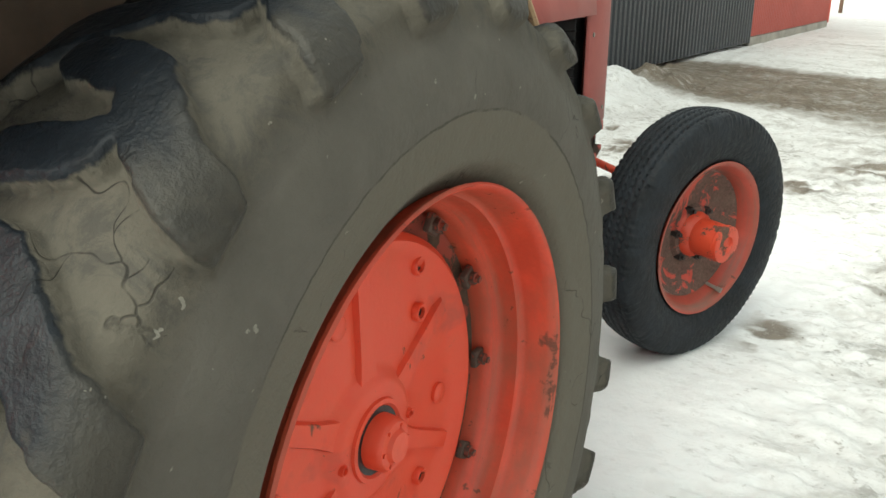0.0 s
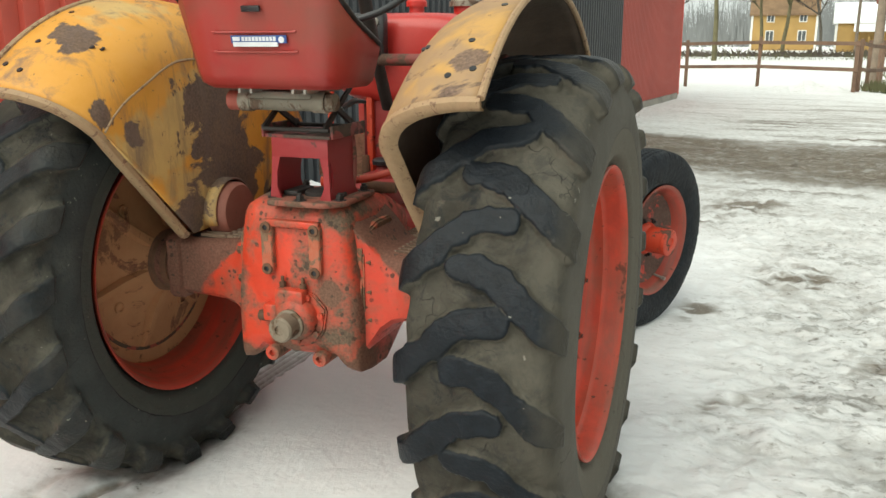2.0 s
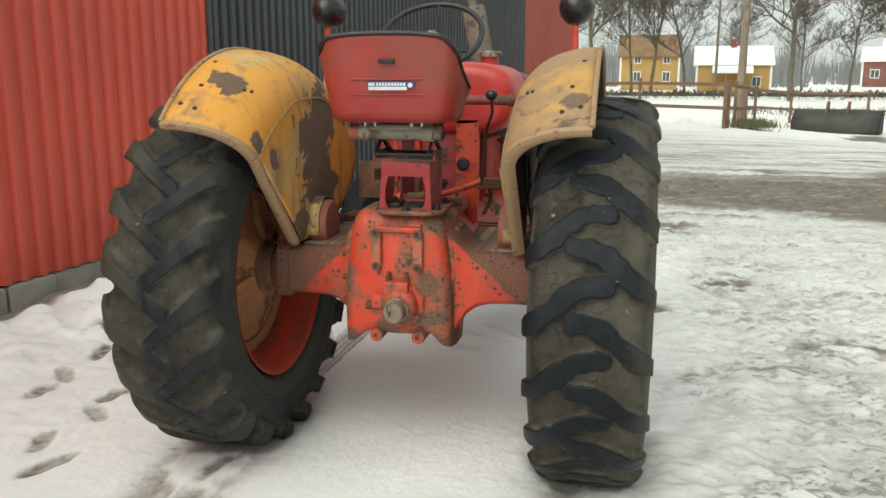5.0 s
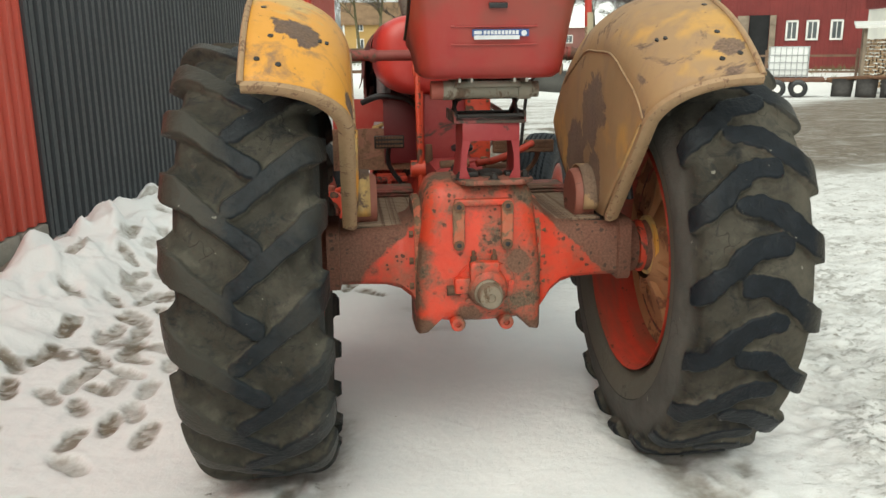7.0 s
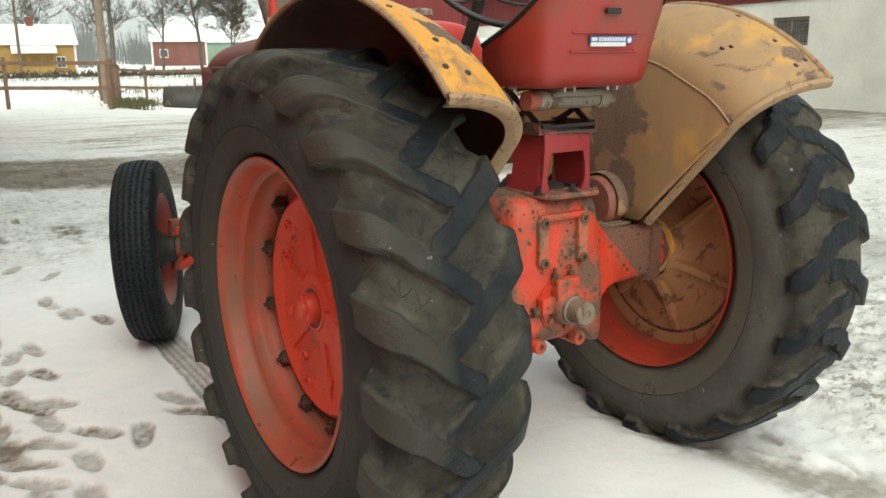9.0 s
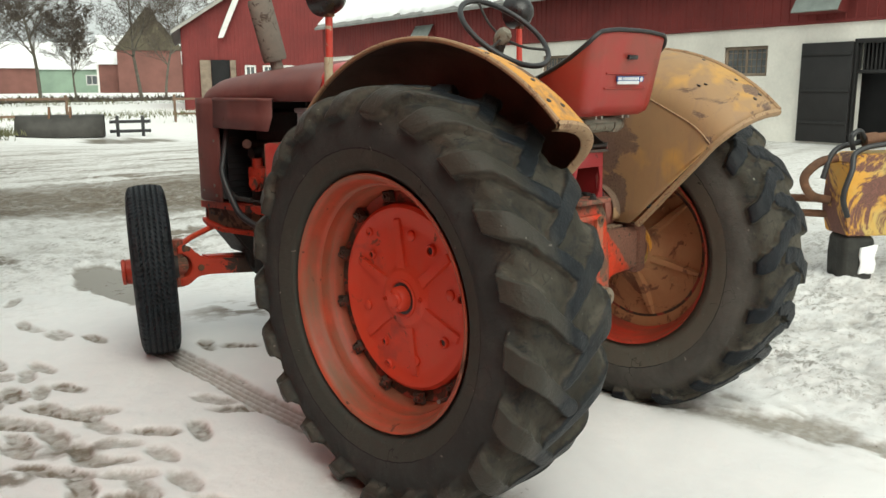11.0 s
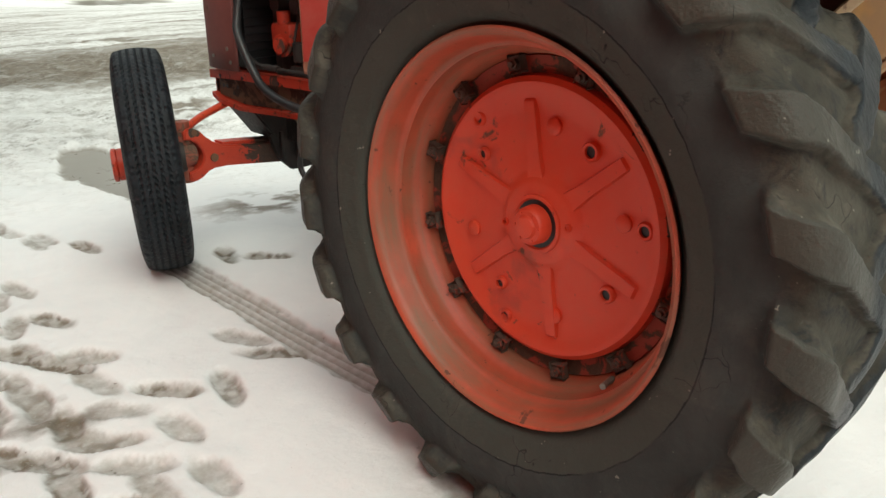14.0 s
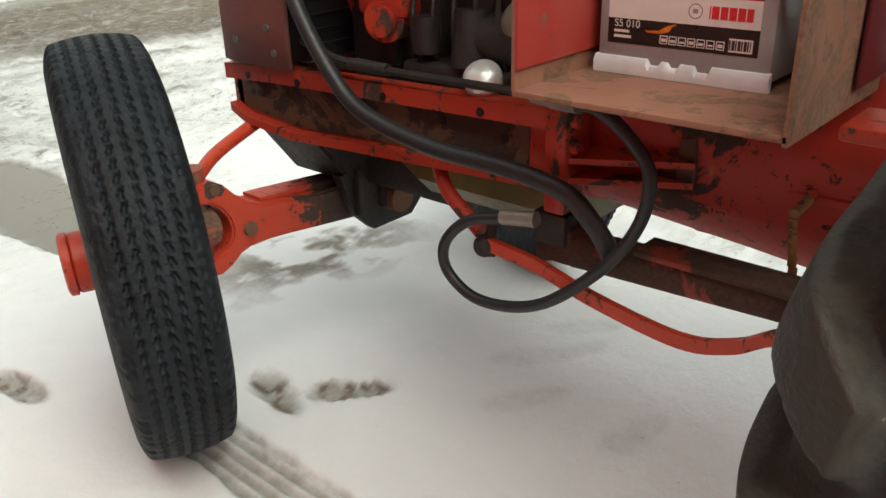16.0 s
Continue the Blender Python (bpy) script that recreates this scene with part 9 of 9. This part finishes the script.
# firewood shelter
store = thing("firewood_shelter", "small shelter with stacked split firewood and snowy roof", "firewood shelter", Matrix.Translation((19.6, 25.4, -0.15)) @ Matrix.Rotation(radians(-30), 4, "Z"))
b = bmesh.new()
for x in (-1.4, 1.4):
    for y in (-0.6, 0.6):
        box(b, (x - 0.06, y - 0.06, 0), (x + 0.06, y + 0.06, 2.2), 0.01)
part("frame", b, TIMBER, store)
b = bmesh.new()
prism(b, [(-0.9, 2.15), (0.9, 2.35), (0.9, 2.43), (-0.9, 2.23)], "x", -1.75, 1.75)
part("roof", b, WHITE_WOOD, store)
b = bmesh.new()
rnd = random.Random(6)
for i in range(22):
    for k in range(14):
        x, z = -1.25 + i * 0.115 + rnd.uniform(-0.02, 0.02), 0.10 + k * 0.125 + rnd.uniform(-0.02, 0.02)
        cyl(b, (x, -0.5 + rnd.uniform(-0.04, 0.04), z), (x, 0.5, z), rnd.uniform(0.045, 0.065), seg=6)
ob = part("firewood", b, plain("split_wood", (0.30, 0.20, 0.12), 0.4, 6, 0.85, 0, 0.2), store, "stacked split firewood", 0)
ob["kind"] = "stuff"


# yellow machine beside the tractor -----------------------------------
machine = thing("backhoe_boom", "worn yellow excavator boom propped on a rubber block", "excavator boom", Matrix.Translation((3.91, 0.27, 0)) @ Matrix.Rotation(radians(-38), 4, "Z"))
b = bmesh.new()
prism(b, [(0.05, 0.36), (0.0, 0.55), (0.02, 0.93), (0.12, 1.00), (1.6, 1.02), (2.6, 1.25), (2.6, 0.70), (1.3, 0.58), (0.55, 0.36)], "y", -0.16, 0.16)
bmesh.ops.bevel(b, geom=list(b.edges), offset=0.012, segments=2, affect="EDGES")
part("boom", b, MACHINE_YELLOW, machine, "yellow boom with rust patches")
b = bmesh.new()
box(b, (0.05, -0.14, -0.03), (0.31, 0.13, 0.36), 0.05, seg=3)
bmesh.ops.subdivide_edges(b, edges=list(b.edges), cuts=2, use_grid_fill=True)
for v in b.verts:
    v.co += Vector((1, 1, 0.5)) * 0.022 * noise.noise(v.co * 11)
part("rubber_block", b, plain("snowy_rubber", (0.03, 0.03, 0.026), 0.4, 8, 0.8, 0, 0.5, 30, 0.01), machine, "black rubber block with snow on it")
b = bmesh.new()
box(b, (0.17, -0.162, 0.06), (0.30, -0.138, 0.27), 0.01)
bmesh.ops.subdivide_edges(b, edges=list(b.edges), cuts=2, use_grid_fill=True)
for v in b.verts:
    v.co += Vector((0.9, 0.2, 0.9)) * 0.03 * noise.noise(v.co * 13)
part("snow_patch", b, ROOF_SNOW, machine)
b = bmesh.new()
tube(b, [(0.02, -0.18, 0.52), (-0.04, -0.20, 0.68), (0.02, -0.19, 0.88), (0.10, -0.12, 1.02), (0.45, -0.10, 1.08), (1.4, -0.08, 1.12)], 0.022, 10, 7)
tube(b, [(-0.10, 0.0, 0.80), (-0.02, 0.02, 1.0), (0.15, 0.02, 1.07), (0.6, 0.03, 1.12), (1.5, 0.05, 1.16)], 0.022, 10, 7)
tube(b, [(0.10, -0.05, 1.03), (0.06, -0.08, 1.13), (0.14, -0.06, 1.17), (0.22, -0.02, 1.08)], 0.02, 10, 7)
part("hose", b, HOSE, machine)
b = bmesh.new()
cyl(b, (0.25, -0.02, 1.10), (0.72, -0.02, 1.16), 0.042, seg=16)
cyl(b, (0.20, -0.02, 1.095), (0.30, -0.02, 1.105), 0.055, seg=16)
tube(b, [(0.0, 0.05, 0.62), (-0.14, 0.08, 0.66), (-0.22, 0.06, 0.80), (-0.12, 0.04, 0.92), (0.02, 0.03, 0.96)], 0.035, 10, 6)
for z in (0.50, 0.62):
    cyl(b, (-0.30, 0.3, z), (0.05, 0.1, z), 0.03, seg=12)
part("linkage", b, RUST, machine)
b = bmesh.new()
prism(b, [(0.50, 1.75), (0.42, 2.22), (0.28, 2.28), (0.28, 2.48), (2.4, 2.62), (2.4, 2.24), (0.66, 2.22), (0.82, 1.0), (0.62, 1.0)], "y", -0.12, 0.12)
bmesh.ops.bevel(b, geom=list(b.edges), offset=0.012, segments=2, affect="EDGES")
part("mast", b, MACHINE_YELLOW, machine, "yellow upright arm")

# distant farm ---------------------------------------------------------
HOUSE_YELLOW = plain("yellow_house_boards", (0.36, 0.225, 0.075), 0.12, 0.5, 0.8, 0, 0.1)
FAR_RED = plain("far_red_boards", (0.17, 0.072, 0.058), 0.2, 0.4, 0.8, 0, 0.1)
FAR_GREEN = plain("pale_green_boards", (0.26, 0.36, 0.28), 0.12, 0.4, 0.8, 0, 0.1)


def house(name, label, x, y, turn, wx, wy, h, ridge, wall, windows, roofing=None, chimney=False, size=1.0):
    t = thing(name, label, "house", Matrix.Translation((x, y, -0.1)) @ Matrix.Rotation(radians(turn), 4, "Z") @ Matrix.Scale(size, 4))
    b_ = bmesh.new()
    prism(b_, [(-wy / 2, 0), (wy / 2, 0), (wy / 2, h), (0, h + ridge - 0.1), (-wy / 2, h)], "x", -wx / 2, wx / 2)
    part("wall", b_, wall, t)
    b_ = bmesh.new()
    for s_ in (-1, 1):
        prism(b_, [(0, h + ridge), (s_ * (wy / 2 + 0.4), h - 0.25), (s_ * (wy / 2 + 0.4), h), (0, h + ridge + 0.25)], "x", -wx / 2 - 0.4, wx / 2 + 0.4)
    roof_ = part("roof", b_, roofing or ROOF_SNOW, t)
    if chimney:
        b_ = bmesh.new()
        box(b_, (-0.4, -0.4, h + ridge - 0.6), (0.4, 0.4, h + ridge + 1.1))
        box(b_, (-0.5, -0.5, h + ridge + 0.9), (0.5, 0.5, h + ridge + 1.1))
        part("chimney", b_, plain("chimney_brick", (0.22, 0.08, 0.06), 0.3, 2, 0.9), roof_)
    for wx_, wz, ww, wh in windows:
        b_ = bmesh.new()
        for lo, hi in (((wx_ - ww / 2 - 0.1, wz), (wx_ - ww / 2, wz + wh)), ((wx_ + ww / 2, wz), (wx_ + ww / 2 + 0.1, wz + wh)), ((wx_ - ww / 2 - 0.1, wz + wh), (wx_ + ww / 2 + 0.1, wz + wh + 0.12)), ((wx_ - ww / 2 - 0.1, wz - 0.12), (wx_ + ww / 2 + 0.1, wz)), ((wx_ - 0.04, wz), (wx_ + 0.04, wz + wh))):
            box(b_, (lo[0], -wy / 2 - 0.06, lo[1]), (hi[0], -wy / 2 + 0.02, hi[1]))
        w_ = part("window", b_, WHITE_WOOD, t)
        b_ = bmesh.new()
        box(b_, (wx_ - ww / 2, -wy / 2 - 0.03, wz), (wx_ + ww / 2, -wy / 2 + 0.02, wz + wh))
        part("pane", b_, GLASS, w_)
    for s_ in (-1, 1):
        b_ = bmesh.new()
        box(b_, (s_ * wx / 2 - 0.15, -wy / 2 - 0.05, 0), (s_ * wx / 2 + 0.15, -wy / 2 + 0.1, h))
        part("corner_board", b_, WHITE_WOOD, t)
    return t


house("farmhouse", "yellow wooden farmhouse among bare trees", 4.2, 139, 0, 9.0, 7.5, 5.4, 3.2, HOUSE_YELLOW, [(-1.9, 1.5, 1.0, 1.4), (2.6, 1.5, 1.0, 1.4), (-1.9, 4.3, 0.9, 1.2), (2.6, 4.3, 0.9, 1.2)], plain("brown_tile_roof", (0.20, 0.125, 0.070), 0.25, 0.8, 0.9, 0, 0.2))
house("cottage", "low yellow cottage with snowy roof", 15.1, 121, -3, 9.6, 6.5, 3.9, 2.2, HOUSE_YELLOW, [(3.0, 0.9, 1.0, 1.2)], None, True)
porch = thing("porch", "small yellow porch with snow on its roof", "porch", Matrix.Translation((14.6, 116.0, 0)) @ Matrix.Rotation(radians(-6), 4, "Z"))
b = bmesh.new()
for x in (-2.2, -0.8, 0.8, 2.2):
    box(b, (x - 0.08, -1.0, 0), (x + 0.08, -0.84, 2.6))
box(b, (-2.2, -0.9, 0), (2.2, -0.86, 0.9))
box(b, (-2.2, 0.4, 0), (2.2, 1.0, 2.6))
part("frame", b, HOUSE_YELLOW, porch)
b = bmesh.new()
prism(b, [(-1.4, 2.5), (1.2, 3.2), (1.2, 3.5), (-1.4, 2.8)], "x", -2.6, 2.6)
part("roof", b, ROOF_SNOW, porch)
house("far_barn", "long dark red farm building with snowy roof", 96.1, 212.6, -27, 16, 10, 5.0, 4.5, FAR_RED, [(-9, 1.5, 1.6, 1.4), (-2, 1.5, 1.6, 1.4)], size=1.5)
house("green_shed", "pale green shed with long snowy roof", 82.6, 241.1, -20, 20, 9, 4.4, 4.5, FAR_GREEN, [(-6, 1.2, 1.4, 1.2)], size=1.5)
house("far_shed", "small dark red shed with snowy roof", 65.3, 226.1, -17, 9, 7, 4.4, 2.0, FAR_RED, [(-2.6, 1.6, 1.2, 1.2)], size=1.5)
house("far_store", "low red outbuilding behind the trees", 130.6, 202.1, -35, 26, 9, 4.6, 4.0, FAR_RED, [(-8, 1.5, 1.4, 1.3), (4, 1.5, 1.4, 1.3)], size=1.5)
wood_roof = thing("steep_roof", "steep brown shingled roof of an old shed", "roof", Matrix.Translation((94.6, 208.1, -0.5)) @ Matrix.Rotation(radians(-27), 4, "Z") @ Matrix.Scale(1.5, 4))
b = bmesh.new()
prism(b, [(-5.5, 7.2), (0, 14.2), (5.5, 7.2)], "y", -6, -2)
part("shingles", b, plain("mossy_shingle", (0.10, 0.085, 0.055), 0.3, 1, 0.9), wood_roof)
b = bmesh.new()
box(b, (-5.0, -5.8, 0), (5.0, -2.2, 7.3))
part("wall", b, FAR_RED, wood_roof)

# poles
for x, y, h in ((5.3, 32.0, 10.5), (10.9, 100, 17.0)):
    pole = thing("utility_pole", "slim wooden utility pole", "pole", Matrix.Translation((x, y, 0)), "utility poles")
    b = bmesh.new()
    cyl(b, (0, 0, -0.2), (0, 0, h), 0.17, 0.11, 12)
    part("shaft", b, TIMBER, pole)
    b = bmesh.new()
    box(b, (-0.8, -0.05, h - 0.6), (0.8, 0.05, h - 0.5))
    part("cross_arm", b, TIMBER, pole)
    b = bmesh.new()
    for x_ in (-0.7, 0.7):
        cyl(b, (x_, 0, h - 0.5), (x_, 0, h - 0.3), 0.05, seg=8)
    part("insulator", b, WHITE_WOOD, pole)


# trees -----------------------------------------------------------------
BARK = plain("grey_brown_bark", (0.125, 0.110, 0.088), 0.35, 2.5, 0.9, 0, 0.4, 14, 0.02)
BARK_MOSSY = plain("mossy_bark", (0.130, 0.115, 0.060), 0.35, 2.0, 0.9, 0, 0.4, 14, 0.02)
TWIG = plain("bare_twigs", (0.085, 0.066, 0.052), 0.3, 1.5, 0.9, 0, 0)


def tree(x, y, height, seed, spread=0.5, bark=None, label="tall bare tree with fine twigs", levels=5, lean=0.0):
    rnd_ = random.Random(seed)
    t = thing("tree", label, "tree", Matrix.Translation((x, y, ground_at(x, y) - 0.1)), "bare trees")
    limbs, twigs = bmesh.new(), bmesh.new()

    def stick(bm_, a, c, ra, rc, seg):
        d = (c - a)
        if d.length < 1e-4:
            return
        q = d.to_track_quat("Z", "Y").to_matrix()
        r0 = [bm_.verts.new(a + q @ Vector((ra * math.cos(2 * math.pi * k / seg), ra * math.sin(2 * math.pi * k / seg), 0))) for k in range(seg)]
        r1 = [bm_.verts.new(c + q @ Vector((rc * math.cos(2 * math.pi * k / seg), rc * math.sin(2 * math.pi * k / seg), 0))) for k in range(seg)]
        for k in range(seg):
            bm_.faces.new((r0[k], r0[(k + 1) % seg], r1[(k + 1) % seg], r1[k]))

    def grow(p, d, length, radius, level):
        steps = (9, 6, 5, 4, 3)[level]
        for i in range(steps):
            f = (i + 1) / steps
            wander = (0.10, 0.16, 0.22, 0.28, 0.32)[level]
            d = (d + Vector((rnd_.uniform(-1, 1), rnd_.uniform(-1, 1), rnd_.uniform(-0.35, 0.75))) * wander).normalized()
            q = p + d * (length / steps)
            r1, r2 = radius * (1 - 0.80 * i / steps), radius * (1 - 0.80 * f)
            stick(limbs if level < 2 else twigs, p, q, max(r1, 0.017), max(r2, 0.012), (8, 5, 3, 3, 3)[level])
            p = q
            if level < 4 and f > (0.24 if level == 0 else 0.15):
                for _ in range((2, 2, 2, 1)[level] if rnd_.random() < 0.85 else 1):
                    a = rnd_.uniform(0, 2 * math.pi)
                    side = Vector((math.cos(a), math.sin(a), rnd_.uniform(0.0, 0.5)))
                    side = (side - d * side.dot(d) * 0.5).normalized()
                    grow(p, (d * rnd_.uniform(0.5, 0.9) + side * (spread + 0.35)).normalized(), length * rnd_.uniform(0.36, 0.60) * (1.15 - 0.45 * f), max(r2, radius * 0.25) * rnd_.uniform(0.45, 0.7), level + 1)

    grow(Vector((0, 0, 0)), Vector((lean, 0, 1)).normalized(), height * 0.92, height * 0.0130, 0)
    part("trunk", limbs, bark or BARK, t, "", 60)
    part("crown", twigs, TWIG, t, "crown of fine bare twigs", 0)
    return t


for x, y, h, seed, spread, bark in ((-2.0, 66, 16, 11, 0.55, BARK_MOSSY), (1.3, 92, 15, 12, 0.45, BARK_MOSSY), (3.3, 90, 16, 24, 0.5, BARK_MOSSY), (7.2, 96, 14, 25, 0.5, BARK), (13.2, 66, 17, 13, 0.8, BARK),
                                    (20.6, 80, 11, 15, 0.75, BARK), (25.7, 84, 15, 16, 0.85, BARK), (29.8, 86, 9, 17, 0.7, BARK), (38.5, 90, 16, 18, 0.8, BARK),
                                    (-8.5, 92, 16, 22, 0.5, BARK), (17.0, 132, 15, 23, 0.55, BARK), (52.0, 112, 15, 20, 0.6, BARK), (27.0, 135, 15, 21, 0.6, BARK)):
    tree(x, y, h, seed, spread, bark)

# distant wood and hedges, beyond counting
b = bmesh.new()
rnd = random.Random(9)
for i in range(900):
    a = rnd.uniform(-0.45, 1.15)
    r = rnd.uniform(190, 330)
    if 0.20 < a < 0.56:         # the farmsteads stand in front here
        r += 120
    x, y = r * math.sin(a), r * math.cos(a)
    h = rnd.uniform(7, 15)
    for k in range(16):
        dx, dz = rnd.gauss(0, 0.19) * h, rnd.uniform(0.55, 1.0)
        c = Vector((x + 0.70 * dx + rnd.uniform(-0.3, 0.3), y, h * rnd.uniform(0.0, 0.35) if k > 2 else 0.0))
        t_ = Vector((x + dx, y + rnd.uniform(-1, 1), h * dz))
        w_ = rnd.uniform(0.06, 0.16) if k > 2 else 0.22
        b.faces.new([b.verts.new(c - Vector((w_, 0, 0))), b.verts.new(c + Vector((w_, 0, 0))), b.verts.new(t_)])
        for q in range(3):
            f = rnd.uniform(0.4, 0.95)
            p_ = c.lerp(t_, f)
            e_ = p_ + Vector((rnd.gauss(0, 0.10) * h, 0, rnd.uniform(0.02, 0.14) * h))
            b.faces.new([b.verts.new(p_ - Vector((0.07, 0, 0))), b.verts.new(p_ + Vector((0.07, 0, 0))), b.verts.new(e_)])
# the haze of distance is mixed into this pale grey
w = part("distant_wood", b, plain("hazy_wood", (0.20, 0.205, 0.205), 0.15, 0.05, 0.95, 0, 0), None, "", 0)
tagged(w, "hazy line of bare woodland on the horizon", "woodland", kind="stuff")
# a low row of dead brush and snowed-up branches along the far edge of the field
b = bmesh.new()
for i in range(2200):
    x = rnd.uniform(-8, 52)
    y = 86 + 0.10 * x + rnd.gauss(0, 2.2)
    h = rnd.uniform(0.15, 1.0) * (0.45 + 0.55 * rnd.random())
    c = Vector((x, y, 0))
    t_ = c + Vector((rnd.gauss(0, 0.7), rnd.uniform(-0.2, 0.2), h))
    w_ = rnd.uniform(0.05, 0.22)
    b.faces.new([b.verts.new(c - Vector((w_, 0, 0.05))), b.verts.new(c + Vector((w_, 0, -0.05))), b.verts.new(t_)])
w = part("brush_row", b, plain("dead_brush", (0.075, 0.060, 0.048), 0.4, 0.3, 0.95, 0, 0), None, "", 0)
tagged(w, "low row of dark dead brush across the snowy field", "brush", kind="stuff")
# shrubs and dead grass along the far fence
b = bmesh.new()
for i in range(2600):
    t_ = rnd.random()
    x, y = (rnd.uniform(6, 30), rnd.uniform(38, 46)) if i < 1200 else ((rnd.gauss(5.2, 0.35), rnd.gauss(27.6, 0.4)) if i < 1900 else (rnd.uniform(-6, 40), rnd.uniform(70, 78)))
    h = rnd.uniform(0.12, 0.35) if i < 1900 else rnd.uniform(0.2, 0.8)
    g = ground_at(x, y) if i % 10 == 0 else 0.0
    v = [b.verts.new((x - 0.02, y, g - 0.02)), b.verts.new((x + 0.02, y, g - 0.02)), b.verts.new((x + rnd.uniform(-0.15, 0.15), y + rnd.uniform(-0.1, 0.1), g + h))]
    b.faces.new(v)
w = part("dead_grass", b, plain("dry_grass", (0.13, 0.13, 0.06), 0.4, 0.3, 0.9, 0, 0), None, "", 0)
tagged(w, "tufts of dead grass poking through the snow", "grass", kind="stuff")
